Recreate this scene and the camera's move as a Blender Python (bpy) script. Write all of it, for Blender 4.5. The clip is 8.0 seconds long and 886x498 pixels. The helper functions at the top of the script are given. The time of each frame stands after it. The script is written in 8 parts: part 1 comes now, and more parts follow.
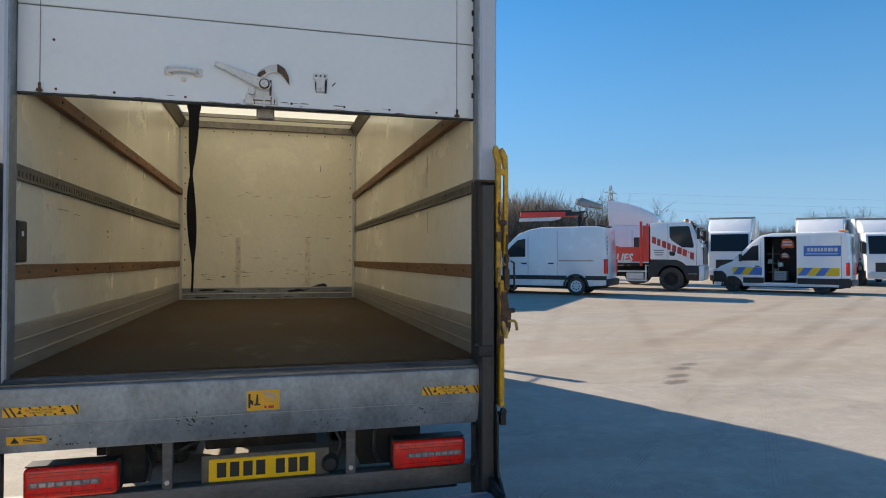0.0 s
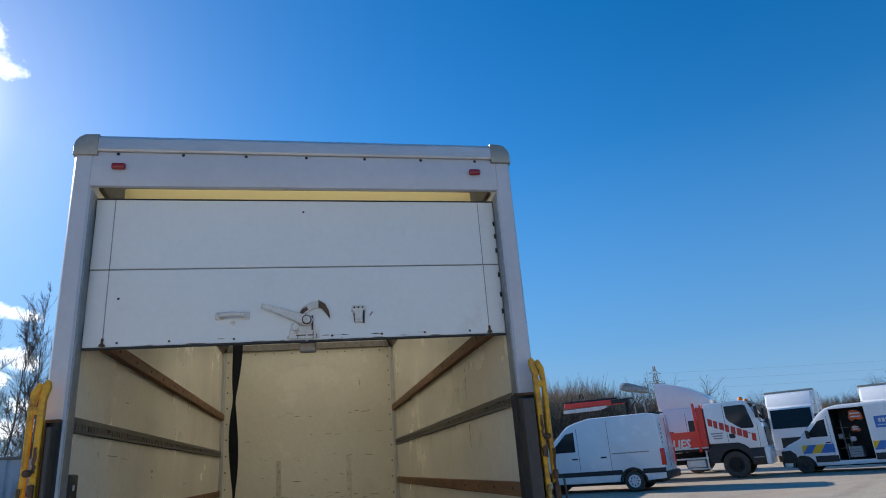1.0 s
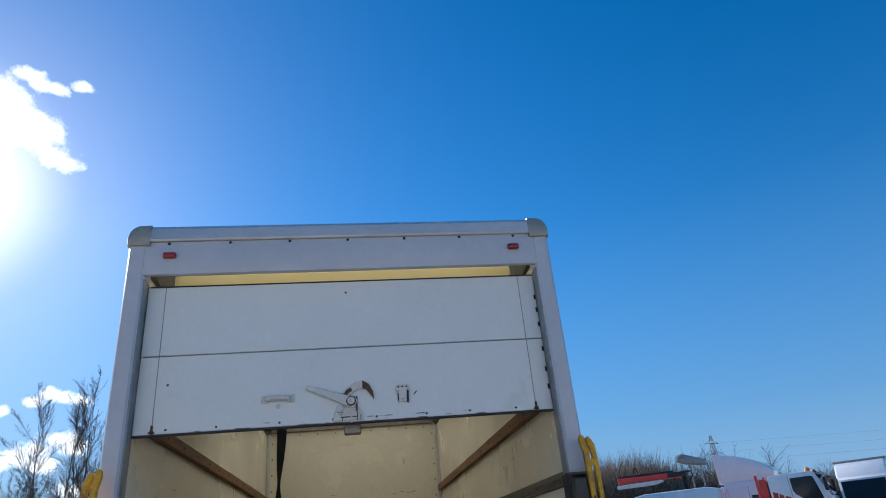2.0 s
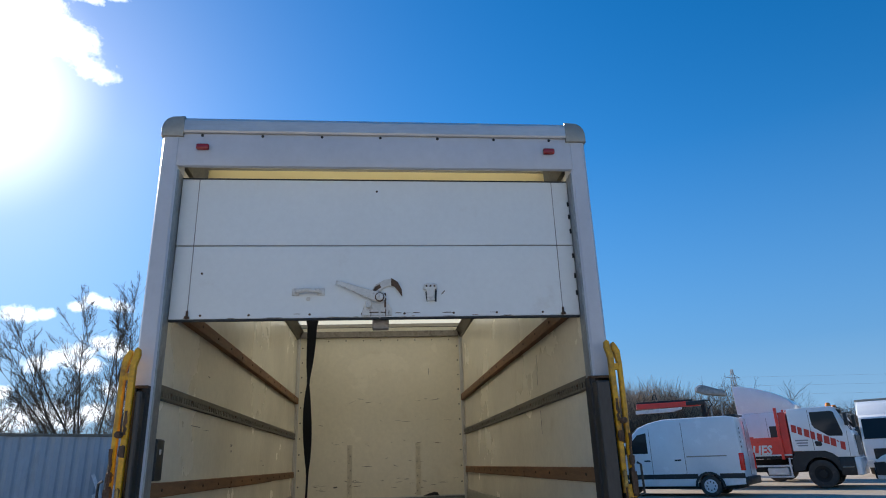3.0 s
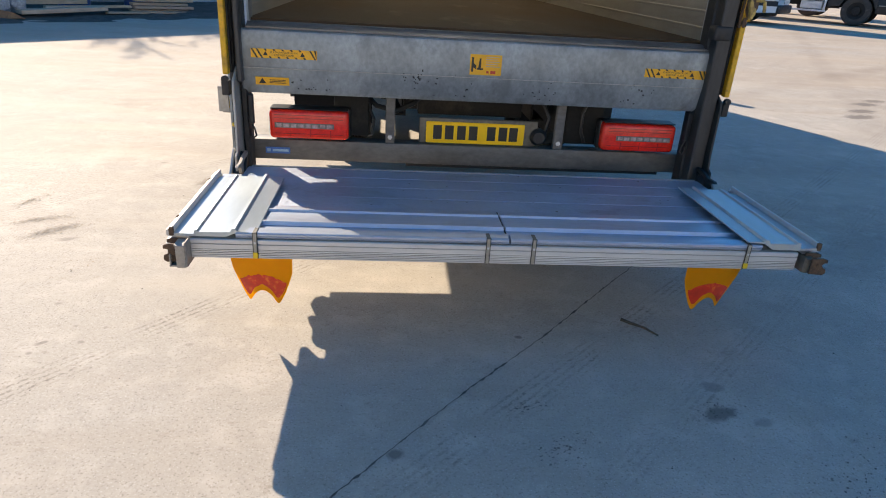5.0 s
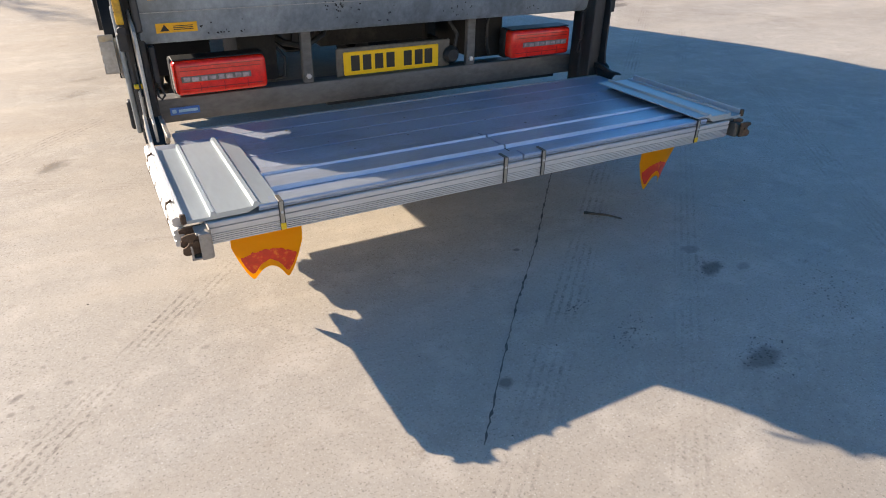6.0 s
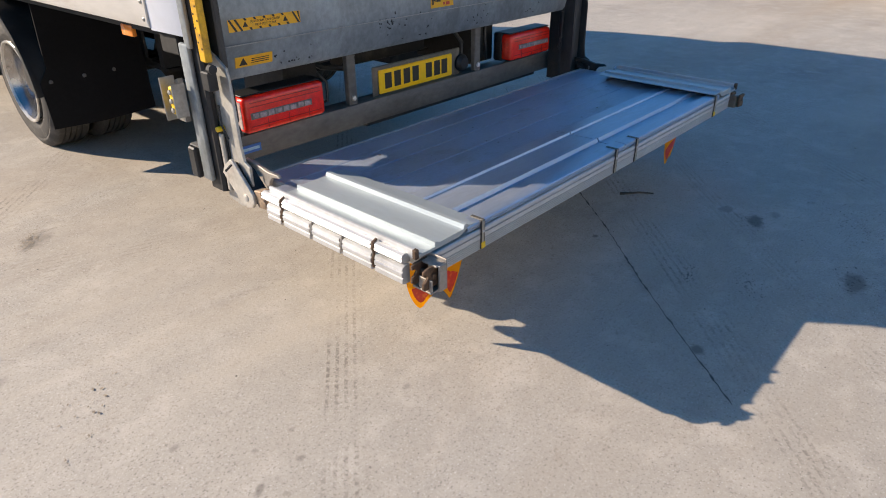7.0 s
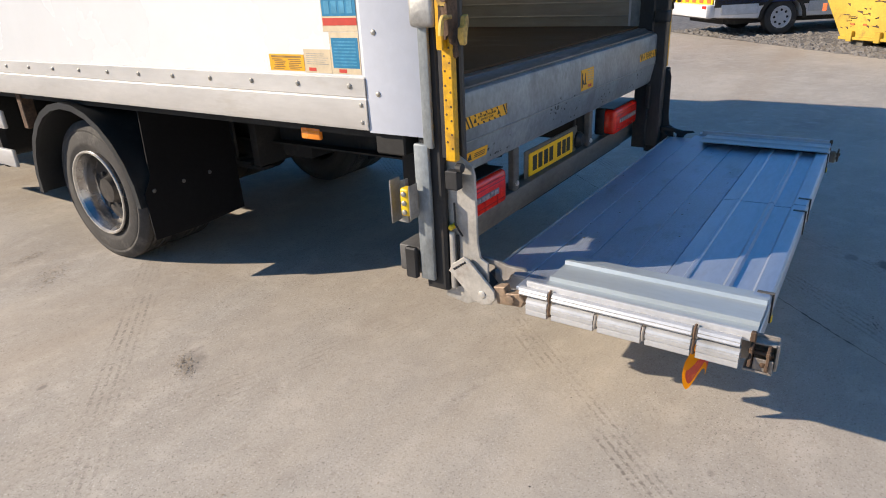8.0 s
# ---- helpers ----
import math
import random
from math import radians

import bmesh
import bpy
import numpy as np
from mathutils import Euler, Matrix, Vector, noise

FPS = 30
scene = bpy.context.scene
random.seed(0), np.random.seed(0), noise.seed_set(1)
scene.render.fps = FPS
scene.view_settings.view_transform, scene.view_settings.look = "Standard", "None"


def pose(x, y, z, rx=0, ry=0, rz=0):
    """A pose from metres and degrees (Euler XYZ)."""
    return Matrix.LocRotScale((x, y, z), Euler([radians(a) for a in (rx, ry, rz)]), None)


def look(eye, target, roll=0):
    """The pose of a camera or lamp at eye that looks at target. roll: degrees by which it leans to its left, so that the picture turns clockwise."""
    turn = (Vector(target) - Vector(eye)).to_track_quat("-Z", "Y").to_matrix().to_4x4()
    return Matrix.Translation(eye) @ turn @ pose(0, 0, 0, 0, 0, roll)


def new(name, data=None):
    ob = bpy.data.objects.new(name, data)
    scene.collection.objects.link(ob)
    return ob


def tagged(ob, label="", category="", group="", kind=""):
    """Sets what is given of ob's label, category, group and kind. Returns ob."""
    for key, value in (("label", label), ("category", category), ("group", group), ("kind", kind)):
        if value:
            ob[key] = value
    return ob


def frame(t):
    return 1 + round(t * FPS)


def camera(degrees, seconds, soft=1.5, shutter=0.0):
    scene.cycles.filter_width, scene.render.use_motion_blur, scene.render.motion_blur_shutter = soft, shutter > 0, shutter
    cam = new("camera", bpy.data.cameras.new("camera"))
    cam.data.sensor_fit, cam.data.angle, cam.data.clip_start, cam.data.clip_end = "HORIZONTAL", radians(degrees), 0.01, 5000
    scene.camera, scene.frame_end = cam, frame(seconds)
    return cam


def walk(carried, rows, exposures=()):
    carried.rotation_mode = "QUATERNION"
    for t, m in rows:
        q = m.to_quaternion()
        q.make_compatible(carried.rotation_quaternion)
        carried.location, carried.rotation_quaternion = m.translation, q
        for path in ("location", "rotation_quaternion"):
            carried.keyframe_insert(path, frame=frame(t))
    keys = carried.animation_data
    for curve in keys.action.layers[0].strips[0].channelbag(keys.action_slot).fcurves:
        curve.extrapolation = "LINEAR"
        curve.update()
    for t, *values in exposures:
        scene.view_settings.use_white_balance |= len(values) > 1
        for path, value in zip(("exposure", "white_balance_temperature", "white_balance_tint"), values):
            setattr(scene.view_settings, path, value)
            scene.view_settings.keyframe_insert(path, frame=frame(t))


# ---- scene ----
cam = camera(69.8, 8.0, soft=1.0)
PATH = [
    (0, (0.044, 0.047, 1.671), (0.56, 1.979, 1.702), 0.1),
    (0.5, (0.03, 0.004, 1.732), (0.517, 1.915, 2.064), -2.4),
    (1, (0.017, -0.064, 1.772), (0.426, 1.787, 2.407), -4.5),
    (1.5, (0.015, -0.098, 1.799), (0.367, 1.692, 2.618), -6.1),
    (1.7, (0.01, -0.1, 1.806), (0.339, 1.677, 2.662), -6.2),
    (2.8, (0.002, -0.013, 1.709), (0.206, 1.843, 2.424), -2.7),
    (3, (0.0, -0.003, 1.688), (0.196, 1.882, 2.326), -2.0),
    (3.5, (-0.002, 0.026, 1.647), (0.178, 1.997, 1.936), -0.2),
    (4, (0.001, 0.084, 1.549), (0.167, 2.073, 1.414), 1.1),
    (4.5, (-0.068, 0.152, 1.447), (0.079, 2.082, 0.946), 3.0),
    (5, (-0.454, 0.132, 1.4), (-0.275, 1.953, 0.592), 3.6),
    (5.2, (-0.577, 0.169, 1.374), (-0.337, 1.946, 0.487), 3.2),
    (6.3, (-1.661, 0.649, 1.338), (-0.633, 2.054, 0.354), 0.8),
    (6.5, (-1.849, 0.827, 1.328), (-0.749, 2.175, 0.343), 0.7),
    (7, (-2.297, 1.16, 1.362), (-0.997, 2.34, 0.404), -0.5),
    (7.5, (-2.555, 1.649, 1.381), (-1.137, 2.713, 0.453), -2.8),
    (8, (-2.918, 2.094, 1.444), (-1.402, 3.142, 0.667), -2.9),
]
walk(cam, [(t, look(eye, target, roll)) for t, eye, target, roll in PATH], [(0, 0.81, 7200, 10), (0.5, 0.52, 6600, 10), (1.0, 0.48, 6300, 10), (1.7, 0.46, 6200, 10), (2.8, 0.49, 6250, 10), (3.5, 0.79, 6650, 10), (4.0, 1.18, 7050, 12), (4.5, 1.18, 7300, 13), (5.2, 1.26, 7350, 13), (6.5, 1.09, 7300, 14), (8, 0.80, 7000, 13)])

# ---- world, sun ----
# the first two blobs stand in for white glare round the sun
CLOUDS_AND_GLARE = (((-0.473, 0.744, 0.473), 0.040), ((-0.487, 0.759, 0.433), 0.045), ((-0.437, 0.715, 0.546), 0.045), ((-0.460, 0.714, 0.528), 0.050), ((-0.409, 0.725, 0.555), 0.025),
          ((-0.415, 0.735, 0.54), 0.055), ((-0.385, 0.768, 0.517), 0.030), ((-0.372, 0.772, 0.512), 0.026), ((-0.40, 0.70, 0.597), 0.020), ((-0.393, 0.708, 0.590), 0.018), ((-0.374, 0.717, 0.590), 0.015), ((-0.345, 0.725, 0.598), 0.016), ((-0.445, 0.70, 0.56), 0.060), ((-0.46, 0.72, 0.52), 0.050),
          ((-0.473, 0.858, 0.201), 0.021), ((-0.460, 0.864, 0.204), 0.024), ((-0.445, 0.872, 0.205), 0.020), ((-0.410, 0.886, 0.218), 0.018), ((-0.392, 0.891, 0.228), 0.017), ((-0.379, 0.898, 0.225), 0.018), ((-0.362, 0.905, 0.222), 0.017), ((-0.444, 0.885, 0.142), 0.025),
          ((-0.423, 0.893, 0.150), 0.028), ((-0.405, 0.900, 0.161), 0.028), ((-0.383, 0.908, 0.173), 0.029), ((-0.366, 0.916, 0.161), 0.025), ((-0.395, 0.908, 0.141), 0.024), ((-0.489, 0.866, 0.100), 0.021), ((-0.480, 0.871, 0.106), 0.015), ((-0.484, 0.872, 0.067), 0.035),
          ((-0.460, 0.885, 0.076), 0.036), ((-0.434, 0.898, 0.077), 0.035), ((-0.410, 0.909, 0.071), 0.031), ((-0.382, 0.921, 0.080), 0.028), ((-0.363, 0.926, 0.108), 0.025), ((-0.332, 0.940, 0.085), 0.042), ((-0.289, 0.953, 0.087), 0.042))
SUN = Vector((-1.11, 1.57, 1.0)).normalized()      # towards the sun
world = bpy.data.worlds.new("sky")
scene.world = world
world.use_nodes = True
wn, wl = world.node_tree.nodes, world.node_tree.links
wn.clear()
sky = wn.new("ShaderNodeTexSky")
sky.sky_type, sky.sun_disc = "NISHITA", False
sky.sun_elevation, sky.sun_rotation = math.asin(SUN.z), math.atan2(SUN.x, SUN.y)
sky.altitude, sky.air_density, sky.dust_density, sky.ozone_density = 300, 1.0, 0.24, 2.2
wtc = wn.new("ShaderNodeTexCoord")
hue = wn.new("ShaderNodeHueSaturation")
hue.inputs["Saturation"].default_value, hue.inputs["Value"].default_value = 1.43, 0.82
hue.inputs["Hue"].default_value = 0.5015
wl.new(sky.outputs["Color"], hue.inputs["Color"])


def wmath(op, a, b=0.0, clamp=False):
    t = wn.new("ShaderNodeMath")
    t.operation, t.use_clamp = op, clamp
    for k, v in enumerate((a, b)):
        if isinstance(v, (int, float)):
            t.inputs[k].default_value = v
        else:
            wl.new(v, t.inputs[k])
    return t.outputs["Value"]


def wmix(fac, a, color):
    t = wn.new("ShaderNodeMixRGB")
    wl.new(fac, t.inputs["Fac"])
    wl.new(a, t.inputs["Color1"])
    t.inputs["Color2"].default_value = (*color, 1)
    return t.outputs["Color"]


# pale blue haze towards the horizon
wsep = wn.new("ShaderNodeSeparateXYZ")
wl.new(wtc.outputs["Generated"], wsep.inputs["Vector"])
haze = wmath("MULTIPLY", wmath("SUBTRACT", 1.0, wmath("DIVIDE", wsep.outputs["Z"], 0.44), True), 0.92)
sky_col = wmix(haze, hue.outputs["Color"], (0.52, 1.45, 3.08))
low_haze = wmath("MULTIPLY", wmath("SUBTRACT", 1.0, wmath("DIVIDE", wsep.outputs["Z"], 0.15), True), 0.62)
sky_col = wmix(low_haze, sky_col, (1.55, 2.75, 4.1))
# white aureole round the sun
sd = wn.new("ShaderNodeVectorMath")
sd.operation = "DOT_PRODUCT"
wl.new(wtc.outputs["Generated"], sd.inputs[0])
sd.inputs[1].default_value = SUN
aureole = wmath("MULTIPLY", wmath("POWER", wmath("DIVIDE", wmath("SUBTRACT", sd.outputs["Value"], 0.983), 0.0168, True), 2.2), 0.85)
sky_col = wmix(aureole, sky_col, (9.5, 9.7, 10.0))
# small fair-weather clouds low in the south, torn by noise, and two glare blobs
cn = wn.new("ShaderNodeTexNoise")
cn.inputs["Scale"].default_value, cn.inputs["Detail"].default_value, cn.inputs["Roughness"].default_value = 34, 9, 0.66
wl.new(wtc.outputs["Generated"], cn.inputs["Vector"])
cover = None
for way, size in CLOUDS_AND_GLARE:
    sub = wn.new("ShaderNodeVectorMath")
    sub.operation = "SUBTRACT"
    wl.new(wtc.outputs["Generated"], sub.inputs[0])
    sub.inputs[1].default_value = Vector(way).normalized()
    stretch = wn.new("ShaderNodeVectorMath")
    stretch.operation = "MULTIPLY"
    wl.new(sub.outputs["Vector"], stretch.inputs[0])
    stretch.inputs[1].default_value = (1, 1, 1.9)
    ln = wn.new("ShaderNodeVectorMath")
    ln.operation = "LENGTH"
    wl.new(stretch.outputs["Vector"], ln.inputs[0])
    v = wmath("SUBTRACT", 1.0, wmath("DIVIDE", ln.outputs["Value"], size))
    cover = v if cover is None else wmath("MAXIMUM", cover, v)
edge = wmath("ADD", cover, wmath("MULTIPLY", wmath("SUBTRACT", cn.outputs["Fac"], 0.51), 2.3))
cloud = wmath("MULTIPLY", wmath("MULTIPLY", edge, 1.5, True), 0.90)
sky_col = wmix(cloud, sky_col, (9.5, 9.7, 10.0))
bg = wn.new("ShaderNodeBackground")
bg.inputs["Strength"].default_value = 0.132
wo = wn.new("ShaderNodeOutputWorld")
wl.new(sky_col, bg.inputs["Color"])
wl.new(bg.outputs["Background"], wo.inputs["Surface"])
sun = new("sun", bpy.data.lights.new("sun", "SUN"))
sun.data.energy, sun.data.angle, sun.data.color = 3.95, radians(0.53), (1.0, 0.915, 0.785)
sun.matrix_world = look((-20, 40, 25), Vector((-20, 40, 25)) - SUN)


# ---- materials ----
def surf(name, color, rough=0.5, metal=0.0, var=0.12, scale=3.0, stain=None, stain_amt=0.0, stain_scale=1.2, fine=40.0,
         bump=0.1, stretch=(1, 1, 1), spread=0.08, coat=0.0, random_amt=0.0):
    """A surface: base colour with two scales of variation, stains, uneven gloss and fine relief."""
    m = bpy.data.materials.new(name)
    m.use_nodes = True
    n, l = m.node_tree.nodes, m.node_tree.links
    b = n["Principled BSDF"]
    tc, mp = n.new("ShaderNodeTexCoord"), n.new("ShaderNodeMapping")
    mp.inputs["Scale"].default_value = stretch
    l.new(tc.outputs["Object"], mp.inputs["Vector"])

    def tex(s, d=6, r=0.55):
        t = n.new("ShaderNodeTexNoise")
        t.inputs["Scale"].default_value, t.inputs["Detail"].default_value, t.inputs["Roughness"].default_value = s, d, r
        l.new(mp.outputs["Vector"], t.inputs["Vector"])
        return t.outputs["Fac"]

    def ranged(v, a, bb, c, d):
        t = n.new("ShaderNodeMapRange")
        for k, x in zip(("From Min", "From Max", "To Min", "To Max"), (a, bb, c, d)):
            t.inputs[k].default_value = x
        l.new(v, t.inputs["Value"])
        return t.outputs["Result"]

    def mixed(kind, fac, a, bb):
        t = n.new("ShaderNodeMixRGB")
        t.blend_type = kind
        for k, x in (("Fac", fac), ("Color1", a), ("Color2", bb)):
            if isinstance(x, (int, float)):
                t.inputs[k].default_value = x
            elif isinstance(x, tuple):
                t.inputs[k].default_value = (*x[:3], 1)
            else:
                l.new(x, t.inputs[k])
        return t.outputs["Color"]

    big, small = tex(scale), tex(fine, 4, 0.6)
    dark, lite = tuple(c * (1 - var * 1.6) for c in color), tuple(min(1, c * (1 + var)) for c in color)
    col = mixed("MIX", ranged(big, 0.3, 0.7, 0, 1), dark, lite)
    g = ranged(small, 0.3, 0.7, 1 - var, 1 + var * 0.6)
    gr = n.new("ShaderNodeCombineXYZ")
    for k in ("X", "Y", "Z"):
        l.new(g, gr.inputs[k])
    col = mixed("MULTIPLY", 1.0, col, gr.outputs["Vector"])
    if random_amt:
        oi = n.new("ShaderNodeObjectInfo")
        rr = ranged(oi.outputs["Random"], 0, 1, 1 - random_amt, 1 + random_amt)
        rg = n.new("ShaderNodeCombineXYZ")
        for k in ("X", "Y", "Z"):
            l.new(rr, rg.inputs[k])
        col = mixed("MULTIPLY", 1.0, col, rg.outputs["Vector"])
    if stain:
        s = tex(stain_scale, 10, 0.68)
        col = mixed("MIX", ranged(s, 0.62 - 0.25 * stain_amt, 0.70 - 0.1 * stain_amt, 0, min(1, 0.35 + stain_amt * 0.6)), col, stain)
    l.new(col, b.inputs["Base Color"])
    l.new(ranged(big, 0.3, 0.7, max(0.02, rough - spread), min(1, rough + spread)), b.inputs["Roughness"])
    b.inputs["Metallic"].default_value = metal
    if coat:
        b.inputs["Coat Weight"].default_value, b.inputs["Coat Roughness"].default_value = coat, 0.08
    if bump:
        bp = n.new("ShaderNodeBump")
        bp.inputs["Strength"].default_value, bp.inputs["Distance"].default_value = min(1, bump), 0.004
        l.new(small, bp.inputs["Height"])
        l.new(bp.outputs["Normal"], b.inputs["Normal"])
    return m


def glass(name):
    m = surf(name, (0.02, 0.024, 0.027), 0.06, bump=0, var=0.05, spread=0.03)
    m.node_tree.nodes["Principled BSDF"].inputs["Specular IOR Level"].default_value = 0.30
    return m


def sheet_light(name, color, share):
    """Thin translucent glass-fibre sheet: part of the light passes."""
    m = surf(name, color, 0.5, var=0.08, scale=1.5, fine=14, bump=0.05)
    n, l = m.node_tree.nodes, m.node_tree.links
    t, mx = n.new("ShaderNodeBsdfTranslucent"), n.new("ShaderNodeMixShader")
    t.inputs["Color"].default_value = (*color, 1)
    mx.inputs["Fac"].default_value = share
    l.new(n["Principled BSDF"].outputs["BSDF"], mx.inputs[1])
    l.new(t.outputs["BSDF"], mx.inputs[2])
    l.new(mx.outputs["Shader"], n["Material Output"].inputs["Surface"])
    return m


def deck_ribs(m):
    """Fine grip ribs along the planks, under the scuffs."""
    n, l = m.node_tree.nodes, m.node_tree.links
    tc, wv, bp = n.new("ShaderNodeTexCoord"), n.new("ShaderNodeTexWave"), n.new("ShaderNodeBump")
    wv.bands_direction = "Y"
    wv.inputs["Scale"].default_value = 55
    l.new(tc.outputs["Object"], wv.inputs["Vector"])
    bp.inputs["Strength"].default_value, bp.inputs["Distance"].default_value = 0.35, 0.002
    l.new(wv.outputs["Fac"], bp.inputs["Height"])
    l.new(n["Principled BSDF"].inputs["Normal"].links[0].from_socket, bp.inputs["Normal"])
    l.new(bp.outputs["Normal"], n["Principled BSDF"].inputs["Normal"])


def concrete_yard():
    """Power-floated yard concrete: speckle, pale wear, oil spots, tyre tracks."""
    m = surf("yard_concrete", (0.42, 0.377, 0.322), 0.85, var=0.10, scale=0.35, stain=(0.16, 0.14, 0.12), stain_amt=0.16, stain_scale=0.55,
             fine=95, bump=0.28, spread=0.06)
    n, l = m.node_tree.nodes, m.node_tree.links
    b = n["Principled BSDF"]
    src = b.inputs["Base Color"].links[0].from_socket
    tc = n.new("ShaderNodeTexCoord")

    def blend(fac, a, color, kind="MIX"):
        t = n.new("ShaderNodeMixRGB")
        t.blend_type = kind
        l.new(fac, t.inputs["Fac"])
        l.new(a, t.inputs["Color1"])
        t.inputs["Color2"].default_value = (*color, 1)
        return t.outputs["Color"]

    def noise_mask(s, lo, hi, amt, detail=6, rough=0.6, vec=None):
        t, r = n.new("ShaderNodeTexNoise"), n.new("ShaderNodeMapRange")
        t.inputs["Scale"].default_value, t.inputs["Detail"].default_value, t.inputs["Roughness"].default_value = s, detail, rough
        l.new(vec or tc.outputs["Object"], t.inputs["Vector"])
        for k, x in zip(("From Min", "From Max", "To Min", "To Max"), (lo, hi, 0, amt)):
            r.inputs[k].default_value = x
        l.new(t.outputs["Fac"], r.inputs["Value"])
        return r.outputs["Result"]

    col = blend(noise_mask(7, 0.50, 0.66, 0.55), src, (0.51, 0.457, 0.395))
    col = blend(noise_mask(2.3, 0.56, 0.72, 0.45, 9, 0.72), col, (0.265, 0.232, 0.195))
    col = blend(noise_mask(0.9, 0.50, 0.68, 0.42, 10, 0.66), col, (0.29, 0.255, 0.215))
    col = blend(noise_mask(1.7, 0.56, 0.66, 0.38, 9, 0.62), col, (0.55, 0.49, 0.42))
    col = blend(noise_mask(5.5, 0.60, 0.68, 0.55, 12, 0.78), col, (0.20, 0.17, 0.14))
    col = blend(noise_mask(11, 0.58, 0.70, 0.40, 10, 0.75), col, (0.30, 0.245, 0.185))
    col = blend(noise_mask(38, 0.56, 0.68, 0.40, 5), col, (0.30, 0.265, 0.225))
    col = blend(noise_mask(120, 0.60, 0.66, 0.75, 2), col, (0.20, 0.18, 0.15))
    col = blend(noise_mask(150, 0.61, 0.67, 0.70, 2), col, (0.58, 0.54, 0.48))
    col = blend(noise_mask(75, 0.66, 0.69, 0.70, 2), col, (0.17, 0.15, 0.125))
    col = blend(noise_mask(26, 0.60, 0.64, 0.45, 9, 0.7), col, (0.25, 0.215, 0.175))

    # sandy dust drifted in long streaks along the way that vehicles turn
    drift = n.new("ShaderNodeMapping")
    drift.inputs["Rotation"].default_value = (0, 0, radians(-28))
    drift.inputs["Scale"].default_value = (0.35, 1.5, 1)
    l.new(tc.outputs["Object"], drift.inputs["Vector"])
    col = blend(noise_mask(0.45, 0.48, 0.66, 0.42, 9, 0.64, drift.outputs["Vector"]), col, (0.34, 0.262, 0.182))
    col = blend(noise_mask(0.8, 0.52, 0.68, 0.38, 8, 0.6, drift.outputs["Vector"]), col, (0.56, 0.485, 0.39))

    def step(op, a, c, clamp=False):
        t = n.new("ShaderNodeMath")
        t.operation, t.use_clamp = op, clamp
        for k, x in enumerate((a, c)):
            if isinstance(x, (int, float)):
                t.inputs[k].default_value = x
            else:
                l.new(x, t.inputs[k])
        return t.outputs["Value"]

    # spots of oil and dirt, soaked in with soft ragged edges: place, size, turn, strength
    rag = noise_mask(16, 0.25, 0.75, 1.0, 8, 0.65)
    for x, y, rx, ry, turn, amt in ((-1.76, 2.31, 0.026, 0.014, 40, 0.6), (-1.77, 2.24, 0.014, 0.012, 0, 0.5), (-1.69, 2.44, 0.012, 0.010, 0, 0.4), (-1.62, 2.32, 0.015, 0.013, 0, 0.5), (-1.57, 2.43, 0.012, 0.010, 0, 0.4),
                                    (-1.84, 2.62, 0.018, 0.012, 20, 0.4), (-1.21, 2.31, 0.02, 0.012, 10, 0.35), (0.43, 1.39, 0.095, 0.055, 15, 0.75), (0.75, 1.89, 0.075, 0.045, 20, 0.85), (0.80, 2.05, 0.05, 0.035, 10, 0.5),
                                    (0.89, 1.84, 0.045, 0.028, 10, 0.4), (-0.41, 1.69, 0.035, 0.025, 30, 0.8), (0.11, 2.39, 0.020, 0.014, 0, 0.75), (-1.62, 4.31, 0.13, 0.06, 40, 0.45), (-2.06, 4.69, 0.025, 0.018, 0, 0.6),
                                    (5.87, 8.24, 0.24, 0.13, 20, 0.95), (6.20, 8.50, 0.21, 0.11, 20, 0.9), (5.22, 7.41, 0.27, 0.13, 20, 0.95), (5.50, 7.77, 0.24, 0.13, 20, 0.95), (-2.22, 3.41, 0.14, 0.055, 46, 0.55), (-2.36, 3.57, 0.12, 0.04, 30, 0.4), (-2.10, 3.30, 0.05, 0.03, 30, 0.5), (0.2, 1.0, 0.5, 0.2, 60, 0.2), (2.4, 3.4, 0.7, 0.25, 35, 0.25)):
        mp, ln, rg, ad = n.new("ShaderNodeMapping"), n.new("ShaderNodeVectorMath"), n.new("ShaderNodeMapRange"), n.new("ShaderNodeMath")
        mp.vector_type = "TEXTURE"
        mp.inputs["Location"].default_value, mp.inputs["Rotation"].default_value, mp.inputs["Scale"].default_value = (x, y, 0), (0, 0, radians(turn)), (rx, ry, 40)
        l.new(tc.outputs["Object"], mp.inputs["Vector"])
        ln.operation, ad.operation = "LENGTH", "MULTIPLY_ADD"
        l.new(mp.outputs["Vector"], ln.inputs[0])
        l.new(rag, ad.inputs[0])
        ad.inputs[1].default_value = 0.9
        l.new(ln.outputs["Value"], ad.inputs[2])
        for k, v in zip(("From Min", "From Max", "To Min", "To Max"), (0.95, 1.5, amt, 0)):
            rg.inputs[k].default_value = v
        l.new(ad.outputs["Value"], rg.inputs["Value"])
        col = blend(rg.outputs["Result"], col, (0.15, 0.13, 0.11))

    # tyre tracks: bands of fine tread lines, by angle and offset on the plan
    wear, grain = noise_mask(3.2, 0.42, 0.60, 1.0, 8, 0.7), noise_mask(60, 0.42, 0.58, 1.0, 3)
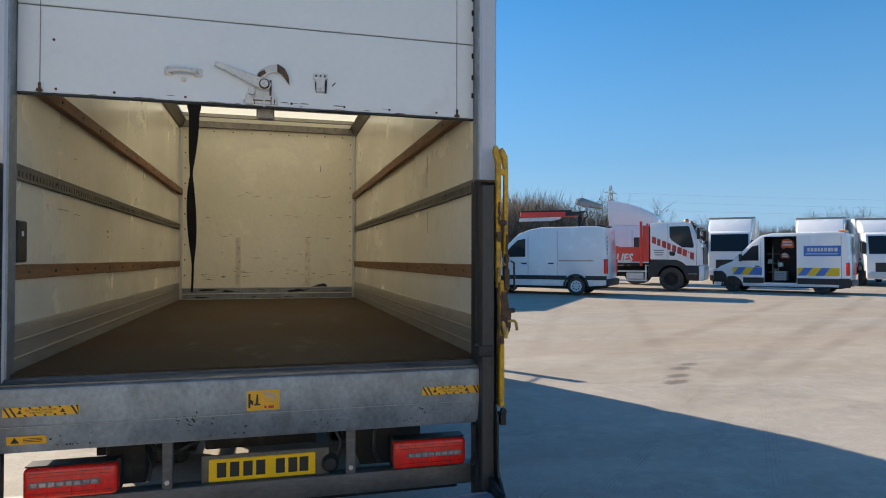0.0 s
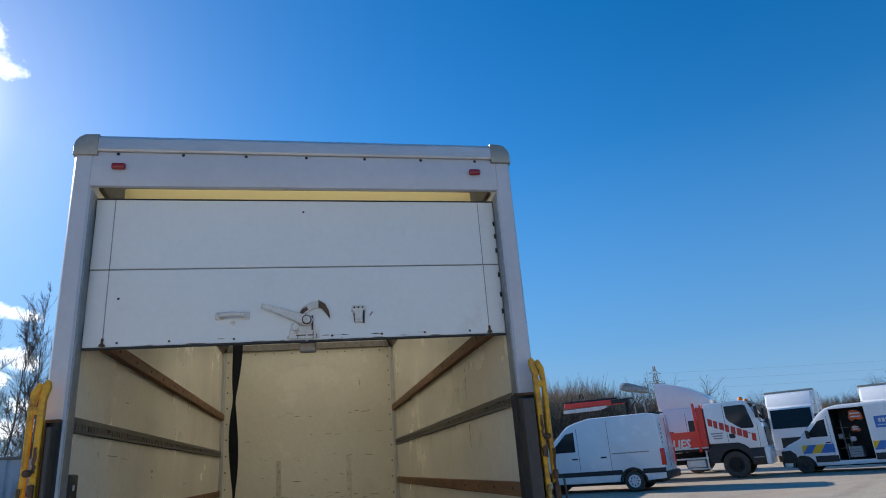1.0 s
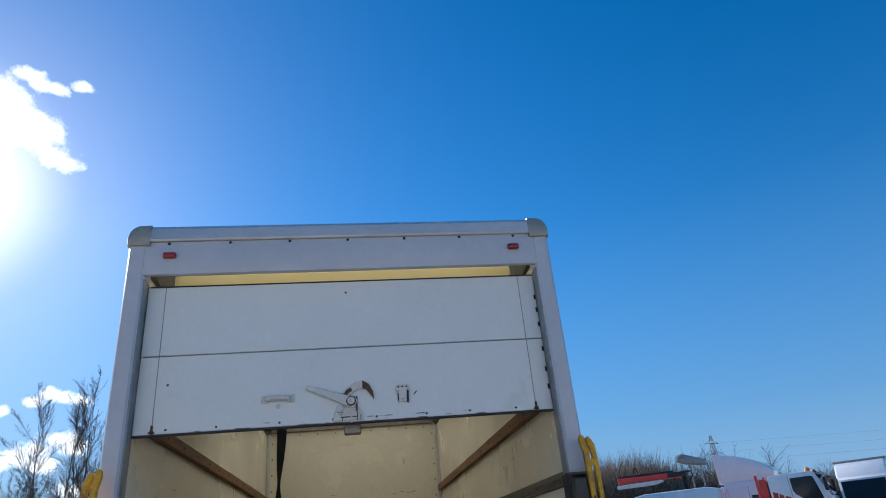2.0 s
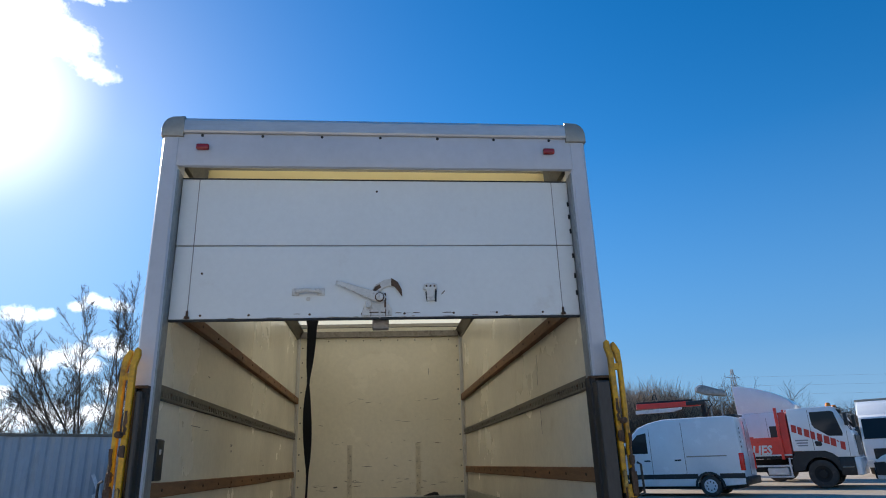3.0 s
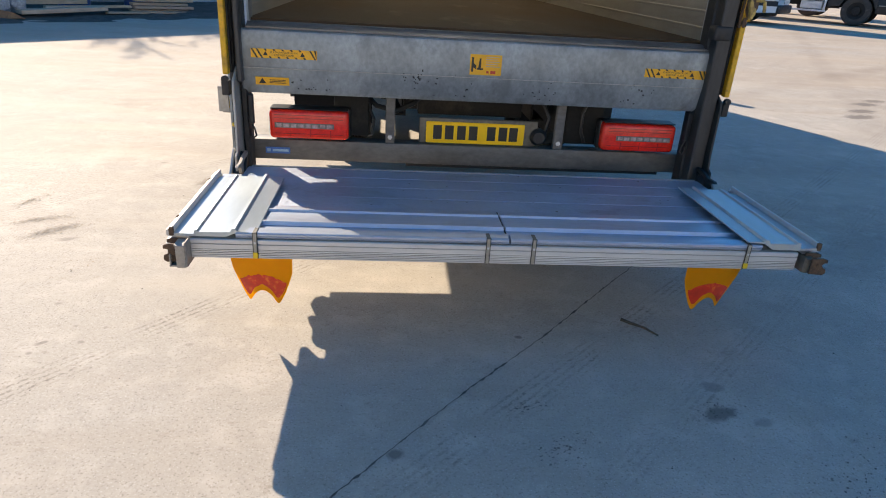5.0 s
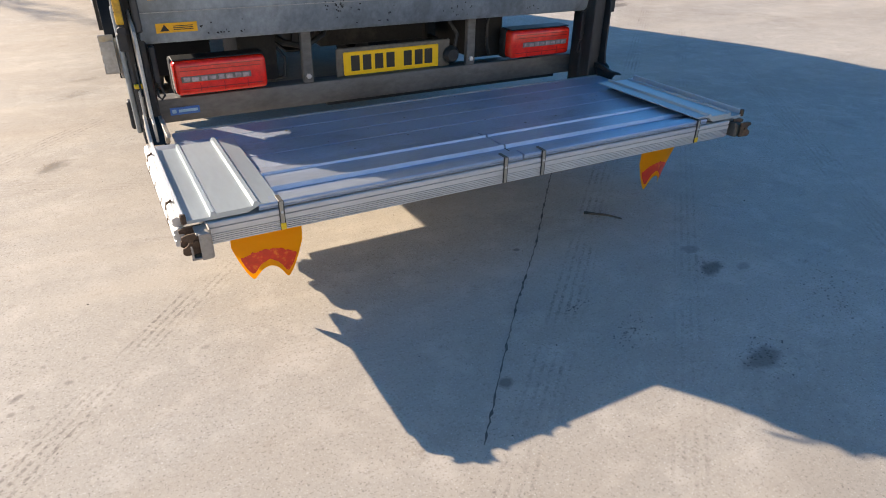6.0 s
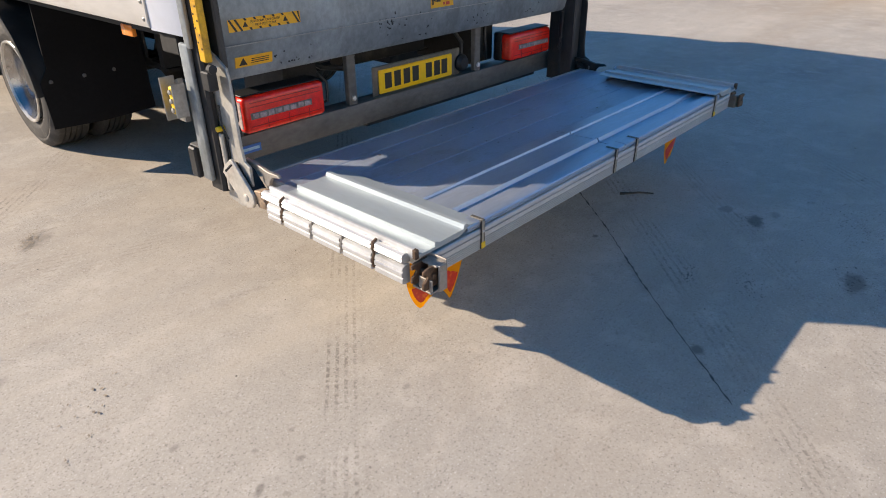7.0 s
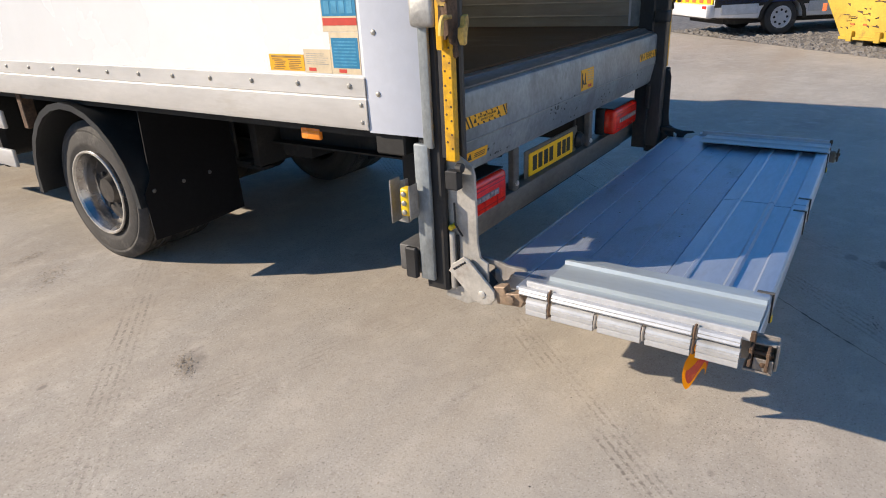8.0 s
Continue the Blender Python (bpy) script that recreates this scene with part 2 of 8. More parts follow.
    for ang, off, width, amt, pitch in ((40.5, -2.62, 0.075, 0.95, 0.030), (40.5, -4.34, 0.085, 0.8, 0.034), (40.5, 0.2, 0.10, 0.65, 0.034), (46.5, -1.39, 0.075, 0.95, 0.030), (46.5, -0.95, 0.06, 0.6, 0.030),
                                        (-52, 6.6, 0.14, 0.5, 0.04), (-52, 8.1, 0.14, 0.5, 0.04), (-70, 3.2, 0.10, 0.4, 0.034), (62, 9.0, 0.16, 0.45, 0.045), (62, 10.6, 0.16, 0.45, 0.045)):
        mp, sep, rg = n.new("ShaderNodeMapping"), n.new("ShaderNodeSeparateXYZ"), n.new("ShaderNodeMapRange")
        mp.inputs["Rotation"].default_value = (0, 0, radians(ang))
        mp.inputs["Location"].default_value = (-off, 0, 0)
        l.new(tc.outputs["Object"], mp.inputs["Vector"])
        l.new(mp.outputs["Vector"], sep.inputs["Vector"])
        for k, x in zip(("From Min", "From Max", "To Min", "To Max"), (width * 0.75, width, amt, 0)):
            rg.inputs[k].default_value = x
        l.new(step("ABSOLUTE", sep.outputs["X"], 0), rg.inputs["Value"])
        tread = step("MULTIPLY", step("SINE", step("MULTIPLY", sep.outputs["X"], 2 * math.pi / pitch), 0), 1.6, True)
        band = step("MULTIPLY", step("MULTIPLY", rg.outputs["Result"], tread), step("MULTIPLY", wear, grain))
        col = blend(band, col, (0.21, 0.18, 0.15))
    # brown dust and wide turning tracks out on the open yard
    away, far_off = n.new("ShaderNodeVectorMath"), n.new("ShaderNodeMapRange")
    away.operation = "LENGTH"
    l.new(tc.outputs["Object"], away.inputs[0])
    for k, x in zip(("From Min", "From Max", "To Min", "To Max"), (6.5, 13, 0, 1)):
        far_off.inputs[k].default_value = x
    l.new(away.outputs["Value"], far_off.inputs["Value"])
    dust = step("MULTIPLY", far_off.outputs["Result"], noise_mask(0.35, 0.30, 0.68, 0.60, 8, 0.62, drift.outputs["Vector"]))
    col = blend(dust, col, (0.40, 0.295, 0.195))
    rough_edge = noise_mask(0.7, 0.34, 0.62, 1.0, 9, 0.68)
    for ang, off, width, amt in ((54, -2.55, 0.30, 0.55), (54, -4.45, 0.30, 0.45), (57, -2.50, 0.22, 0.45), (57, -1.0, 0.22, 0.35), (28, 1.2, 0.26, 0.35), (28, -0.9, 0.26, 0.30)):
        mp, sep, rg = n.new("ShaderNodeMapping"), n.new("ShaderNodeSeparateXYZ"), n.new("ShaderNodeMapRange")
        mp.inputs["Rotation"].default_value = (0, 0, radians(ang))
        mp.inputs["Location"].default_value = (-off, 0, 0)
        l.new(tc.outputs["Object"], mp.inputs["Vector"])
        l.new(mp.outputs["Vector"], sep.inputs["Vector"])
        for k, x in zip(("From Min", "From Max", "To Min", "To Max"), (width * 0.3, width, amt, 0)):
            rg.inputs[k].default_value = x
        l.new(step("ABSOLUTE", sep.outputs["X"], 0), rg.inputs["Value"])
        col = blend(step("MULTIPLY", step("MULTIPLY", rg.outputs["Result"], far_off.outputs["Result"]), rough_edge), col, (0.23, 0.175, 0.125))
    l.new(col, b.inputs["Base Color"])
    return m


M = {}
M["concrete"] = concrete_yard()
M["seam"] = surf("grey_seam", (0.30, 0.29, 0.28), 0.7, var=0.2, bump=0)
M["joint"] = surf("joint_filler", (0.13, 0.112, 0.095), 0.9, var=0.3)
M["rubber_black"] = surf("black_rubber_sheet", (0.010, 0.010, 0.011), 0.75, var=0.2, scale=4, fine=60, bump=0.1)
M["rubber_black"].node_tree.nodes["Principled BSDF"].inputs["Specular IOR Level"].default_value = 0.15
M["barrel"] = surf("dull_wheel_barrel", (0.44, 0.42, 0.40), 0.24, 0.85, var=0.15, scale=8, stain=(0.20, 0.16, 0.13), stain_amt=0.3, stain_scale=10, fine=60, bump=0.08)
M["scuff"] = surf("brown_scuffed_dirt", (0.31, 0.25, 0.185), 0.9, var=0.25, scale=20, fine=90, bump=0.2)
M["oil"] = surf("oil_stain", (0.19, 0.165, 0.14), 0.7, var=0.4, scale=14, fine=80)
M["grit"] = surf("grit", (0.07, 0.06, 0.05), 0.9, var=0.4, random_amt=0)
M["soil"] = surf("dark_soil", (0.085, 0.072, 0.062), 0.95, var=0.4, scale=5, fine=30, bump=0.9)
M["gravel"] = surf("gravel_stone", (0.19, 0.175, 0.16), 0.9, var=0.3, scale=9, fine=60, bump=0.5)
M["grp_white"] = surf("white_gel_coat", (0.74, 0.74, 0.73), 0.28, var=0.02, scale=1.2, stain=(0.62, 0.60, 0.56), stain_amt=0.1, fine=9, bump=0.02)
M["grp_cream"] = surf("cream_lining", (0.86, 0.79, 0.63), 0.24, var=0.05, scale=0.9, stain=(0.60, 0.50, 0.34), stain_amt=0.10, stain_scale=2.5, fine=20, bump=0.06)
M["grp_roof"] = sheet_light("translucent_roof", (0.95, 0.855, 0.62), 0.86)
M["frame"] = surf("pale_grey_paint", (0.52, 0.54, 0.59), 0.38, var=0.04, scale=2, stain=(0.40, 0.40, 0.42), stain_amt=0.1, fine=25, bump=0.04)
M["door"] = surf("white_door_laminate", (0.745, 0.765, 0.755), 0.35, var=0.025, scale=1.3, stain=(0.60, 0.58, 0.54), stain_amt=0.1, stain_scale=3, fine=30, bump=0.03)
M["door_iron"] = surf("painted_ironwork", (0.70, 0.68, 0.63), 0.5, var=0.10, scale=14, stain=(0.17, 0.08, 0.035), stain_amt=0.30, stain_scale=22, fine=90, bump=0.25)
M["rusty"] = surf("rust", (0.13, 0.078, 0.048), 0.8, 0.2, var=0.35, scale=20, fine=120, bump=0.6)
M["galv"] = surf("galvanised_steel", (0.285, 0.312, 0.325), 0.46, 0.35, var=0.20, scale=5, stain=(0.14, 0.145, 0.145), stain_amt=0.40, stain_scale=7, fine=60, bump=0.15, stretch=(0.8, 1, 0.62))
M["galv_dark"] = surf("scuffed_threshold_steel", (0.16, 0.165, 0.17), 0.45, 0.5, var=0.25, scale=7, stain=(0.30, 0.30, 0.30), stain_amt=0.25, stain_scale=12, fine=70, bump=0.2, stretch=(0.3, 1, 1))
M["beam_dirty"] = surf("dirty_beam_steel", (0.145, 0.142, 0.137), 0.55, 0.35, var=0.2, scale=6, stain=(0.07, 0.06, 0.05), stain_amt=0.3, stain_scale=5, fine=50, bump=0.2, stretch=(0.5, 1, 1))
M["alu_side"] = surf("pale_ramp_aluminium", (0.46, 0.51, 0.53), 0.40, 0.45, var=0.05, scale=4, stain=(0.52, 0.50, 0.46), stain_amt=0.2, stain_scale=5, fine=60, bump=0.06, stretch=(1, 0.25, 1))
M["alu_ramp"] = surf("smooth_ramp_aluminium", (0.46, 0.515, 0.61), 0.38, 0.65, var=0.08, scale=4, stain=(0.36, 0.36, 0.36), stain_amt=0.18, stain_scale=6, fine=60, bump=0.06, stretch=(0.25, 1, 1))
M["grp_patch"] = surf("greyed_filler_strip", (0.72, 0.65, 0.50), 0.6, var=0.12, scale=6, stain=(0.35, 0.28, 0.18), stain_amt=0.25, stain_scale=8, fine=30, bump=0.15)
M["galv_plate"] = surf("worn_bracket_steel", (0.40, 0.39, 0.37), 0.5, 0.7, var=0.15, scale=9, stain=(0.20, 0.15, 0.10), stain_amt=0.25, stain_scale=9, fine=70, bump=0.2)
M["alu"] = surf("aluminium_extrusion", (0.60, 0.60, 0.60), 0.42, 0.45, var=0.08, scale=3, stain=(0.36, 0.35, 0.33), stain_amt=0.18, stain_scale=5, fine=50, bump=0.08, stretch=(0.25, 1, 1))
M["alu_long"] = surf("aluminium_side_rail", (0.64, 0.62, 0.59), 0.45, 0.4, var=0.06, scale=4, stain=(0.48, 0.44, 0.38), stain_amt=0.2, stain_scale=6, fine=50, bump=0.06, stretch=(1, 0.25, 1))
M["deck"] = surf("ribbed_deck", (0.43, 0.48, 0.57), 0.47, 0.56, var=0.10, scale=5, stain=(0.27, 0.27, 0.28), stain_amt=0.30, stain_scale=9, fine=120, bump=0.10, stretch=(0.5, 1, 1))
deck_ribs(M["deck"])
M["alu_dull"] = surf("scuffed_aluminium_kick_plate", (0.38, 0.355, 0.305), 0.5, 0.5, var=0.1, scale=4, stain=(0.24, 0.20, 0.14), stain_amt=0.25, stain_scale=3, fine=30, bump=0.1, stretch=(1, 0.2, 1))
M["floor"] = surf("brown_phenolic_floor", (0.070, 0.040, 0.019), 0.72, var=0.16, scale=2.2, stain=(0.18, 0.13, 0.085), stain_amt=0.2, stain_scale=3, fine=90, bump=0.3, stretch=(1, 0.4, 1))
M["floor"].node_tree.nodes["Principled BSDF"].inputs["Specular IOR Level"].default_value = 0.25
M["wood"] = surf("worn_timber_batten", (0.27, 0.135, 0.06), 0.7, var=0.25, scale=6, stain=(0.10, 0.05, 0.03), stain_amt=0.25, stain_scale=9, fine=40, bump=0.35, stretch=(1, 0.15, 1))
M["rail_dark"] = surf("load_lock_rail", (0.17, 0.155, 0.13), 0.5, 0.5, var=0.2, scale=8, fine=60, bump=0.2)
M["black"] = surf("black_steel", (0.022, 0.022, 0.024), 0.5, 0.2, var=0.3, scale=6, stain=(0.10, 0.085, 0.07), stain_amt=0.2, stain_scale=5, fine=50, bump=0.15)
M["black_plastic"] = surf("black_plastic", (0.018, 0.020, 0.022), 0.45, var=0.2, scale=5, stain=(0.09, 0.085, 0.075), stain_amt=0.2, stain_scale=4, fine=60, bump=0.1)
M["chassis"] = surf("chassis_paint", (0.018, 0.017, 0.016), 0.8, 0.0, var=0.3, scale=6, stain=(0.07, 0.06, 0.05), stain_amt=0.25, stain_scale=5, fine=50, bump=0.2)
M["channel"] = surf("column_channel", (0.030, 0.029, 0.029), 0.6, 0.2, var=0.2, scale=7, stain=(0.07, 0.048, 0.035), stain_amt=0.3, stain_scale=6, fine=60, bump=0.15)
M["runner"] = surf("greasy_grey_runner", (0.055, 0.053, 0.052), 0.5, 0.3, var=0.2, scale=5, stain=(0.03, 0.025, 0.02), stain_amt=0.35, stain_scale=6, fine=60, bump=0.15, stretch=(1, 1, 0.3))
M["yellow"] = surf("yellow_paint", (0.76, 0.40, 0.010), 0.45, var=0.14, scale=9, stain=(0.11, 0.055, 0.028), stain_amt=0.60, stain_scale=9, fine=60, bump=0.15)
M["yellow_worn"] = surf("worn_yellow_casting", (0.60, 0.40, 0.10), 0.5, 0.1, var=0.2, scale=14, stain=(0.13, 0.07, 0.035), stain_amt=0.75, stain_scale=22, fine=90, bump=0.3)
M["yellow_clean"] = surf("yellow_plastic", (0.80, 0.52, 0.02), 0.4, var=0.06, scale=9, fine=60, bump=0.05)
M["sticker"] = surf("yellow_sticker", (0.82, 0.40, 0.015), 0.5, var=0.06, scale=20, stain=(0.38, 0.24, 0.08), stain_amt=0.2, stain_scale=16, fine=90, bump=0.03)
M["ink"] = surf("black_ink", (0.03, 0.025, 0.02), 0.6, var=0.1, bump=0)
M["red_ink"] = surf("red_ink", (0.55, 0.05, 0.03), 0.5, var=0.1, bump=0)
M["plate"] = surf("yellow_number_plate", (0.97, 0.58, 0.008), 0.35, var=0.04, scale=10, fine=60, bump=0.02)
M["lens"] = surf("red_lamp_lens", (0.88, 0.026, 0.012), 0.16, var=0.14, scale=26, fine=150, bump=0.30, coat=0.25)
M["lens_dark"] = surf("dark_red_lens", (0.30, 0.012, 0.010), 0.2, var=0.1, scale=12, bump=0.05, coat=0.5)
M["lens_clear"] = surf("clear_reflector_strip", (0.55, 0.42, 0.40), 0.15, 0.3, var=0.25, scale=60, fine=140, bump=0.2, coat=0.5)
M["amber"] = surf("amber_reflector", (0.85, 0.25, 0.02), 0.25, var=0.06, bump=0.05, coat=0.4)
M["rubber"] = surf("tyre_rubber", (0.058, 0.053, 0.048), 0.85, var=0.18, scale=7, stain=(0.16, 0.145, 0.125), stain_amt=0.25, stain_scale=6, fine=70, bump=0.25)
M["hub_silver"] = surf("silver_wheel_trim", (0.72, 0.73, 0.75), 0.35, 0.1, var=0.05, scale=8, fine=40, bump=0.03)
M["steel_rim"] = surf("silver_wheel_steel", (0.66, 0.63, 0.58), 0.35, 0.6, var=0.12, scale=8, stain=(0.22, 0.18, 0.14), stain_amt=0.25, stain_scale=10, fine=60, bump=0.08)
M["fabric"] = surf("black_webbing", (0.022, 0.024, 0.032), 0.85, var=0.2, scale=10, fine=200, bump=0.5)
M["orange_plastic"] = sheet_light("orange_plastic_flag", (0.95, 0.47, 0.008), 0.40)
M["red_band"] = surf("worn_red_reflective_band", (0.60, 0.035, 0.010), 0.4, var=0.12, scale=30, stain=(0.80, 0.36, 0.03), stain_amt=0.25, stain_scale=30, fine=90, bump=0.05)
M["blue_lab"] = surf("blue_label", (0.05, 0.17, 0.50), 0.4, var=0.08, bump=0)
M["teal_lab"] = surf("teal_label", (0.02, 0.20, 0.36), 0.4, var=0.08, scale=9, bump=0)
M["paper"] = surf("faded_paper_label", (0.62, 0.50, 0.33), 0.6, var=0.06, scale=20, bump=0)
M["lite_blue"] = surf("pale_blue_print", (0.32, 0.52, 0.66), 0.5, var=0.1, scale=20, bump=0)
M["teal_print"] = surf("teal_print", (0.06, 0.28, 0.44), 0.45, var=0.12, scale=20, bump=0)
M["brown_print"] = surf("faded_brown_print", (0.30, 0.17, 0.04), 0.6, var=0.2, scale=40, bump=0)
M["white_van"] = surf("white_van_paint", (0.84, 0.85, 0.86), 0.22, var=0.02, scale=1.5, fine=8, bump=0.01, coat=0.5)
M["red_paint"] = surf("red_lorry_paint", (0.68, 0.040, 0.022), 0.35, var=0.08, scale=3, fine=20, bump=0.03, coat=0.3)
M["pale_steel"] = surf("pale_pressed_steel", (0.54, 0.51, 0.46), 0.45, 0.4, var=0.12, scale=12, stain=(0.22, 0.14, 0.09), stain_amt=0.38, stain_scale=9, fine=70, bump=0.12)
M["plate_dull"] = surf("scraped_dull_steel", (0.47, 0.445, 0.405), 0.5, 0.4, var=0.15, scale=8, stain=(0.15, 0.12, 0.09), stain_amt=0.3, stain_scale=8, fine=70, bump=0.15)
M["bracket"] = surf("dull_bracket_steel", (0.33, 0.295, 0.26), 0.5, 0.35, var=0.15, scale=14, stain=(0.12, 0.085, 0.06), stain_amt=0.35, stain_scale=16, fine=90, bump=0.2)
M["pale_rust"] = surf("pale_rusted_steel", (0.33, 0.235, 0.16), 0.6, 0.3, var=0.2, scale=14, stain=(0.13, 0.075, 0.045), stain_amt=0.4, stain_scale=18, fine=90, bump=0.3)
M["wheel_dark"] = surf("grimy_shaded_wheel_centre", (0.055, 0.048, 0.042), 0.6, 0.3, var=0.3, scale=9, stain=(0.12, 0.10, 0.08), stain_amt=0.3, stain_scale=9, fine=60, bump=0.2)
M["glass"] = glass("vehicle_glass")
M["clad"] = surf("blue_grey_cladding", (0.36, 0.41, 0.46), 0.5, 0.1, var=0.06, scale=1.0, stain=(0.20, 0.21, 0.22), stain_amt=0.15, stain_scale=1.4, fine=14, bump=0.05, stretch=(1, 1, 0.4))
M["render_wall"] = surf("pale_painted_wall", (0.57, 0.58, 0.56), 0.8, var=0.08, scale=0.5, stain=(0.45, 0.40, 0.33), stain_amt=0.2, stain_scale=0.8, fine=20, bump=0.15)
M["drum"] = surf("blue_drum_paint", (0.020, 0.055, 0.19), 0.4, var=0.15, scale=5, stain=(0.09, 0.06, 0.05), stain_amt=0.2, stain_scale=6, fine=40, bump=0.1)
M["sack"] = surf("grey_plastic_sack", (0.36, 0.38, 0.41), 0.5, var=0.25, scale=7, stain=(0.18, 0.17, 0.16), stain_amt=0.3, stain_scale=6, fine=30, bump=0.3)
M["plank"] = surf("weathered_plank", (0.42, 0.32, 0.23), 0.85, var=0.2, scale=4, fine=40, bump=0.4, stretch=(0.2, 1, 1), random_amt=0.15)
M["bark"] = surf("bare_bark", (0.095, 0.075, 0.058), 0.9, var=0.25, scale=6, fine=40, bump=0.3)
M["twigs"] = surf("brown_twigs", (0.44, 0.335, 0.235), 0.9, var=0.3, scale=0.3, fine=3, bump=0)
M["steel_far"] = surf("pylon_steel", (0.30, 0.32, 0.34), 0.6, 0.4, var=0.1, scale=1, bump=0)
M["skip"] = surf("skip_yellow", (0.58, 0.37, 0.045), 0.5, var=0.1, scale=2, stain=(0.12, 0.08, 0.04), stain_amt=0.3, stain_scale=3.5, fine=25, bump=0.1)
M["orange"] = surf("orange_gear", (0.70, 0.13, 0.03), 0.6, var=0.15, scale=6, bump=0.1)
M["bag"] = surf("pale_plastic", (0.60, 0.62, 0.64), 0.5, var=0.1, scale=6, bump=0.2)


# ---- mesh building ----
def box(bm, x0, x1, y0, y1, z0, z1, bevel=0.0, seg=1):
    vs = [bm.verts.new(p) for p in ((x0, y0, z0), (x1, y0, z0), (x1, y1, z0), (x0, y1, z0), (x0, y0, z1), (x1, y0, z1), (x1, y1, z1), (x0, y1, z1))]
    fs = [bm.faces.new([vs[i] for i in f]) for f in ((3, 2, 1, 0), (4, 5, 6, 7), (0, 1, 5, 4), (1, 2, 6, 5), (2, 3, 7, 6), (3, 0, 4, 7))]
    if bevel:
        es = list({e for f in fs for e in f.edges})
        bmesh.ops.bevel(bm, geom=es, offset=bevel, segments=seg, profile=0.5, affect="EDGES")
    return bm


def extrude(bm, pts, axis, a, b, bevel=0.0, seg=1):
    """Extrudes the polygon along an axis from a to b. pts are (y, z) for x, (x, z) for y, (x, y) for z."""
    def at(p, v):
        return (v, p[0], p[1]) if axis == "x" else (p[0], v, p[1]) if axis == "y" else (p[0], p[1], v)
    lo, hi = [bm.verts.new(at(p, a)) for p in pts], [bm.verts.new(at(p, b)) for p in pts]
    k = len(pts)
    fs = [bm.faces.new(lo), bm.faces.new(hi[::-1])]
    fs += [bm.faces.new((lo[i], hi[i], hi[(i + 1) % k], lo[(i + 1) % k])) for i in range(k)]
    bmesh.ops.recalc_face_normals(bm, faces=fs)
    if bevel:
        es = list({e for f in fs[:2] for e in f.edges})
        bmesh.ops.bevel(bm, geom=es, offset=bevel, segments=seg, profile=0.5, affect="EDGES")
    return bm


def tube(bm, pts, r, seg=8, r1=None):
    """A round bar through the points."""
    pts = [Vector(p) for p in pts]
    rings = []
    for i, p in enumerate(pts):
        d = (pts[min(i + 1, len(pts) - 1)] - pts[max(i - 1, 0)]).normalized()
        u = d.orthogonal().normalized() if i == 0 else (u - d * u.dot(d)).normalized()
        w = d.cross(u)
        rr = r if r1 is None else r + (r1 - r) * i / (len(pts) - 1)
        rings.append([bm.verts.new(p + (u * math.cos(a) + w * math.sin(a)) * rr) for a in [2 * math.pi * k / seg for k in range(seg)]])
    for a, b in zip(rings, rings[1:]):
        for k in range(seg):
            bm.faces.new((a[k], a[(k + 1) % seg], b[(k + 1) % seg], b[k]))
    bm.faces.new(rings[0][::-1])
    bm.faces.new(rings[-1])
    return bm


def lathe(bm, prof, centre, axis="x", seg=32, sign=1, caps=(True, True)):
    """Turns a profile of (along, radius) about an axis through centre."""
    c = Vector(centre)
    rings = []
    for a, r in prof:
        ring = []
        for k in range(seg):
            t = 2 * math.pi * k / seg
            p = (a * sign, r * math.cos(t), r * math.sin(t)) if axis == "x" else (r * math.cos(t), a * sign, r * math.sin(t)) if axis == "y" else (r * math.cos(t), r * math.sin(t), a * sign)
            ring.append(bm.verts.new(c + Vector(p)))
        rings.append(ring)
    for a, b in zip(rings, rings[1:]):
        for k in range(seg):
            bm.faces.new((a[k], a[(k + 1) % seg], b[(k + 1) % seg], b[k]))
    for ring, closed in zip((rings[0], rings[-1]), caps):
        if closed:
            bm.faces.new(ring)
    bmesh.ops.recalc_face_normals(bm, faces=bm.faces[:])
    return bm


def B():
    return bmesh.new()


def mesh_of(name, bm, material, smooth=35):
    me = bpy.data.meshes.new(name)
    bm.normal_update()
    bm.to_mesh(me)
    bm.free()
    me.materials.append(material)
    if smooth:
        for p in me.polygons:
            p.use_smooth = True
        me.set_sharp_from_angle(angle=radians(smooth))
    return me


SMALL = {"rivet", "bolt", "wheel_nut", "slot_hole", "small_print", "scuff_mark", "wall_scratch", "scrape", "trim_hole", "hand_hole", "plate_print", "print"}


def part(name, bm, material, parent=None, label="", smooth=35):
    """One mesh object under a thing or a part. Parts are drawn in the thing's own coordinates."""
    ob = new(name, mesh_of(name, bm, material, smooth))
    if name in SMALL:
        ob["kind"] = "stuff"
    ob.parent = parent
    if parent and parent.name in IN_PLACE:
        ob.matrix_parent_inverse = parent.matrix_basis.inverted()
    if label:
        ob["label"] = label
    return ob


IN_PLACE = set()        # things whose parts are drawn in the yard's coordinates


def thing(name, label, category, group="", at=None, in_place=False):
    ob = new(name)
    if in_place:
        IN_PLACE.add(ob.name)
    ob.empty_display_size = 0.2
    if at is not None:
        ob.matrix_basis = at
    return tagged(ob, label, category, group)


def slab(name, label, category, bm, material, kind="", group="", smooth=35):
    return tagged(part(name, bm, material, None, "", smooth), label, category, group, kind)


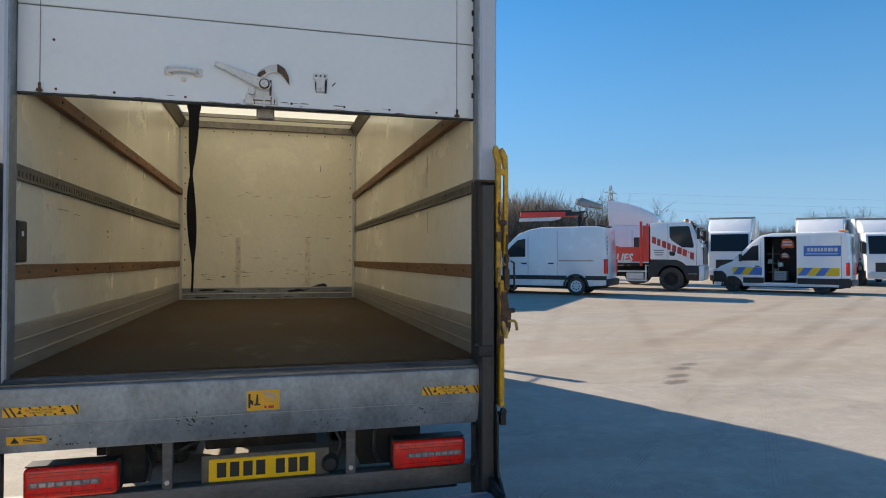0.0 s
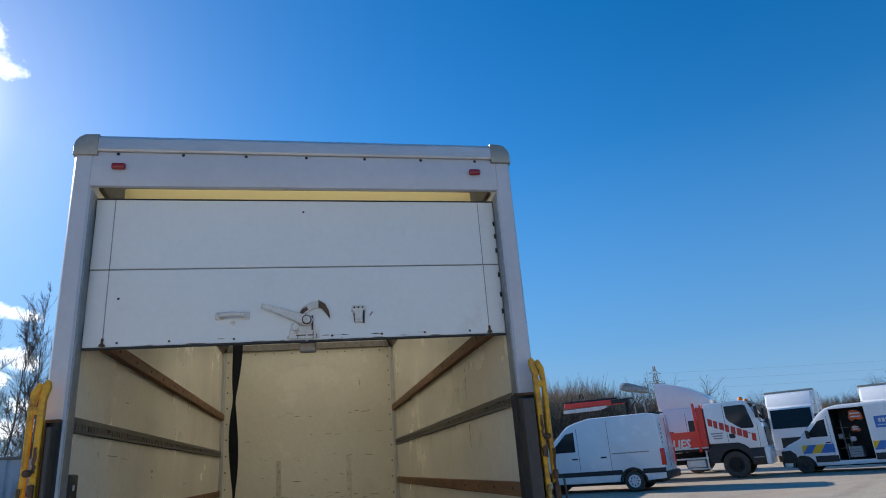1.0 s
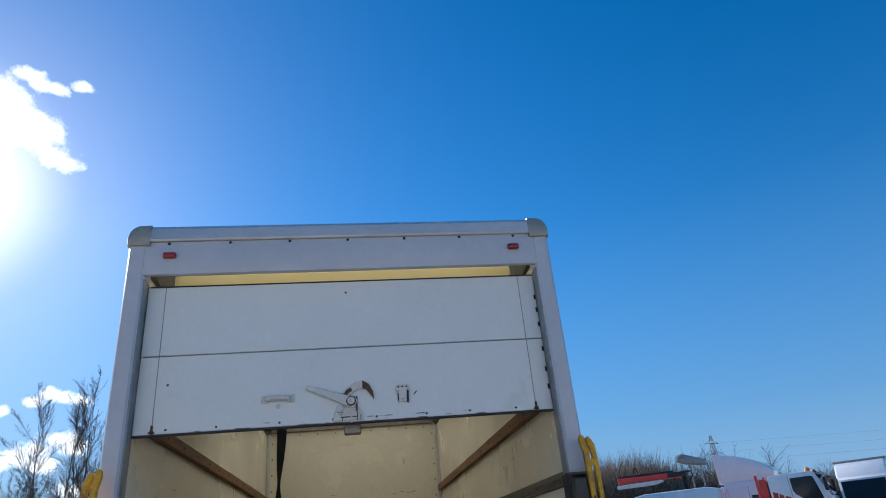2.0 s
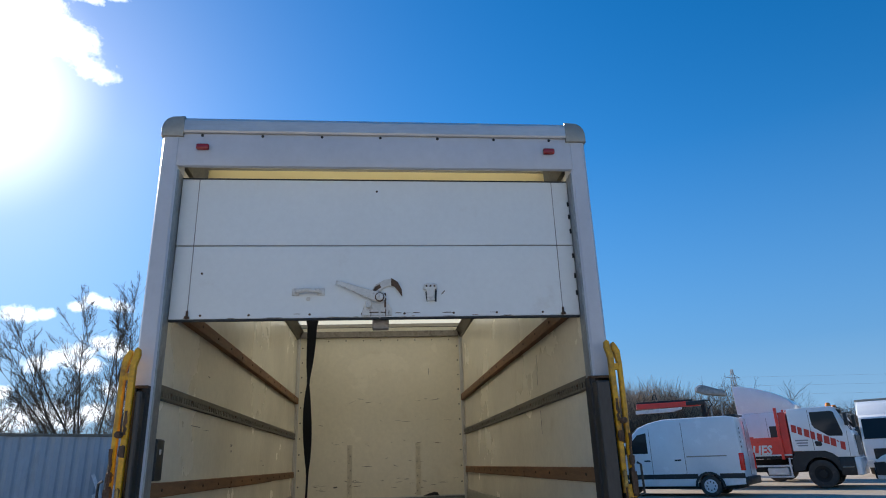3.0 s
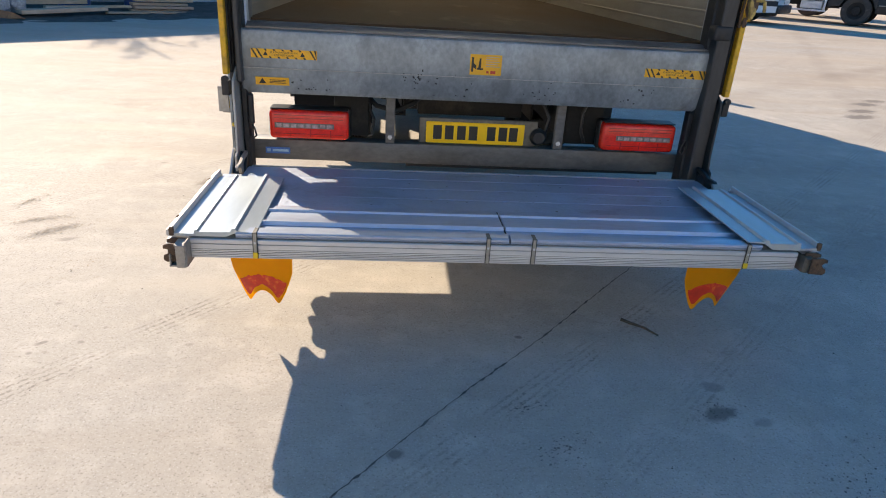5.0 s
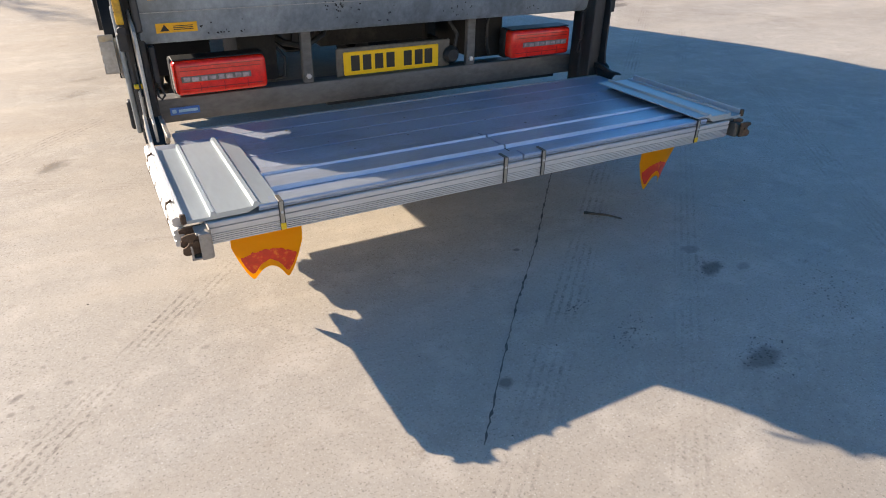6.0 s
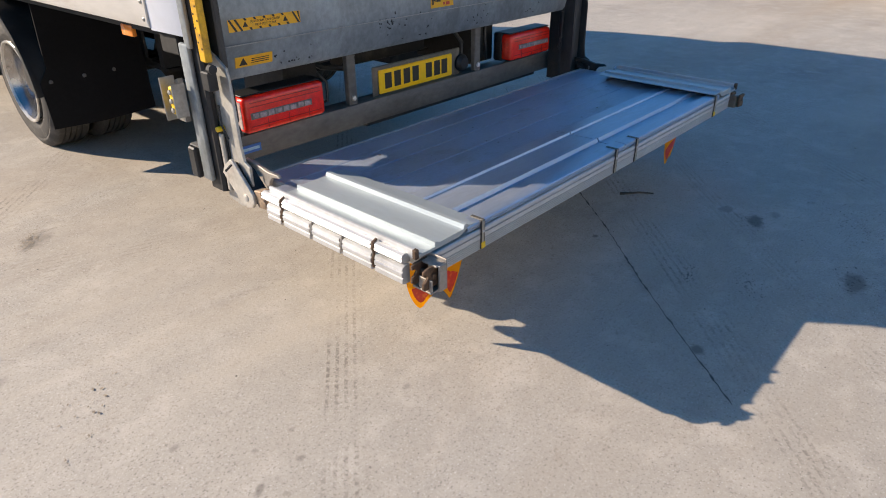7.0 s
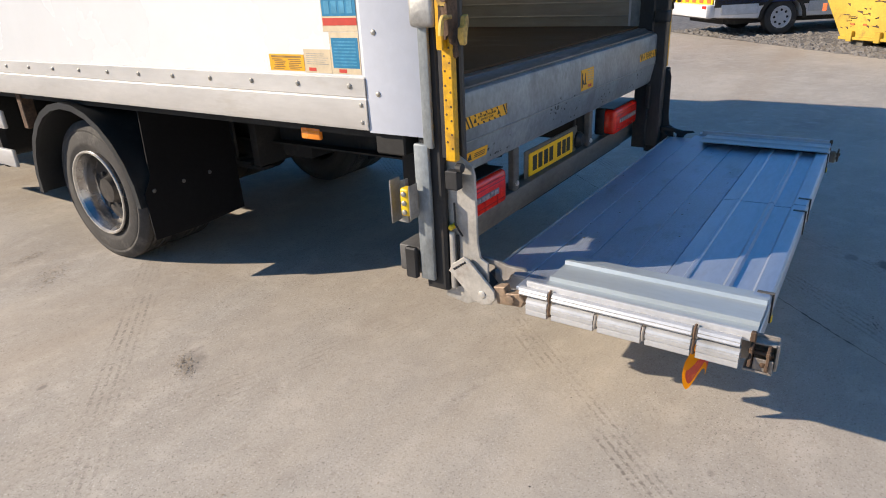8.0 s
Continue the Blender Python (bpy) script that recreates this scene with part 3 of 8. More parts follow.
def words(name, body, size, m, material, parent, label="", align="CENTER", depth=0.0006, bold=0.0):
    """Lettering in the built-in font, as a mesh, placed by the matrix m (x along the line, y up)."""
    cu = bpy.data.curves.new(name, "FONT")
    cu.body, cu.size, cu.align_x, cu.align_y, cu.extrude, cu.resolution_u = body, size, align, "CENTER", depth, 2
    cu.offset = bold
    tmp = bpy.data.objects.new(name, cu)
    scene.collection.objects.link(tmp)
    bpy.context.view_layer.update()
    me = bpy.data.meshes.new_from_object(tmp)
    bpy.data.objects.remove(tmp)
    me.transform(m)
    me.materials.clear()
    me.materials.append(material)
    ob = new(name, me)
    ob.parent = parent
    if parent and parent.name in IN_PLACE:
        ob.matrix_parent_inverse = parent.matrix_basis.inverted()
    if label:
        ob["label"] = label
    return ob


def soft(v):
    return math.log1p(math.exp(min(v, 40) * 1.2)) / 1.2 if v < 30 else v


def gz(x, y):
    """The yard is a shallow dish: it rises gently all round the lorry."""
    r = math.hypot(x, y)
    return 0.0138 * (soft(r - 6) - soft(r - 45))


# ---- ground ----
def ground_sheet():
    bm = B()
    xs = [-400, -250, -150, -90, -60] + list(range(-40, 61, 2)) + [80, 120, 200, 400]
    ys = [-300, -120, -60] + list(range(-30, 71, 2)) + [90, 130, 200, 400]
    g = [[bm.verts.new((x, y, gz(x, y))) for x in xs] for y in ys]
    for j in range(len(ys) - 1):
        for i in range(len(xs) - 1):
            bm.faces.new((g[j][i], g[j][i + 1], g[j + 1][i + 1], g[j + 1][i]))
    return bm


slab("ground", "pale worn concrete yard with oil spots and faint tyre tracks", "ground", ground_sheet(), M["concrete"], "structure", smooth=60)


def ragged_strip(a, b, width, step=0.12, wander=0.012, lift=0.003):
    """A thin uneven line on the ground from a to b."""
    a, b = Vector((*a, 0)), Vector((*b, 0))
    d = (b - a)
    k = max(2, int(d.length / step))
    side = Vector((-d.y, d.x, 0)).normalized()
    bm, prev = B(), None
    for i in range(k + 1):
        p = a + d * i / k + side * random.uniform(-wander, wander)
        w = width * random.choice((0.35, 0.5, 0.7, 0.9, 1.0, 1.9)) * random.uniform(0.8, 1.2)
        z = gz(p.x, p.y) + lift
        row = [bm.verts.new((p.x + side.x * s * w, p.y + side.y * s * w, z)) for s in (-0.5, 0.5)]
        if prev:
            bm.faces.new((prev[0], prev[1], row[1], row[0]))
        prev = row
    return bm


for a, b in (((1.95, 4.30), (0.63, 2.86)), ((0.63, 2.86), (0.208, 2.385)), ((0.208, 2.385), (-0.148, 2.021)), ((-0.148, 2.021), (-0.61, 1.50)), ((4.2, 7.6), (9.4, 3.8))):
    slab("slab_joint", "dark dirt-filled joint between concrete yard slabs", "joint", ragged_strip(a, b, 0.0055, 0.018, 0.0030), M["joint"], "structure", smooth=0)


def flecks(x, y, rx, ry, turn, count, seed, size=0.007):
    """A loose patch of small flat marks, thinning out from its middle."""
    rnd, bm = random.Random(seed), B()
    c, s = math.cos(turn), math.sin(turn)
    for _ in range(count):
        u, v = rnd.gauss(0, 0.5) * rx, rnd.gauss(0, 0.5) * ry
        r, st, a0 = rnd.uniform(0.3, 1.0) * size, rnd.uniform(0.35, 0.8), rnd.uniform(-0.5, 0.5) + turn
        vs = []
        for k in range(6):
            a = k * math.pi / 3
            px, py = r * math.cos(a) * rnd.uniform(0.6, 1.2), r * st * math.sin(a) * rnd.uniform(0.6, 1.2)
            qx, qy = x + u * c - v * s + px * math.cos(a0) - py * math.sin(a0), y + u * s + v * c + px * math.sin(a0) + py * math.cos(a0)
            vs.append(bm.verts.new((qx, qy, gz(qx, qy) + 0.0035 + 0.0004 * rnd.random())))
        bm.faces.new(vs)
    return bm


for k, (x, y, rx, ry, t, cnt) in enumerate(((-2.22, 3.41, 0.18, 0.07, 0.8, 260), (-2.35, 3.56, 0.16, 0.05, 0.5, 160), (-1.66, 4.32, 0.12, 0.05, 0.9, 130), (-1.47, 5.80, 0.2, 0.08, 0.6, 180), (-1.40, 6.2, 0.16, 0.06, 0.2, 130), (-2.55, 3.85, 0.14, 0.05, 1.2, 140),
                                            (0.12, 1.70, 0.12, 0.05, 0.4, 60), (0.05, 1.92, 0.08, 0.03, 0.2, 30), (0.453, 1.408, 0.12, 0.08, 0.1, 70), (0.74, 1.90, 0.10, 0.06, 0.3, 60), (1.05, 1.55, 0.30, 0.12, 0.8, 90), (-1.9, 3.0, 0.2, 0.10, 0.9, 40))):
    sc = slab("dirt_scuff", "brown dirt flecks scuffed over the yard concrete", "stain", flecks(x, y, rx, ry, t, cnt, 40 + k), M["scuff"] if x < 0 else M["oil"], "structure", smooth=0)


def chips(count, area, size, seed, lift=0.0):
    """Small angular stones strewn over an area, as one mesh."""
    rnd = random.Random(seed)
    verts, faces = [], []
    for _ in range(count):
        x, y = rnd.uniform(area[0], area[1]), rnd.uniform(area[2], area[3])
        s = size * rnd.choice((0.5, 0.6, 0.8, 1.0, 1.7)) * rnd.uniform(0.7, 1.2)
        z, t, k = gz(x, y) + lift, rnd.uniform(0, 6.28), len(verts)
        for i in range(5):
            a = t + i * 1.2566
            r = s * rnd.uniform(0.6, 1.1)
            verts.append((x + r * math.cos(a), y + r * 0.8 * math.sin(a), z - 0.002))
        verts.append((x + s * 0.2, y, z + s * rnd.uniform(0.2, 0.45)))
        faces += [(k + i, k + (i + 1) % 5, k + 5) for i in range(5)]
    me = bpy.data.meshes.new("chips")
    me.from_pydata(verts, [], faces)
    return me


def strewn(name, label, me, material):
    me.materials.append(material)
    return tagged(new(name, me), label, "grit", kind="stuff")


strewn("grit", "dark grit and small stones strewn over the concrete", chips(1300, (-5, 3.5, -0.5, 8), 0.0052, 4), M["grit"])
strewn("grit", "scattered grit on the far yard concrete", chips(260, (-12, 20, 6, 24), 0.009, 5), M["grit"])

twig = B()
tube(twig, [(0.60, 2.53, 0.012), (0.63, 2.49, 0.016), (0.68, 2.46, 0.012), (0.72, 2.40, 0.010)], 0.008, 5, 0.004)
slab("twig", "short dark broken stick lying on the concrete", "stick", twig, M["bark"])

# ---- the box lorry ----
YR = 3.30                 # rear face of the body
YF = 9.02                 # front of the load box
truck = thing("box_truck", "white box lorry with open roller shutter and lowered tail lift", "lorry", at=pose(0, 6.0, 0), in_place=True)


def P(name, bm, mat, parent=None, label="", smooth=35):
    return part(name, bm, M[mat], parent or truck, label, smooth)


# load box: side walls with lining inside, bulkhead, floor, roof
for sx, nm in ((-1, "left"), (1, "right")):
    x_out, x_in = 1.222 * sx, 1.150 * sx
    a, b = sorted((x_out, x_in))
    wall = P("side_wall", box(B(), a, b, 3.545, YF, 1.155, 3.50), "grp_white", label="glossy white load box side wall")
    c, d = sorted((1.150 * sx, 1.142 * sx))
    P("lining", box(B(), c, d, 3.40, YF - 0.13, 1.10, 3.47), "grp_cream", wall, "cream wall lining, scuffed")
    # double-band aluminium rail along the foot of the wall
    rail = B()
    yz = [(1.218 * sx, 1.157), (1.230 * sx, 1.150), (1.230 * sx, 1.088), (1.2255 * sx, 1.083), (1.230 * sx, 1.078), (1.232 * sx, 0.984), (1.226 * sx, 0.972), (1.16 * sx, 0.972), (1.16 * sx, 1.157)]
    extrude(rail, yz, "y", 3.552, YF)
    side_rail = P("side_rail", rail, "alu_long", label="dull aluminium rail along the foot of the box")
    riv = B()
    for i in range(22):
        lathe(riv, [(-0.002, 0.011), (0.003, 0.010), (0.007, 0.005), (0.0075, 0.0)][:3], (1.230 * sx, 3.62 + i * 0.252, 1.123), "x", 8, sx)
    for z in (1.06, 1.0):
        lathe(riv, [(-0.002, 0.009), (0.003, 0.008), (0.006, 0.004)], (1.230 * sx, 3.575, z), "x", 8, sx)
    P("rivet", riv, "alu_dull", side_rail)
    # timber battens and the slotted load rail
    for z0, z1, mt, nm2, dep in ((1.566, 1.640, "wood", "timber_batten", 0.022), (2.498, 2.575, "wood", "timber_batten", 0.046), (2.043, 2.118, "rail_dark", "load_rail", 0.022)):
        e, f = sorted((1.142 * sx, (1.142 - dep) * sx))
        bat = B()
        y = 3.42
        if mt == "wood":
            for y1 in (5.2, 7.1, YF - 0.16):
                box(bat, e, f, y, y1 - 0.004, z0 + random.uniform(-0.003, 0.003), z1, 0.004)
                y = y1
        else:
            box(bat, e, f, y, YF - 0.16, z0, z0 + 0.016, 0.003)
            box(bat, e, f, y, YF - 0.16, z1 - 0.032, z1, 0.003)
            q = sorted((1.142 * sx, (1.142 - 0.006) * sx))
            box(bat, q[0], q[1], y, YF - 0.16, z0, z1)
            k = 0
            while y + k * 0.048 < YF - 0.25:
                box(bat, e, f, y + k * 0.048, y + k * 0.048 + 0.030, z0 + 0.014, z1 - 0.030)
                k += 1
        bt = P(nm2, bat, mt, label="worn brown timber batten" if mt == "wood" else "dark slotted steel load rail")
        bolts = B()
        for i in range(14):
            lathe(bolts, [(0, 0.009), (0.004, 0.008), (0.006, 0.004)], ((1.142 - dep) * sx, 3.6 + i * 0.4, (z0 + z1) / 2), "x", 6, -sx)
        P("bolt", bolts, "rusty", bt)
    # ribbed kick plate
    kp = B()
    prof = [(1.142, 1.12), (1.126, 1.12), (1.126, 1.19), (1.123, 1.194), (1.123, 1.20), (1.126, 1.204), (1.126, 1.27), (1.123, 1.274), (1.123, 1.28), (1.126, 1.284), (1.126, 1.348), (1.130, 1.355), (1.142, 1.355)]
    extrude(kp, [(x * sx, z) for x, z in prof], "y", 3.40, YF - 0.13)
    P("kick_plate", kp, "alu_dull", label="scuffed ribbed aluminium kick plate")
    # cant rail under the roof edge
    P("cant_rail", extrude(B(), [(1.142 * sx, 3.36), (1.142 * sx, 3.475), (1.06 * sx, 3.475), (1.085 * sx, 3.45), (1.12 * sx, 3.37)], "y", 3.42, YF - 0.13), "rail_dark", label="dull metal rail under the roof edge")
    P("roof_edge_rail", extrude(B(), [(1.228 * sx, 3.48), (1.228 * sx, 3.545), (1.218 * sx, 3.575), (1.20 * sx, 3.59), (1.14 * sx, 3.59), (1.14 * sx, 3.52), (1.20 * sx, 3.50), (1.20 * sx, 3.48)], "y", 3.42, YF + 0.02), "frame")
    # corner post at the bulkhead
    cp = P("corner_post", extrude(B(), [(1.141 * sx, 8.89), (1.098 * sx, 8.89), (1.098 * sx, 8.882), (1.112 * sx, 8.874), (1.122 * sx, 8.84), (1.141 * sx, 8.84)], "z", 1.12, 3.45), "alu_long", label="aluminium corner post with rivets")
    rb = B()
    for i in range(11):
        lathe(rb, [(0, 0.011), (0.005, 0.009), (0.007, 0.004)], (1.070 * sx, 8.889, 1.25 + i * 0.2), "y", 6, -1)
    P("rivet", rb, "rail_dark", cp)

bulk = P("bulkhead", box(B(), -1.142, 1.142, 8.89, YF - 0.012, 1.02, 3.56), "grp_cream", label="cream ply bulkhead with scuffs and filled strips")
P("bulkhead_skin", box(B(), -1.222, 1.222, YF - 0.012, YF + 0.02, 0.98, 3.52, 0.004), "grp_white", bulk)
P("bulkhead_kick", extrude(B(), [(8.89, 1.12), (8.868, 1.12), (8.868, 1.195), (8.86, 1.2), (8.86, 1.21), (8.868, 1.215), (8.872, 1.285), (8.89, 1.29)], "x", -1.095, 1.095), "galv", bulk, "scratched aluminium kick strip")
for z0, z1 in ((1.278, 1.294), (1.200, 1.212), (1.122, 1.140)):
    P("kick_edge", box(B(), -1.095, 1.095, 8.853, 8.8655, z0, z1, 0.003), "alu_long", bulk)
rs = random.Random(31)
for i in range(18):
    x, z = rs.uniform(-1.0, 0.85), rs.choice((1.16, 1.235, 1.255))
    ln, h = rs.uniform(0.03, 0.30), rs.uniform(0.006, 0.022)
    sc = B()
    sc.faces.new([sc.verts.new((x + ln * u, 8.8660 if z < 1.2 else 8.8655, z + h * v * rs.uniform(0.5, 1.3))) for u, v in ((0, 0), (0.25, -0.6), (0.7, -0.4), (1, 0.1), (0.8, 0.6), (0.3, 0.8))])
    P("kick_scrape", sc, "black", bulk, "dark smear on the kick strip", 0)
P("top_bar", box(B(), -1.095, 1.095, 8.85, 8.89, 3.385, 3.47, 0.006), "bracket", bulk)
tr = B()
for i in range(9):
    lathe(tr, [(0, 0.010), (0.005, 0.008), (0.006, 0.004)], (-0.96 + i * 0.24, 8.89, 3.345), "y", 6, -1)
P("rivet", tr, "rail_dark", bulk)
# thin brown scratches in loose rows, a few of them dark
rs, faint, scuff = random.Random(8), B(), B()
for i in range(52):
    x, z, ln = rs.uniform(-0.95, 0.95), rs.choice((1.36, 1.42, 1.46, 1.50, 1.50, 1.72, 1.95, 2.25, 2.50)) + rs.gauss(0, 0.03), rs.uniform(0.02, 0.14)
    h, tilt = rs.uniform(0.0015, 0.005), rs.gauss(0, 0.012)
    bm = scuff if i % 7 == 0 else faint
    bm.faces.new([bm.verts.new((x + ln * u, 8.8888, z + tilt * u + h * v)) for u, v in ((0, 0), (0.4, -1), (1, -0.2), (1, 0.3), (0.5, 0.9))])
for x, z, w, h in ((0.66, 2.85, 0.008, 0.10), (-0.62, 1.42, 0.06, 0.02), (-0.38, 1.485, 0.10, 0.008), (0.30, 1.50, 0.07, 0.008)):
    scuff.faces.new([scuff.verts.new((x + w * u, 8.8886, z + h * v)) for u, v in ((0, 0.2), (0.5, 0), (1, 0.4), (0.8, 1), (0.2, 0.9))])
P("scuff_mark", faint, "scuff", bulk, "thin brown scratches", 0)
P("scuff_mark", scuff, "rail_dark", bulk, "dark scuffs and scratches", 0)
for x in (-0.44, 0.46):
    st = box(B(), x, x + 0.065, 8.886, 8.8905, 1.30, 1.95, 0.001)
    so = P("filled_strip", st, "grp_patch", bulk)
    rb = B()
    for i in range(7):
        lathe(rb, [(0, 0.006), (0.003, 0.005), (0.004, 0.003)], (x + 0.02 + 0.025 * (i % 2), 8.886, 1.36 + i * 0.09), "y", 6, -1)
    P("rivet", rb, "rail_dark", so)
flap = B()
extrude(flap, [(0.55, 1.29), (0.62, 1.315), (0.70, 1.335), (0.74, 1.325), (0.76, 1.29)], "y", 8.850, 8.867)
P("loose_flap", flap, "black_plastic", bulk, "torn dark corner of lining")

P("load_floor", box(B(), -1.142, 1.142, 3.36, 8.89, 1.06, 1.137), "floor", label="worn dark brown phenolic ply floor")
roofbm = B()
vs = [roofbm.verts.new(p) for p in ((-1.15, 3.40, 3.545), (1.15, 3.40, 3.545), (1.15, YF, 3.545), (-1.15, YF, 3.545))]
roofbm.faces.new(vs)
roof = P("roof_sheet", roofbm, "grp_roof", label="translucent cream roof sheet", smooth=0)
for i in range(9):
    y = 3.75 + i * 0.62
    P("roof_bow", extrude(B(), [(y, 3.542), (y, 3.50), (y + 0.008, 3.495), (y + 0.032, 3.495), (y + 0.04, 3.50), (y + 0.04, 3.542)], "x", -1.10, 1.10), "alu_dull", roof)
wm = B()
for x, y, z, l, w in ((-1, 4.4, 2.28, 0.05, 0.006), (-1, 5.2, 1.86, 0.05, 0.016), (-1, 5.22, 1.82, 0.025, 0.012), (-1, 6.5, 1.76, 0.10, 0.006), (-1, 6.62, 1.72, 0.08, 0.005),
                      (1, 4.6, 1.86, 0.004, 0.16), (1, 4.6, 2.30, 0.005, 0.12), (1, 4.62, 2.20, 0.004, 0.1), (-1, 4.1, 1.95, 0.2, 0.004), (-1, 4.4, 1.94, 0.12, 0.003)):
    xx = 1.1425 * x
    box(wm, min(xx, xx - 0.002 * x), max(xx, xx - 0.002 * x), y, y + l, z, z + w)
P("wall_scratch", wm, "rail_dark", label="dark scratches on the lining")

# rear frame: pillars, header, rounded cap
for sx in (-1, 1):
    prof = [(1.224, YR + 0.25), (1.218, YR + 0.02), (1.204, YR), (1.130, YR), (1.120, YR + 0.012), (1.120, YR + 0.13), (1.150, YR + 0.13), (1.150, YR + 0.25)]
    pil = P("rear_pillar", extrude(B(), [(x * sx, y) for x, y in prof], "z", 0.965, 3.50), "frame", label="pale grey painted rear pillar")
    P("door_track", extrude(B(), [(1.120 * sx, YR + 0.012), (1.112 * sx, YR + 0.016), (1.110 * sx, YR + 0.05), (1.115 * sx, YR + 0.055), (1.115 * sx, YR + 0.115), (1.120 * sx, YR + 0.115)], "z", 1.12, 3.28), "galv", pil, "bare metal shutter track")
    rb = B()
    for z in (1.10, 1.30, 1.5, 1.75, 2.0, 2.4, 2.8, 3.2):
        lathe(rb, [(-0.002, 0.010), (0.003, 0.009), (0.006, 0.004)], (1.223 * sx, YR + 0.2, z), "x", 8, sx)
    P("rivet", rb, "alu_dull", pil)
head = P("rear_header", box(B(), -1.129, 1.129, YR + 0.002, YR + 0.035, 3.300, 3.50, 0.006, 2), "frame", label="pale grey header over the opening")
cap = B()
extrude(cap, [(YR + 0.12, 3.50), (YR - 0.012, 3.50), (YR - 0.018, 3.51), (YR - 0.012, 3.575), (YR + 0.01, 3.60), (YR + 0.12, 3.60)], "x", -1.10, 1.10)
P("roof_cap", cap, "alu", head, "satin metal roof cap with rivets")
rb = B()
for i in range(7):
    lathe(rb, [(-0.002, 0.009), (0.003, 0.008), (0.005, 0.004)], (-1.0 + i * 0.3333, YR + 0.001, 3.487), "y", 8, -1)
P("rivet", rb, "black", head)
for sx in (-1, 1):
    c = B()
    pts = [(1.10, 3.475), (1.222, 3.475), (1.222, 3.53), (1.214, 3.56), (1.196, 3.583), (1.17, 3.598), (1.10, 3.602)]
    extrude(c, [(x * sx, z) for x, z in pts], "y", YR - 0.016, YR + 0.2, 0.008, 2)
    P("corner_cap", c, "alu_dull", head, "grey rounded corner casting")
    m = P("marker_lamp", box(B(), 0.99 * sx - 0.035, 0.99 * sx + 0.035, YR - 0.022, YR + 0.004, 3.392, 3.428, 0.010, 3), "lens_dark", head, "small red marker lamp")

# roller shutter: panels stand in the opening, the rest lies under the roof
shutter = P("roller_shutter", box(B(), -1.112, 1.112, 3.395, 3.412, 2.448, 2.856, 0.003), "door", label="white laminated shutter door, part raised")
P("shutter_panel", box(B(), -1.112, 1.112, 3.395, 3.412, 2.862, 3.258, 0.003), "door", shutter)
for i in range(4):
    y = 3.50 + i * 0.41
    P("shutter_panel", box(B(), -1.085, 1.085, y, y + 0.404, 3.285, 3.302, 0.003), "door", shutter)
P("bottom_seal", box(B(), -1.112, 1.112, 3.392, 3.414, 2.436, 2.448, 0.003), "black_plastic", shutter)
for x in (-1.017, 1.015):
    P("hinge_strip", box(B(), x - 0.0018, x + 0.0018, 3.3925, 3.396, 2.45, 3.258), "seam", shutter)
    P("roller_bracket", extrude(B(), [(x - 0.014, 2.452), (x + 0.014, 2.452), (x + 0.012, 2.462), (x + 0.005, 2.466), (x + 0.005, 2.492), (x - 0.005, 2.492), (x - 0.005, 2.466), (x - 0.012, 2.462)], "y", 3.382, 3.396, 0.002), "rusty", shutter)
P("top_seal", box(B(), -1.112, 1.112, 3.394, 3.414, 3.2585, 3.266, 0.002), "black_plastic", shutter)
P("shaft_rail", box(B(), -1.04, 1.04, 3.62, 3.66, 3.33, 3.425, 0.004), "grp_roof", shutter, "tan rail behind the shutter top")
P("panel_joint", box(B(), -1.100, 1.100, 3.3945, 3.40, 2.8575, 2.8605), "seam", shutter)
for i, z in enumerate((2.56, 2.66, 2.78, 2.93, 3.02, 3.10)):
    P("edge_clip", box(B(), 1.099, 1.110, 3.386, 3.395, z, z + 0.03, 0.003), "black", shutter)
rb = B()
for x in (-0.95, -0.7, -0.38, -0.1, 0.13, 0.4, 0.64, 0.9):
    lathe(rb, [(0, 0.007), (0.003, 0.006), (0.004, 0.003)], (x, 3.395, 2.468), "y", 6, -1)
for x, z in ((-0.02, 3.19), (-0.96, 2.70)):
    lathe(rb, [(0, 0.007), (0.003, 0.006), (0.004, 0.003)], (x, 3.395, z), "y", 6, -1)
P("rivet", rb, "rusty", shutter)
# pull handle
h = B()
tube(h, [(-0.455, 3.393, 2.588), (-0.445, 3.368, 2.592), (-0.40, 3.360, 2.594), (-0.385, 3.360, 2.594), (-0.335, 3.368, 2.592), (-0.325, 3.393, 2.588)], 0.013, 8)
box(h, -0.478, -0.438, 3.386, 3.396, 2.570, 2.612, 0.006, 2)
box(h, -0.342, -0.302, 3.386, 3.396, 2.570, 2.612, 0.006, 2)
lathe(h, [(0, 0.012), (0.006, 0.011), (0.008, 0.006)], (-0.39, 3.394, 2.553), "y", 10, -1)
P("pull_handle", h, "door_iron", shutter, "white painted pull handle")
# swinging lock lever with hook
lk = B()
extrude(lk, [(-0.105, 2.455), (0.062, 2.455), (0.062, 2.49), (0.045, 2.52), (-0.06, 2.53), (-0.09, 2.51)], "y", 3.386, 3.397, 0.003)
lever = P("lock_plate", lk, "door_iron", shutter, "rust-streaked lock plate")
lv = B()
extrude(lv, [(-0.245, 2.628), (-0.238, 2.650), (-0.20, 2.640), (-0.03, 2.588), (0.012, 2.580), (0.030, 2.556), (0.018, 2.530), (-0.015, 2.524), (-0.05, 2.540), (-0.20, 2.610)], "y", 3.366, 3.378, 0.004)
lathe(lv, [(0, 0.020), (0.014, 0.020), (0.017, 0.015)], (-0.005, 3.368, 2.553), "y", 14, -1)
P("lock_lever", lv, "door_iron", lever, "white painted lock lever")
hk = B()
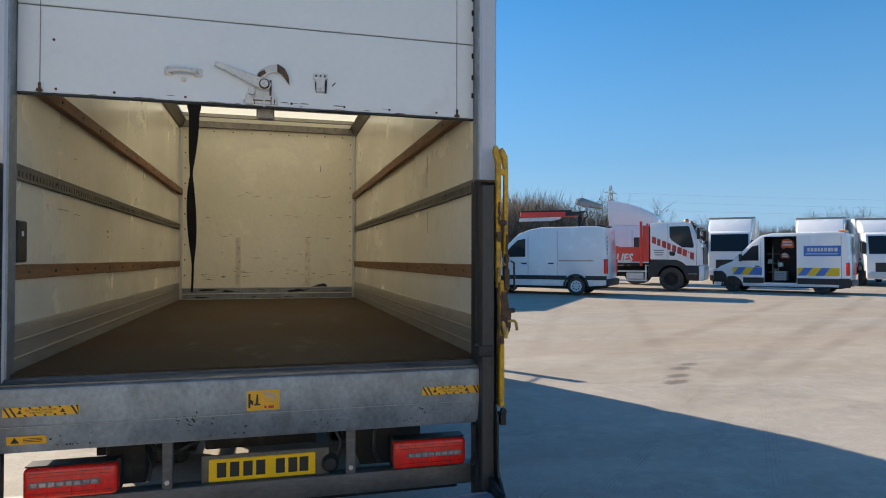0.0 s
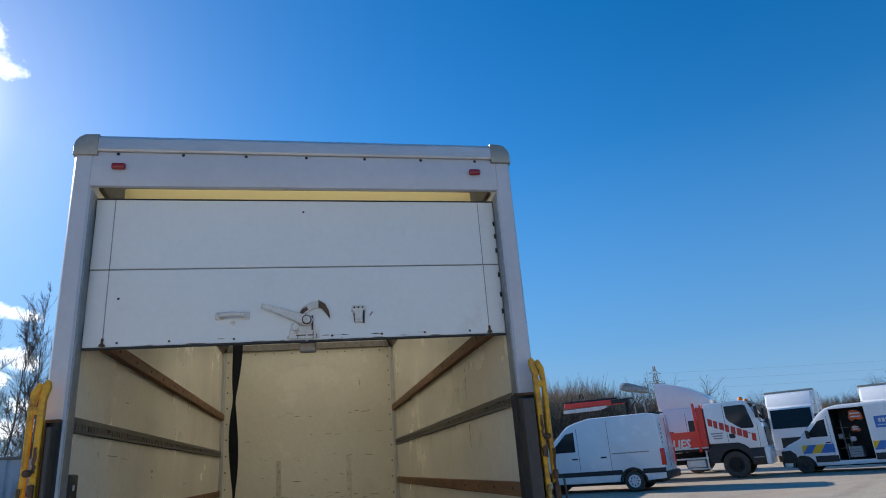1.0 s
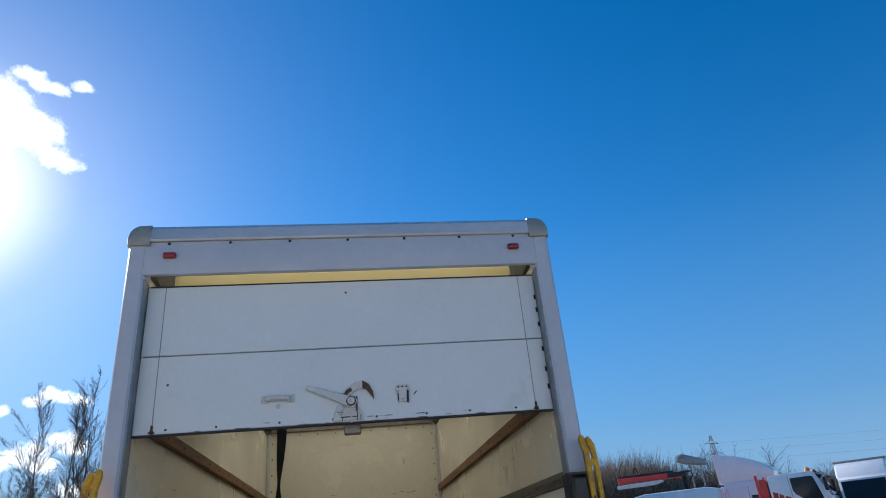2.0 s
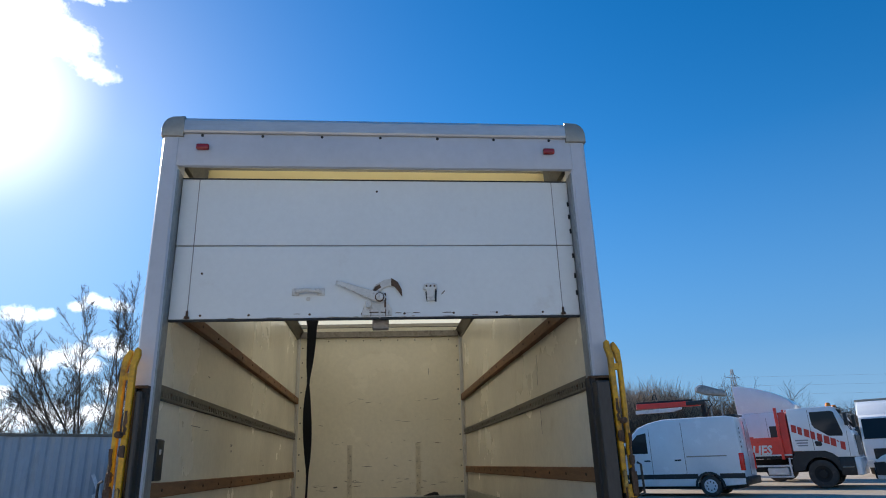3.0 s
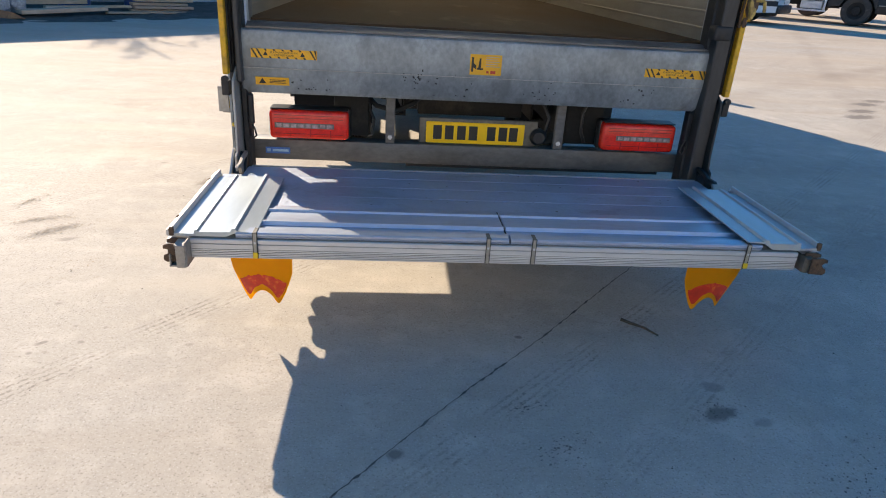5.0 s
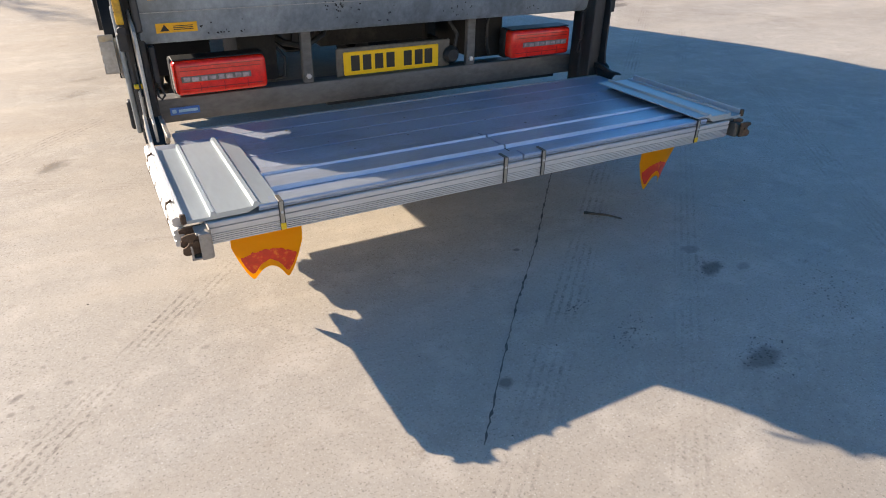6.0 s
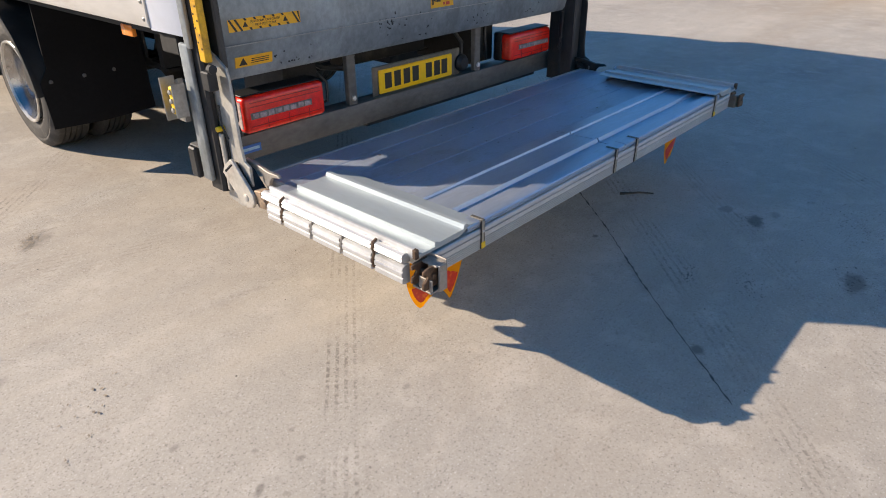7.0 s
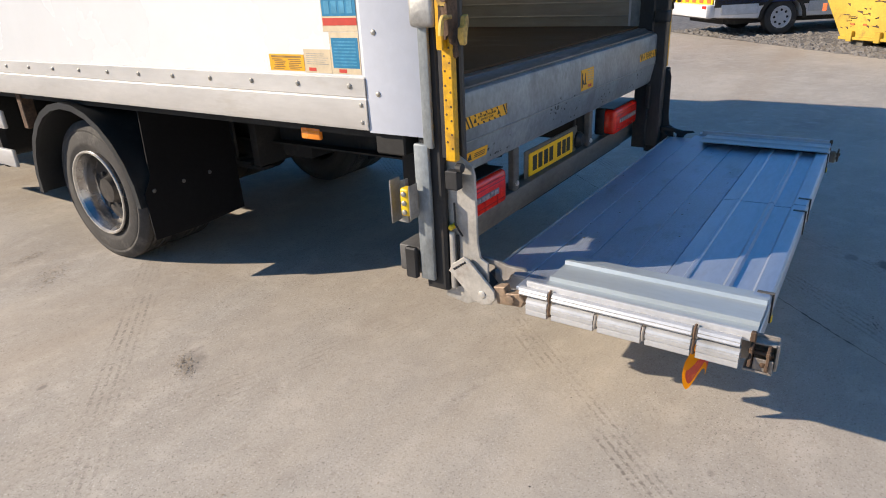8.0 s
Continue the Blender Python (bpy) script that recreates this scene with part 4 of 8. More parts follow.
extrude(hk, [(-0.05, 2.59), (-0.03, 2.625), (0.02, 2.655), (0.060, 2.662), (0.092, 2.640), (0.112, 2.600), (0.116, 2.560), (0.100, 2.585), (0.075, 2.612), (0.045, 2.620), (0.01, 2.605), (-0.02, 2.575)], "y", 3.380, 3.390, 0.003)
P("lock_hook", hk, "door_iron", lever, "rusty curved lock hook")
tip = B()
extrude(tip, [(0.058, 2.664), (0.094, 2.642), (0.115, 2.600), (0.119, 2.556), (0.100, 2.585), (0.078, 2.612), (0.058, 2.622)], "y", 3.3765, 3.3795)
P("hook_tip", tip, "rusty", lever, "brown rusted hook tip")
ring = B()
lathe(ring, [(0, 0.026), (0.004, 0.026), (0.005, 0.023)], (-0.005, 3.366, 2.553), "y", 18, -1)
P("pivot_washer", ring, "rusty", lever)
edge = B()
extrude(edge, [(-0.047, 2.585), (-0.03, 2.615), (-0.005, 2.628), (0.004, 2.612), (-0.02, 2.595), (-0.035, 2.575)], "y", 3.3775, 3.3805)
box(edge, 0.020, 0.030, 3.384, 3.387, 2.50, 2.58)
box(edge, -0.06, 0.03, 3.384, 3.387, 2.470, 2.476)
P("rust_streak", edge, "rusty", lever)
bl = B()
extrude(bl, [(-0.085, 2.53), (-0.06, 2.545), (-0.045, 2.52), (-0.055, 2.495), (-0.08, 2.50)], "y", 3.372, 3.388, 0.003)
box(bl, -0.01, 0.0, 3.38, 3.386, 2.44, 2.53)
P("catch", bl, "door_iron", lever)
kp = B()
extrude(kp, [(0.235, 2.60), (0.24, 2.63), (0.262, 2.634), (0.275, 2.628), (0.29, 2.634), (0.31, 2.628), (0.312, 2.604), (0.298, 2.597), (0.296, 2.535), (0.255, 2.535), (0.252, 2.595)], "y", 3.378, 3.397, 0.004)
P("keeper", kp, "door_iron", shutter, "white painted keeper")
ke = B()
for x, z in ((0.253, 2.617), (0.275, 2.618), (0.297, 2.617)):
    lathe(ke, [(0, 0.006), (0.003, 0.005), (0.004, 0.002)], (x, 3.378, z), "y", 6, -1)
extrude(ke, [(0.335, 2.575), (0.352, 2.595), (0.356, 2.592), (0.338, 2.571)], "y", 3.392, 3.396)
P("bolt", ke, "rusty", shutter)
# black slips that stand in for shade beside the keeper
for shape in ([(0.296, 2.535), (0.306, 2.530), (0.310, 2.598), (0.300, 2.600)], [(0.247, 2.585), (0.254, 2.592), (0.257, 2.532), (0.250, 2.545)]):
    P("keeper_gap", extrude(B(), shape, "y", 3.3835, 3.396), "black", shutter)
# grime and rust bleeding along the bottom edge and under the lock
rg = random.Random(19)
for k in range(20):
    x, ln, h = rg.uniform(-1.05, 1.0), rg.uniform(0.01, 0.09), rg.uniform(0.0012, 0.0045)
    z = 2.4495 + rg.choice((0.0, 0.0, 0.006, 0.020))
    gm = B()
    gm.faces.new([gm.verts.new((x + ln * u, 3.3944, z + h * w)) for u, w in ((0, 0), (0.5, -0.2), (1, 0), (0.8, 0.9), (0.3, 1.0))])
    P("grime_mark", gm, "scuff" if k % 3 else "rusty", shutter, "brown grime along the bottom edge" if k == 0 else "", 0)
for x, za, zb, w in ((0.028, 2.450, 2.500, 0.004), (-0.052, 2.450, 2.475, 0.003), (0.045, 2.455, 2.485, 0.003), (-1.017, 2.448, 2.456, 0.010), (1.015, 2.448, 2.456, 0.010)):
    gm = B()
    gm.faces.new([gm.verts.new((x + w * u, 3.3855 if abs(x) < 0.5 else 3.3942, za + (zb - za) * q)) for u, q in ((-0.5, 0), (0.5, 0.1), (0.8, 0.8), (0.1, 1), (-0.7, 0.7))])
    P("rust_streak", gm, "rusty", shutter, "", 0)
P("inner_catch", box(B(), -0.045, 0.045, 3.45, 3.50, 2.395, 2.45, 0.006), "bracket", shutter, "dull brown catch behind the bottom panel")
# interior switch box by the opening
sw = P("switch_box", box(B(), -1.141, -1.115, 3.44, 3.56, 1.65, 1.85, 0.006), "black_plastic", label="black switch plate on the lining")
P("switch", box(B(), -1.1155, -1.110, 3.485, 3.505, 1.775, 1.80, 0.002), "bag", sw)

# ---- tail lift: sill beam, columns, platform ----
beam = B()
extrude(beam, [(3.40, 1.098), (3.252, 1.098), (3.243, 1.092), (3.239, 1.08), (3.238, 0.94), (3.241, 0.925), (3.262, 0.822), (3.274, 0.805), (3.40, 0.80)], "x", -1.15, 1.15, 0.004)
sill = P("sill_beam", beam, "galv", label="mottled galvanised sill beam with warning stickers")
P("sill_edge", extrude(B(), [(3.40, 1.098), (3.262, 1.100), (3.262, 1.108), (3.30, 1.116), (3.31, 1.126), (3.36, 1.126), (3.40, 1.116)], "x", -1.12, 1.12), "galv_dark", sill, "worn metal threshold strip")
P("sill_bend", box(B(), -1.149, 1.149, 3.2352, 3.2405, 0.925, 0.9275), "galv_plate", sill)
dents = B()
rs = random.Random(31)
for cx, cz, k, sp in ((-0.33, 0.90, 26, 0.035), (0.30, 0.86, 14, 0.05), (-0.85, 0.84, 12, 0.06), (0.78, 0.87, 12, 0.05), (-0.10, 0.845, 10, 0.08)):
    for _ in range(k):
        x, z = cx + rs.gauss(0, sp), min(1.06, max(0.83, cz + rs.gauss(0, sp * 0.6)))
        y = 3.238 if z > 0.93 else 3.241 + (0.925 - min(z, 0.925)) * 0.204
        w, h = rs.uniform(0.002, 0.010), rs.uniform(0.002, 0.014)
        t = rs.uniform(-0.6, 0.6)
        extrude(dents, [(x, z), (x + w, z + t * w), (x + w * 0.8, z + h), (x - 0.001, z + h * 0.8)], "y", y - 0.0012, y + 0.004)
P("scrape", dents, "black", sill)


def sticker(name, x0, x1, z0, z1, y, mat, parent, label):
    return P(name, box(B(), x0, x1, y - 0.0012, y + 0.001, z0, z1), mat, parent, label, 0)


def face(x, y, z):
    """Lettering that faces the rear of the lorry."""
    return Matrix.Translation((x, y, z)) @ Matrix.Rotation(radians(90), 4, "X")


def strokes(rects, y, axis="y"):
    bm = B()
    for q in rects:
        extrude(bm, q, axis, y - 0.0006, y)
    return bm


for x0, x1, z0, z1 in ((-1.097, -0.795, 0.972, 1.013), (0.787, 1.093, 0.969, 1.010)):
    st = sticker("warning_sticker", x0, x1, z0, z1, 3.2375, "sticker", sill, "yellow and black striped warning sticker")
    w, q = x1 - x0, []
    h = z1 - z0
    for k in (0.00, 0.075, 0.88, 0.955):
        q.append([(x0 + w * k, z1), (x0 + w * (k + 0.028), z1), (x0 + w * (k + 0.028) + h * 0.6, z0), (x0 + w * k + h * 0.6, z0)])
    for k in (0.2, 0.33, 0.46, 0.59, 0.72):
        for za, zb in ((z1 - h * 0.2, z1), (z0, z0 + h * 0.2)):
            xx = x0 + w * k + (h * 0.5 if zb < z1 - h * 0.5 else 0)
            q.append([(xx, zb), (xx + 0.009, zb), (xx + 0.009 + (zb - za) * 0.6, za), (xx + (zb - za) * 0.6, za)])
    q = [[(min(x, x1 - 0.001), z) for x, z in r] for r in q]
    for r in q:
        P("stripe", strokes([r], 3.2362), "ink", st, smooth=0)
    for body, dz in (("PLATFORM CAN CRUSH", 0.006), ("KEEP FEET CLEAR", -0.006)):
        words("lettering", body, 0.0115, face((x0 + x1) / 2, 3.2362, (z0 + z1) / 2 + dz), M["ink"], st)
    for cx in (x0 + w * 0.22, x1 - w * 0.22):
        P("warning_triangle", strokes([[(cx - 0.011, z0 + 0.012), (cx + 0.011, z0 + 0.012), (cx, z0 + 0.031)]], 3.2362), "ink", st, smooth=0)
st = sticker("hazard_sticker", -1.085, -0.929, 0.846, 0.884, 3.268, "sticker", sill, "orange hazard sticker with triangle")
st.data.transform(Matrix.Translation((0, 3.2505, 0.865)) @ Matrix.Rotation(radians(11.5), 4, "X") @ Matrix.Translation((0, -3.268, -0.865)))
q = [[(-1.07, 0.853), (-1.036, 0.853), (-1.053, 0.880)]] + [[(-1.02, z), (-0.945, z), (-0.945, z + 0.003), (-1.02, z + 0.003)] for z in (0.856, 0.863, 0.870)]
sb = strokes(q, 3.2668)
bmesh.ops.transform(sb, matrix=Matrix.Translation((0, 3.2505, 0.865)) @ Matrix.Rotation(radians(11.5), 4, "X") @ Matrix.Translation((0, -3.268, -0.865)), verts=sb.verts[:])
P("print", sb, "ink", st, smooth=0)
st = sticker("instruction_sticker", -0.075, 0.077, 0.941, 1.036, 3.2375, "sticker", sill, "yellow instruction sticker with lift drawing")
q = [[(-0.068, 0.955), (-0.058, 0.955), (-0.058, 1.022), (-0.068, 1.022)], [(-0.058, 0.975), (-0.045, 0.965), (-0.045, 0.985), (-0.058, 0.995)],
     [(-0.04, 0.965), (-0.012, 0.965), (-0.012, 0.973), (-0.04, 0.973)], [(-0.035, 0.973), (-0.022, 0.973), (-0.022, 1.018), (-0.03, 1.018)]]
P("drawing", strokes(q, 3.2362), "ink", st, smooth=0)
q = [[(0.0, 1.024 - i * 0.011), (0.068 - 0.01 * (i % 2), 1.024 - i * 0.011), (0.068 - 0.01 * (i % 2), 1.027 - i * 0.011), (0.0, 1.027 - i * 0.011)] for i in range(5)]
P("small_print", strokes(q, 3.2362), "galv_plate", st, smooth=0)
P("emblem", strokes([[(0.025, 0.948), (0.05, 0.948), (0.05, 0.962), (0.025, 0.962)], [(0.006, 0.95), (0.018, 0.95), (0.016, 0.962), (0.006, 0.962)]], 3.2362), "red_ink", st, smooth=0)

def casting(x, y, z, w, d, h, seed):
    """A worn lump of cast steel: a rounded block, pushed about by noise."""
    bm = bmesh.new()
    bmesh.ops.create_cube(bm, size=1.0)
    bmesh.ops.subdivide_edges(bm, edges=bm.edges[:], cuts=3, use_grid_fill=True)
    for v in bm.verts:
        c = v.co.copy()
        r = c.length
        v.co = c * (0.62 + 0.38 * 0.6 / max(r, 0.3)) * (1 + 0.30 * noise.noise(c * 2.6 + Vector((seed * 3.7, 0, 0))))
        v.co = Vector((x + v.co.x * w, y + v.co.y * d, z + v.co.z * h))
    return bm


# columns with runners and folded yellow safety rails
for sx in (-1, 1):
    xn = 1.128 if sx < 0 else 1.086          # inner face
    pr = [(1.207, 3.350), (1.207, 3.272), (1.198, 3.262), (1.182, 3.262), (1.182, 3.272), (1.192, 3.280), (1.192, 3.298), (xn + 0.016, 3.298), (xn + 0.016, 3.280), (xn + 0.026, 3.272), (xn + 0.026, 3.262), (xn + 0.008, 3.262), (xn, 3.272), (xn, 3.350)]
    col = P("lift_column", extrude(B(), [(x * sx, y) for x, y in pr], "z", 0.405, 2.088), "channel", label="dark steel lift column channel")
    P("column_core", box(B(), *sorted((1.195 * sx, (xn + 0.014) * sx)), 3.294, 3.299, 0.41, 2.07), "black", col)
    P("column_cap", box(B(), *sorted((1.208 * sx, (xn - 0.001) * sx)), 3.258, 3.30, 2.080, 2.094, 0.002), "rusty", col, "red-brown column cap")
    P("column_flange", box(B(), min(1.225 * sx, 1.208 * sx), max(1.225 * sx, 1.208 * sx), 3.286, 3.324, 0.93, 2.06, 0.006, 2), "galv", col, "grey galvanised column flange")
    P("column_flange", box(B(), min(1.228 * sx, 1.208 * sx), max(1.228 * sx, 1.208 * sx), 3.305, 3.366, 0.44, 0.945, 0.008, 2), "galv", col)
    run = P("runner", box(B(), *sorted((1.162 * sx, (xn + 0.008) * sx)), 3.205 if sx < 0 else 3.188, 3.297, 0.86 if sx < 0 else 0.42, 2.06, 0.006), "runner", col, "greasy grey runner")
    # cheek plate beside the runner, widening at its foot
    bp = B()
    extrude(bp, [(3.292, 0.935), (3.236, 0.915), (3.166, 0.875), (3.156, 0.84), (3.152, 0.60), (3.142, 0.545), (3.112, 0.53), (3.112, 0.40), (3.200, 0.352), (3.292, 0.366)], "x", *sorted((1.165 * sx, 1.176 * sx)), 0.002)
    # right-hand plate, arm and hook are coloured darker for the shade on that side
    P("carriage_plate", bp, "plate_dull" if sx < 0 else "channel", run, "scraped steel carriage plate")
    # lock bar with a yellow pin and two dark rods
    lb = B()
    box(lb, min(1.180 * sx, 1.196 * sx), max(1.180 * sx, 1.196 * sx), 3.236, 3.258, 0.41, 0.635, 0.007, 3)
    P("lock_bar", lb, "plate_dull", run, "grey lock bar")
    P("lock_slot", box(B(), min(1.177 * sx, 1.182 * sx), max(1.177 * sx, 1.182 * sx), 3.225, 3.234, 0.42, 0.62), "black", run)
    P("lock_rod", tube(B(), [(1.186 * sx, 3.235, 0.74), (1.186 * sx, 3.233, 0.66), (1.186 * sx, 3.205, 0.62)], 0.004, 6), "black", run)
    P("lock_pin", lathe(B(), [(-0.008, 0.006), (-0.008, 0.010), (0.022, 0.010), (0.025, 0.006)], (1.182 * sx, 3.243, 0.652), "x", 10, sx), "yellow_clean", run, "yellow lock pin")
    # pressed hinge arm from the cheek to the platform, round at its pin
    hg = B()
    extrude(hg, [(3.246, 0.512), (3.196, 0.550), (3.180, 0.544), (3.076, 0.442), (3.071, 0.412), (3.088, 0.389), (3.128, 0.378), (3.160, 0.390), (3.260, 0.484)], "x", *sorted((1.202 * sx, 1.190 * sx)), 0.002)
    lathe(hg, [(0, 0.015), (0.008, 0.015), (0.011, 0.009)], (1.196 * sx, 3.123, 0.420), "x", 14, sx)
    P("hinge_arm", hg, "pale_steel" if sx < 0 else "galv_plate", run, "pale pressed hinge arm")
    # black web: the arm's shaded flank, its shade put into the colour
    P("arm_web", extrude(B(), [(3.200, 0.535), (3.188, 0.535), (3.080, 0.425), (3.085, 0.400), (3.100, 0.400)], "x", *sorted((1.130 * sx, 1.191 * sx))), "black", run)
    gp = B()
    for i in range(6):
        lathe(gp, [(0, 0.0055), (0.002, 0.005), (0.003, 0.003)], (1.2015 * sx, 3.235 - i * 0.009, 0.497 + i * 0.0065), "x", 6, sx)
    P("bolt", gp, "black", run)
    hh = B()
    extrude(hh, [(3.19, 0.540), (3.12, 0.538), (3.05, 0.522), (2.990, 0.524), (2.976, 0.515), (3.02, 0.507), (3.038, 0.490), (3.046, 0.470), (3.066, 0.462), (3.083, 0.475), (3.083, 0.50), (3.11, 0.515), (3.19, 0.520)], "x", *sorted((1.130 * sx, 1.146 * sx)), 0.002)
    P("hinge_hook", hh, "bracket" if sx < 0 else "black", run, "worn hinge hook")
    lg = B()
    extrude(lg, [(3.085, 0.455), (3.040, 0.462), (3.035, 0.440), (2.985, 0.448), (2.965, 0.425), (2.975, 0.400), (3.070, 0.392)], "x", *sorted((1.150 * sx, 1.190 * sx)), 0.003)
    lathe(lg, [(0, 0.016), (0.012, 0.016), (0.014, 0.010)], (1.19 * sx, 3.015, 0.425), "x", 10, sx)
    P("hinge_lug", lg, "pale_rust", run, "pale rusted hinge lug")
    P("foot_box", box(B(), min(1.242 * sx, 1.218 * sx), max(1.242 * sx, 1.218 * sx), 3.374, 3.425, 0.44, 0.560, 0.006), "channel", col)
    if sx < 0:
        P("guide_block", box(B(), -1.254, -1.202, 3.240, 3.335, 1.315, 1.412, 0.016, 3), "galv_plate", col, "pale plastic guide block")
    else:
        P("guide_block", box(B(), 1.070, 1.160, 3.180, 3.262, 1.158, 1.226, 0.014, 3), "channel", col, "grey guide block")
    # latch bar with chain hook inside the column
    ch = B()
    box(ch, *sorted(((xn - 0.001) * sx, (xn - 0.024) * sx)), 3.25, 3.275, 0.655, 0.80, 0.004)
    tube(ch, [((xn - 0.012 + dx) * sx, 3.262, z) for dx, z in ((0, 0.655), (-0.011, 0.63), (-0.018, 0.60), (-0.005, 0.585), (0.007, 0.60), (0.005, 0.63))], 0.005, 6)
    P("chain_hook", ch, "black", col)
    # safety rail, folded upright beside the column
    rail = B()
    extrude(rail, [(1.166 * sx, 2.262), (1.178 * sx, 2.272), (1.190 * sx, 2.262), (1.196 * sx, 2.225), (1.206 * sx, 2.19), (1.204 * sx, 1.52), (1.178 * sx, 1.52), (1.176 * sx, 2.18), (1.162 * sx, 2.235)], "y", 3.203, 3.230, 0.004)
    extrude(rail, [(1.204 * sx, 2.255), (1.216 * sx, 2.262), (1.228 * sx, 2.25), (1.246 * sx, 2.215), (1.250 * sx, 2.14), (1.246 * sx, 1.25), (1.222 * sx, 1.25), (1.226 * sx, 2.14), (1.214 * sx, 2.20), (1.200 * sx, 2.235)], "y", 3.213, 3.239, 0.004)
    box(rail, min(1.20 * sx, 1.230 * sx), max(1.20 * sx, 1.230 * sx), 3.214, 3.229, 2.115, 2.15, 0.003)
    box(rail, min(1.196 * sx, 1.222 * sx), max(1.196 * sx, 1.222 * sx), 3.197, 3.237, 0.895, 1.56, 0.004)
    P("rail_bracket", box(B(), min(1.188 * sx, 1.2065 * sx), max(1.188 * sx, 1.2065 * sx), 3.236, 3.2615, 0.90, 1.60, 0.002), "channel", col)
    P("safety_rail", rail, "yellow", col, "chipped yellow folding safety rail")
    ho = B()
    for i in range(13):
        for k in (0, 1):
            lathe(ho, [(-0.001, 0.0042), (0.0012, 0.0038)], (1.222 * sx, 3.208 + 0.018 * k, 0.94 + i * 0.045 + 0.02 * k), "x", 6, sx)
    P("slot_hole", ho, "rusty", col)
    P("latch_hinge", lathe(B(), [(0, 0.016), (0.03, 0.016), (0.036, 0.01)], (1.205 * sx, 3.190, 1.86), "y", 10, -1), "rusty", col)
    P("latch_grip", tube(B(), [(1.25 * sx, 3.18, 1.66), (1.268 * sx, 3.18, 1.65), (1.27 * sx, 3.18, 1.52), (1.25 * sx, 3.18, 1.51)], 0.006, 6), "black", col)
    for k, (z, w, h, dx, mt) in enumerate(((1.755, 0.034, 0.062, 1.192, "rusty"), (1.645, 0.030, 0.055, 1.236, "rusty"), (1.500, 0.040, 0.140, 1.234, "rusty"), (1.545, 0.022, 0.085, 1.190, "yellow_worn"), (1.420, 0.034, 0.090, 1.212, "rusty"), (1.285, 0.052, 0.105, 1.232, "rusty"), (1.372, 0.030, 0.045, 1.244, "yellow_worn"), (1.222, 0.026, 0.050, 1.206, "rusty"))):
        P("latch_casting", casting(dx * sx, 3.206, z + h / 2, w * 0.74, 0.036, h * 0.85, k + 3), mt, col, "rust-stained latch casting")
    P("latch_plate", extrude(B(), [(x * sx, z) for x, z in ((1.196, 1.30), (1.214, 1.26), (1.236, 1.27), (1.252, 1.31), (1.256, 1.38), (1.244, 1.42), (1.230, 1.40), (1.226, 1.46), (1.206, 1.47), (1.198, 1.40))], "y", 3.186, 3.196, 0.002), "rusty", col)
    P("latch_hook", extrude(B(), [(x * sx, z) for x, z in ((1.204, 1.265), (1.200, 1.300), (1.190, 1.330), (1.194, 1.350), (1.206, 1.345), (1.214, 1.318), (1.226, 1.312), (1.228, 1.285), (1.216, 1.262))], "y", 3.150, 3.172, 0.003), "yellow_worn", col, "yellow hooked latch")
    for ya, za, zb, xa, xb in ((3.1990, 1.52, 1.80, 1.226, 1.250), (3.2015, 1.22, 1.62, 1.178, 1.206), (3.2020, 1.28, 1.50, 1.224, 1.248), (3.2000, 1.86, 1.97, 1.180, 1.203)):
        rnd, left_side, right_side = random.Random(int(za * 100)), [], []
        for k in range(9):
            z = za + (zb - za) * k / 8
            left_side.append(((xa + rnd.uniform(0, 0.012)) * sx, z))
            right_side.append(((xb - rnd.uniform(0, 0.010)) * sx, z))
        P("rust_patch", extrude(B(), left_side + right_side[::-1], "y", ya, ya + 0.006), "rusty", col, "flaking brown rust")
    P("latch_pin", tube(B(), [(1.235 * sx, 3.19, 1.345), (1.275 * sx, 3.19, 1.345), (1.282 * sx, 3.19, 1.335), (1.287 * sx, 3.19, 1.31), (1.288 * sx, 3.19, 1.295)], 0.008, 8), "yellow_worn", col, "yellow latch pin")
    P("latch_stub", tube(B(), [(1.235 * sx, 3.19, 1.40), (1.272 * sx, 3.19, 1.40)], 0.013, 8), "rusty", col)
    ft = B()
    lathe(ft, [(0, 0.016), (0.02, 0.016), (0.022, 0.01)], (1.212 * sx, 3.200, 0.875), "y", 10, -1)
    box(ft, min(1.195 * sx, 1.23 * sx), max(1.195 * sx, 1.23 * sx), 3.190, 3.240, 0.80, 0.865, 0.004)
    P("rail_foot", ft, "channel", col)

# lower beam, lamps and number plate
under = P("underrun_beam", box(B(), -1.207, 1.207, 3.378, 3.475, 0.447, 0.553, 0.008, 2), "beam_dirty", label="dirty galvanised underrun beam")
P("beam_lip", box(B(), -0.36, 1.02, 3.40, 3.45, 0.428, 0.4465), "black", under)
P("maker_plate", box(B(), -1.08, -0.957, 3.3732, 3.376, 0.480, 0.512), "blue_lab", under, "small blue maker's plate")
P("plate_print", strokes([[(-1.045, 0.490), (-0.965, 0.490), (-0.965, 0.502), (-1.045, 0.502)], [(-1.072, 0.488), (-1.055, 0.488), (-1.055, 0.504), (-1.072, 0.504)]], 3.3732), "lite_blue", under, smooth=0)
for x in (-0.447, 0.440):
    br = P("beam_bracket", box(B(), x - 0.024, x + 0.024, 3.378, 3.41, 0.553, 0.80, 0.004), "beam_dirty", label="galvanised bracket below the sill beam")
    P("bolt", lathe(B(), [(0, 0.013), (0.008, 0.012), (0.010, 0.005)], (x, 3.378, 0.585), "y", 6, -1), "alu", br)
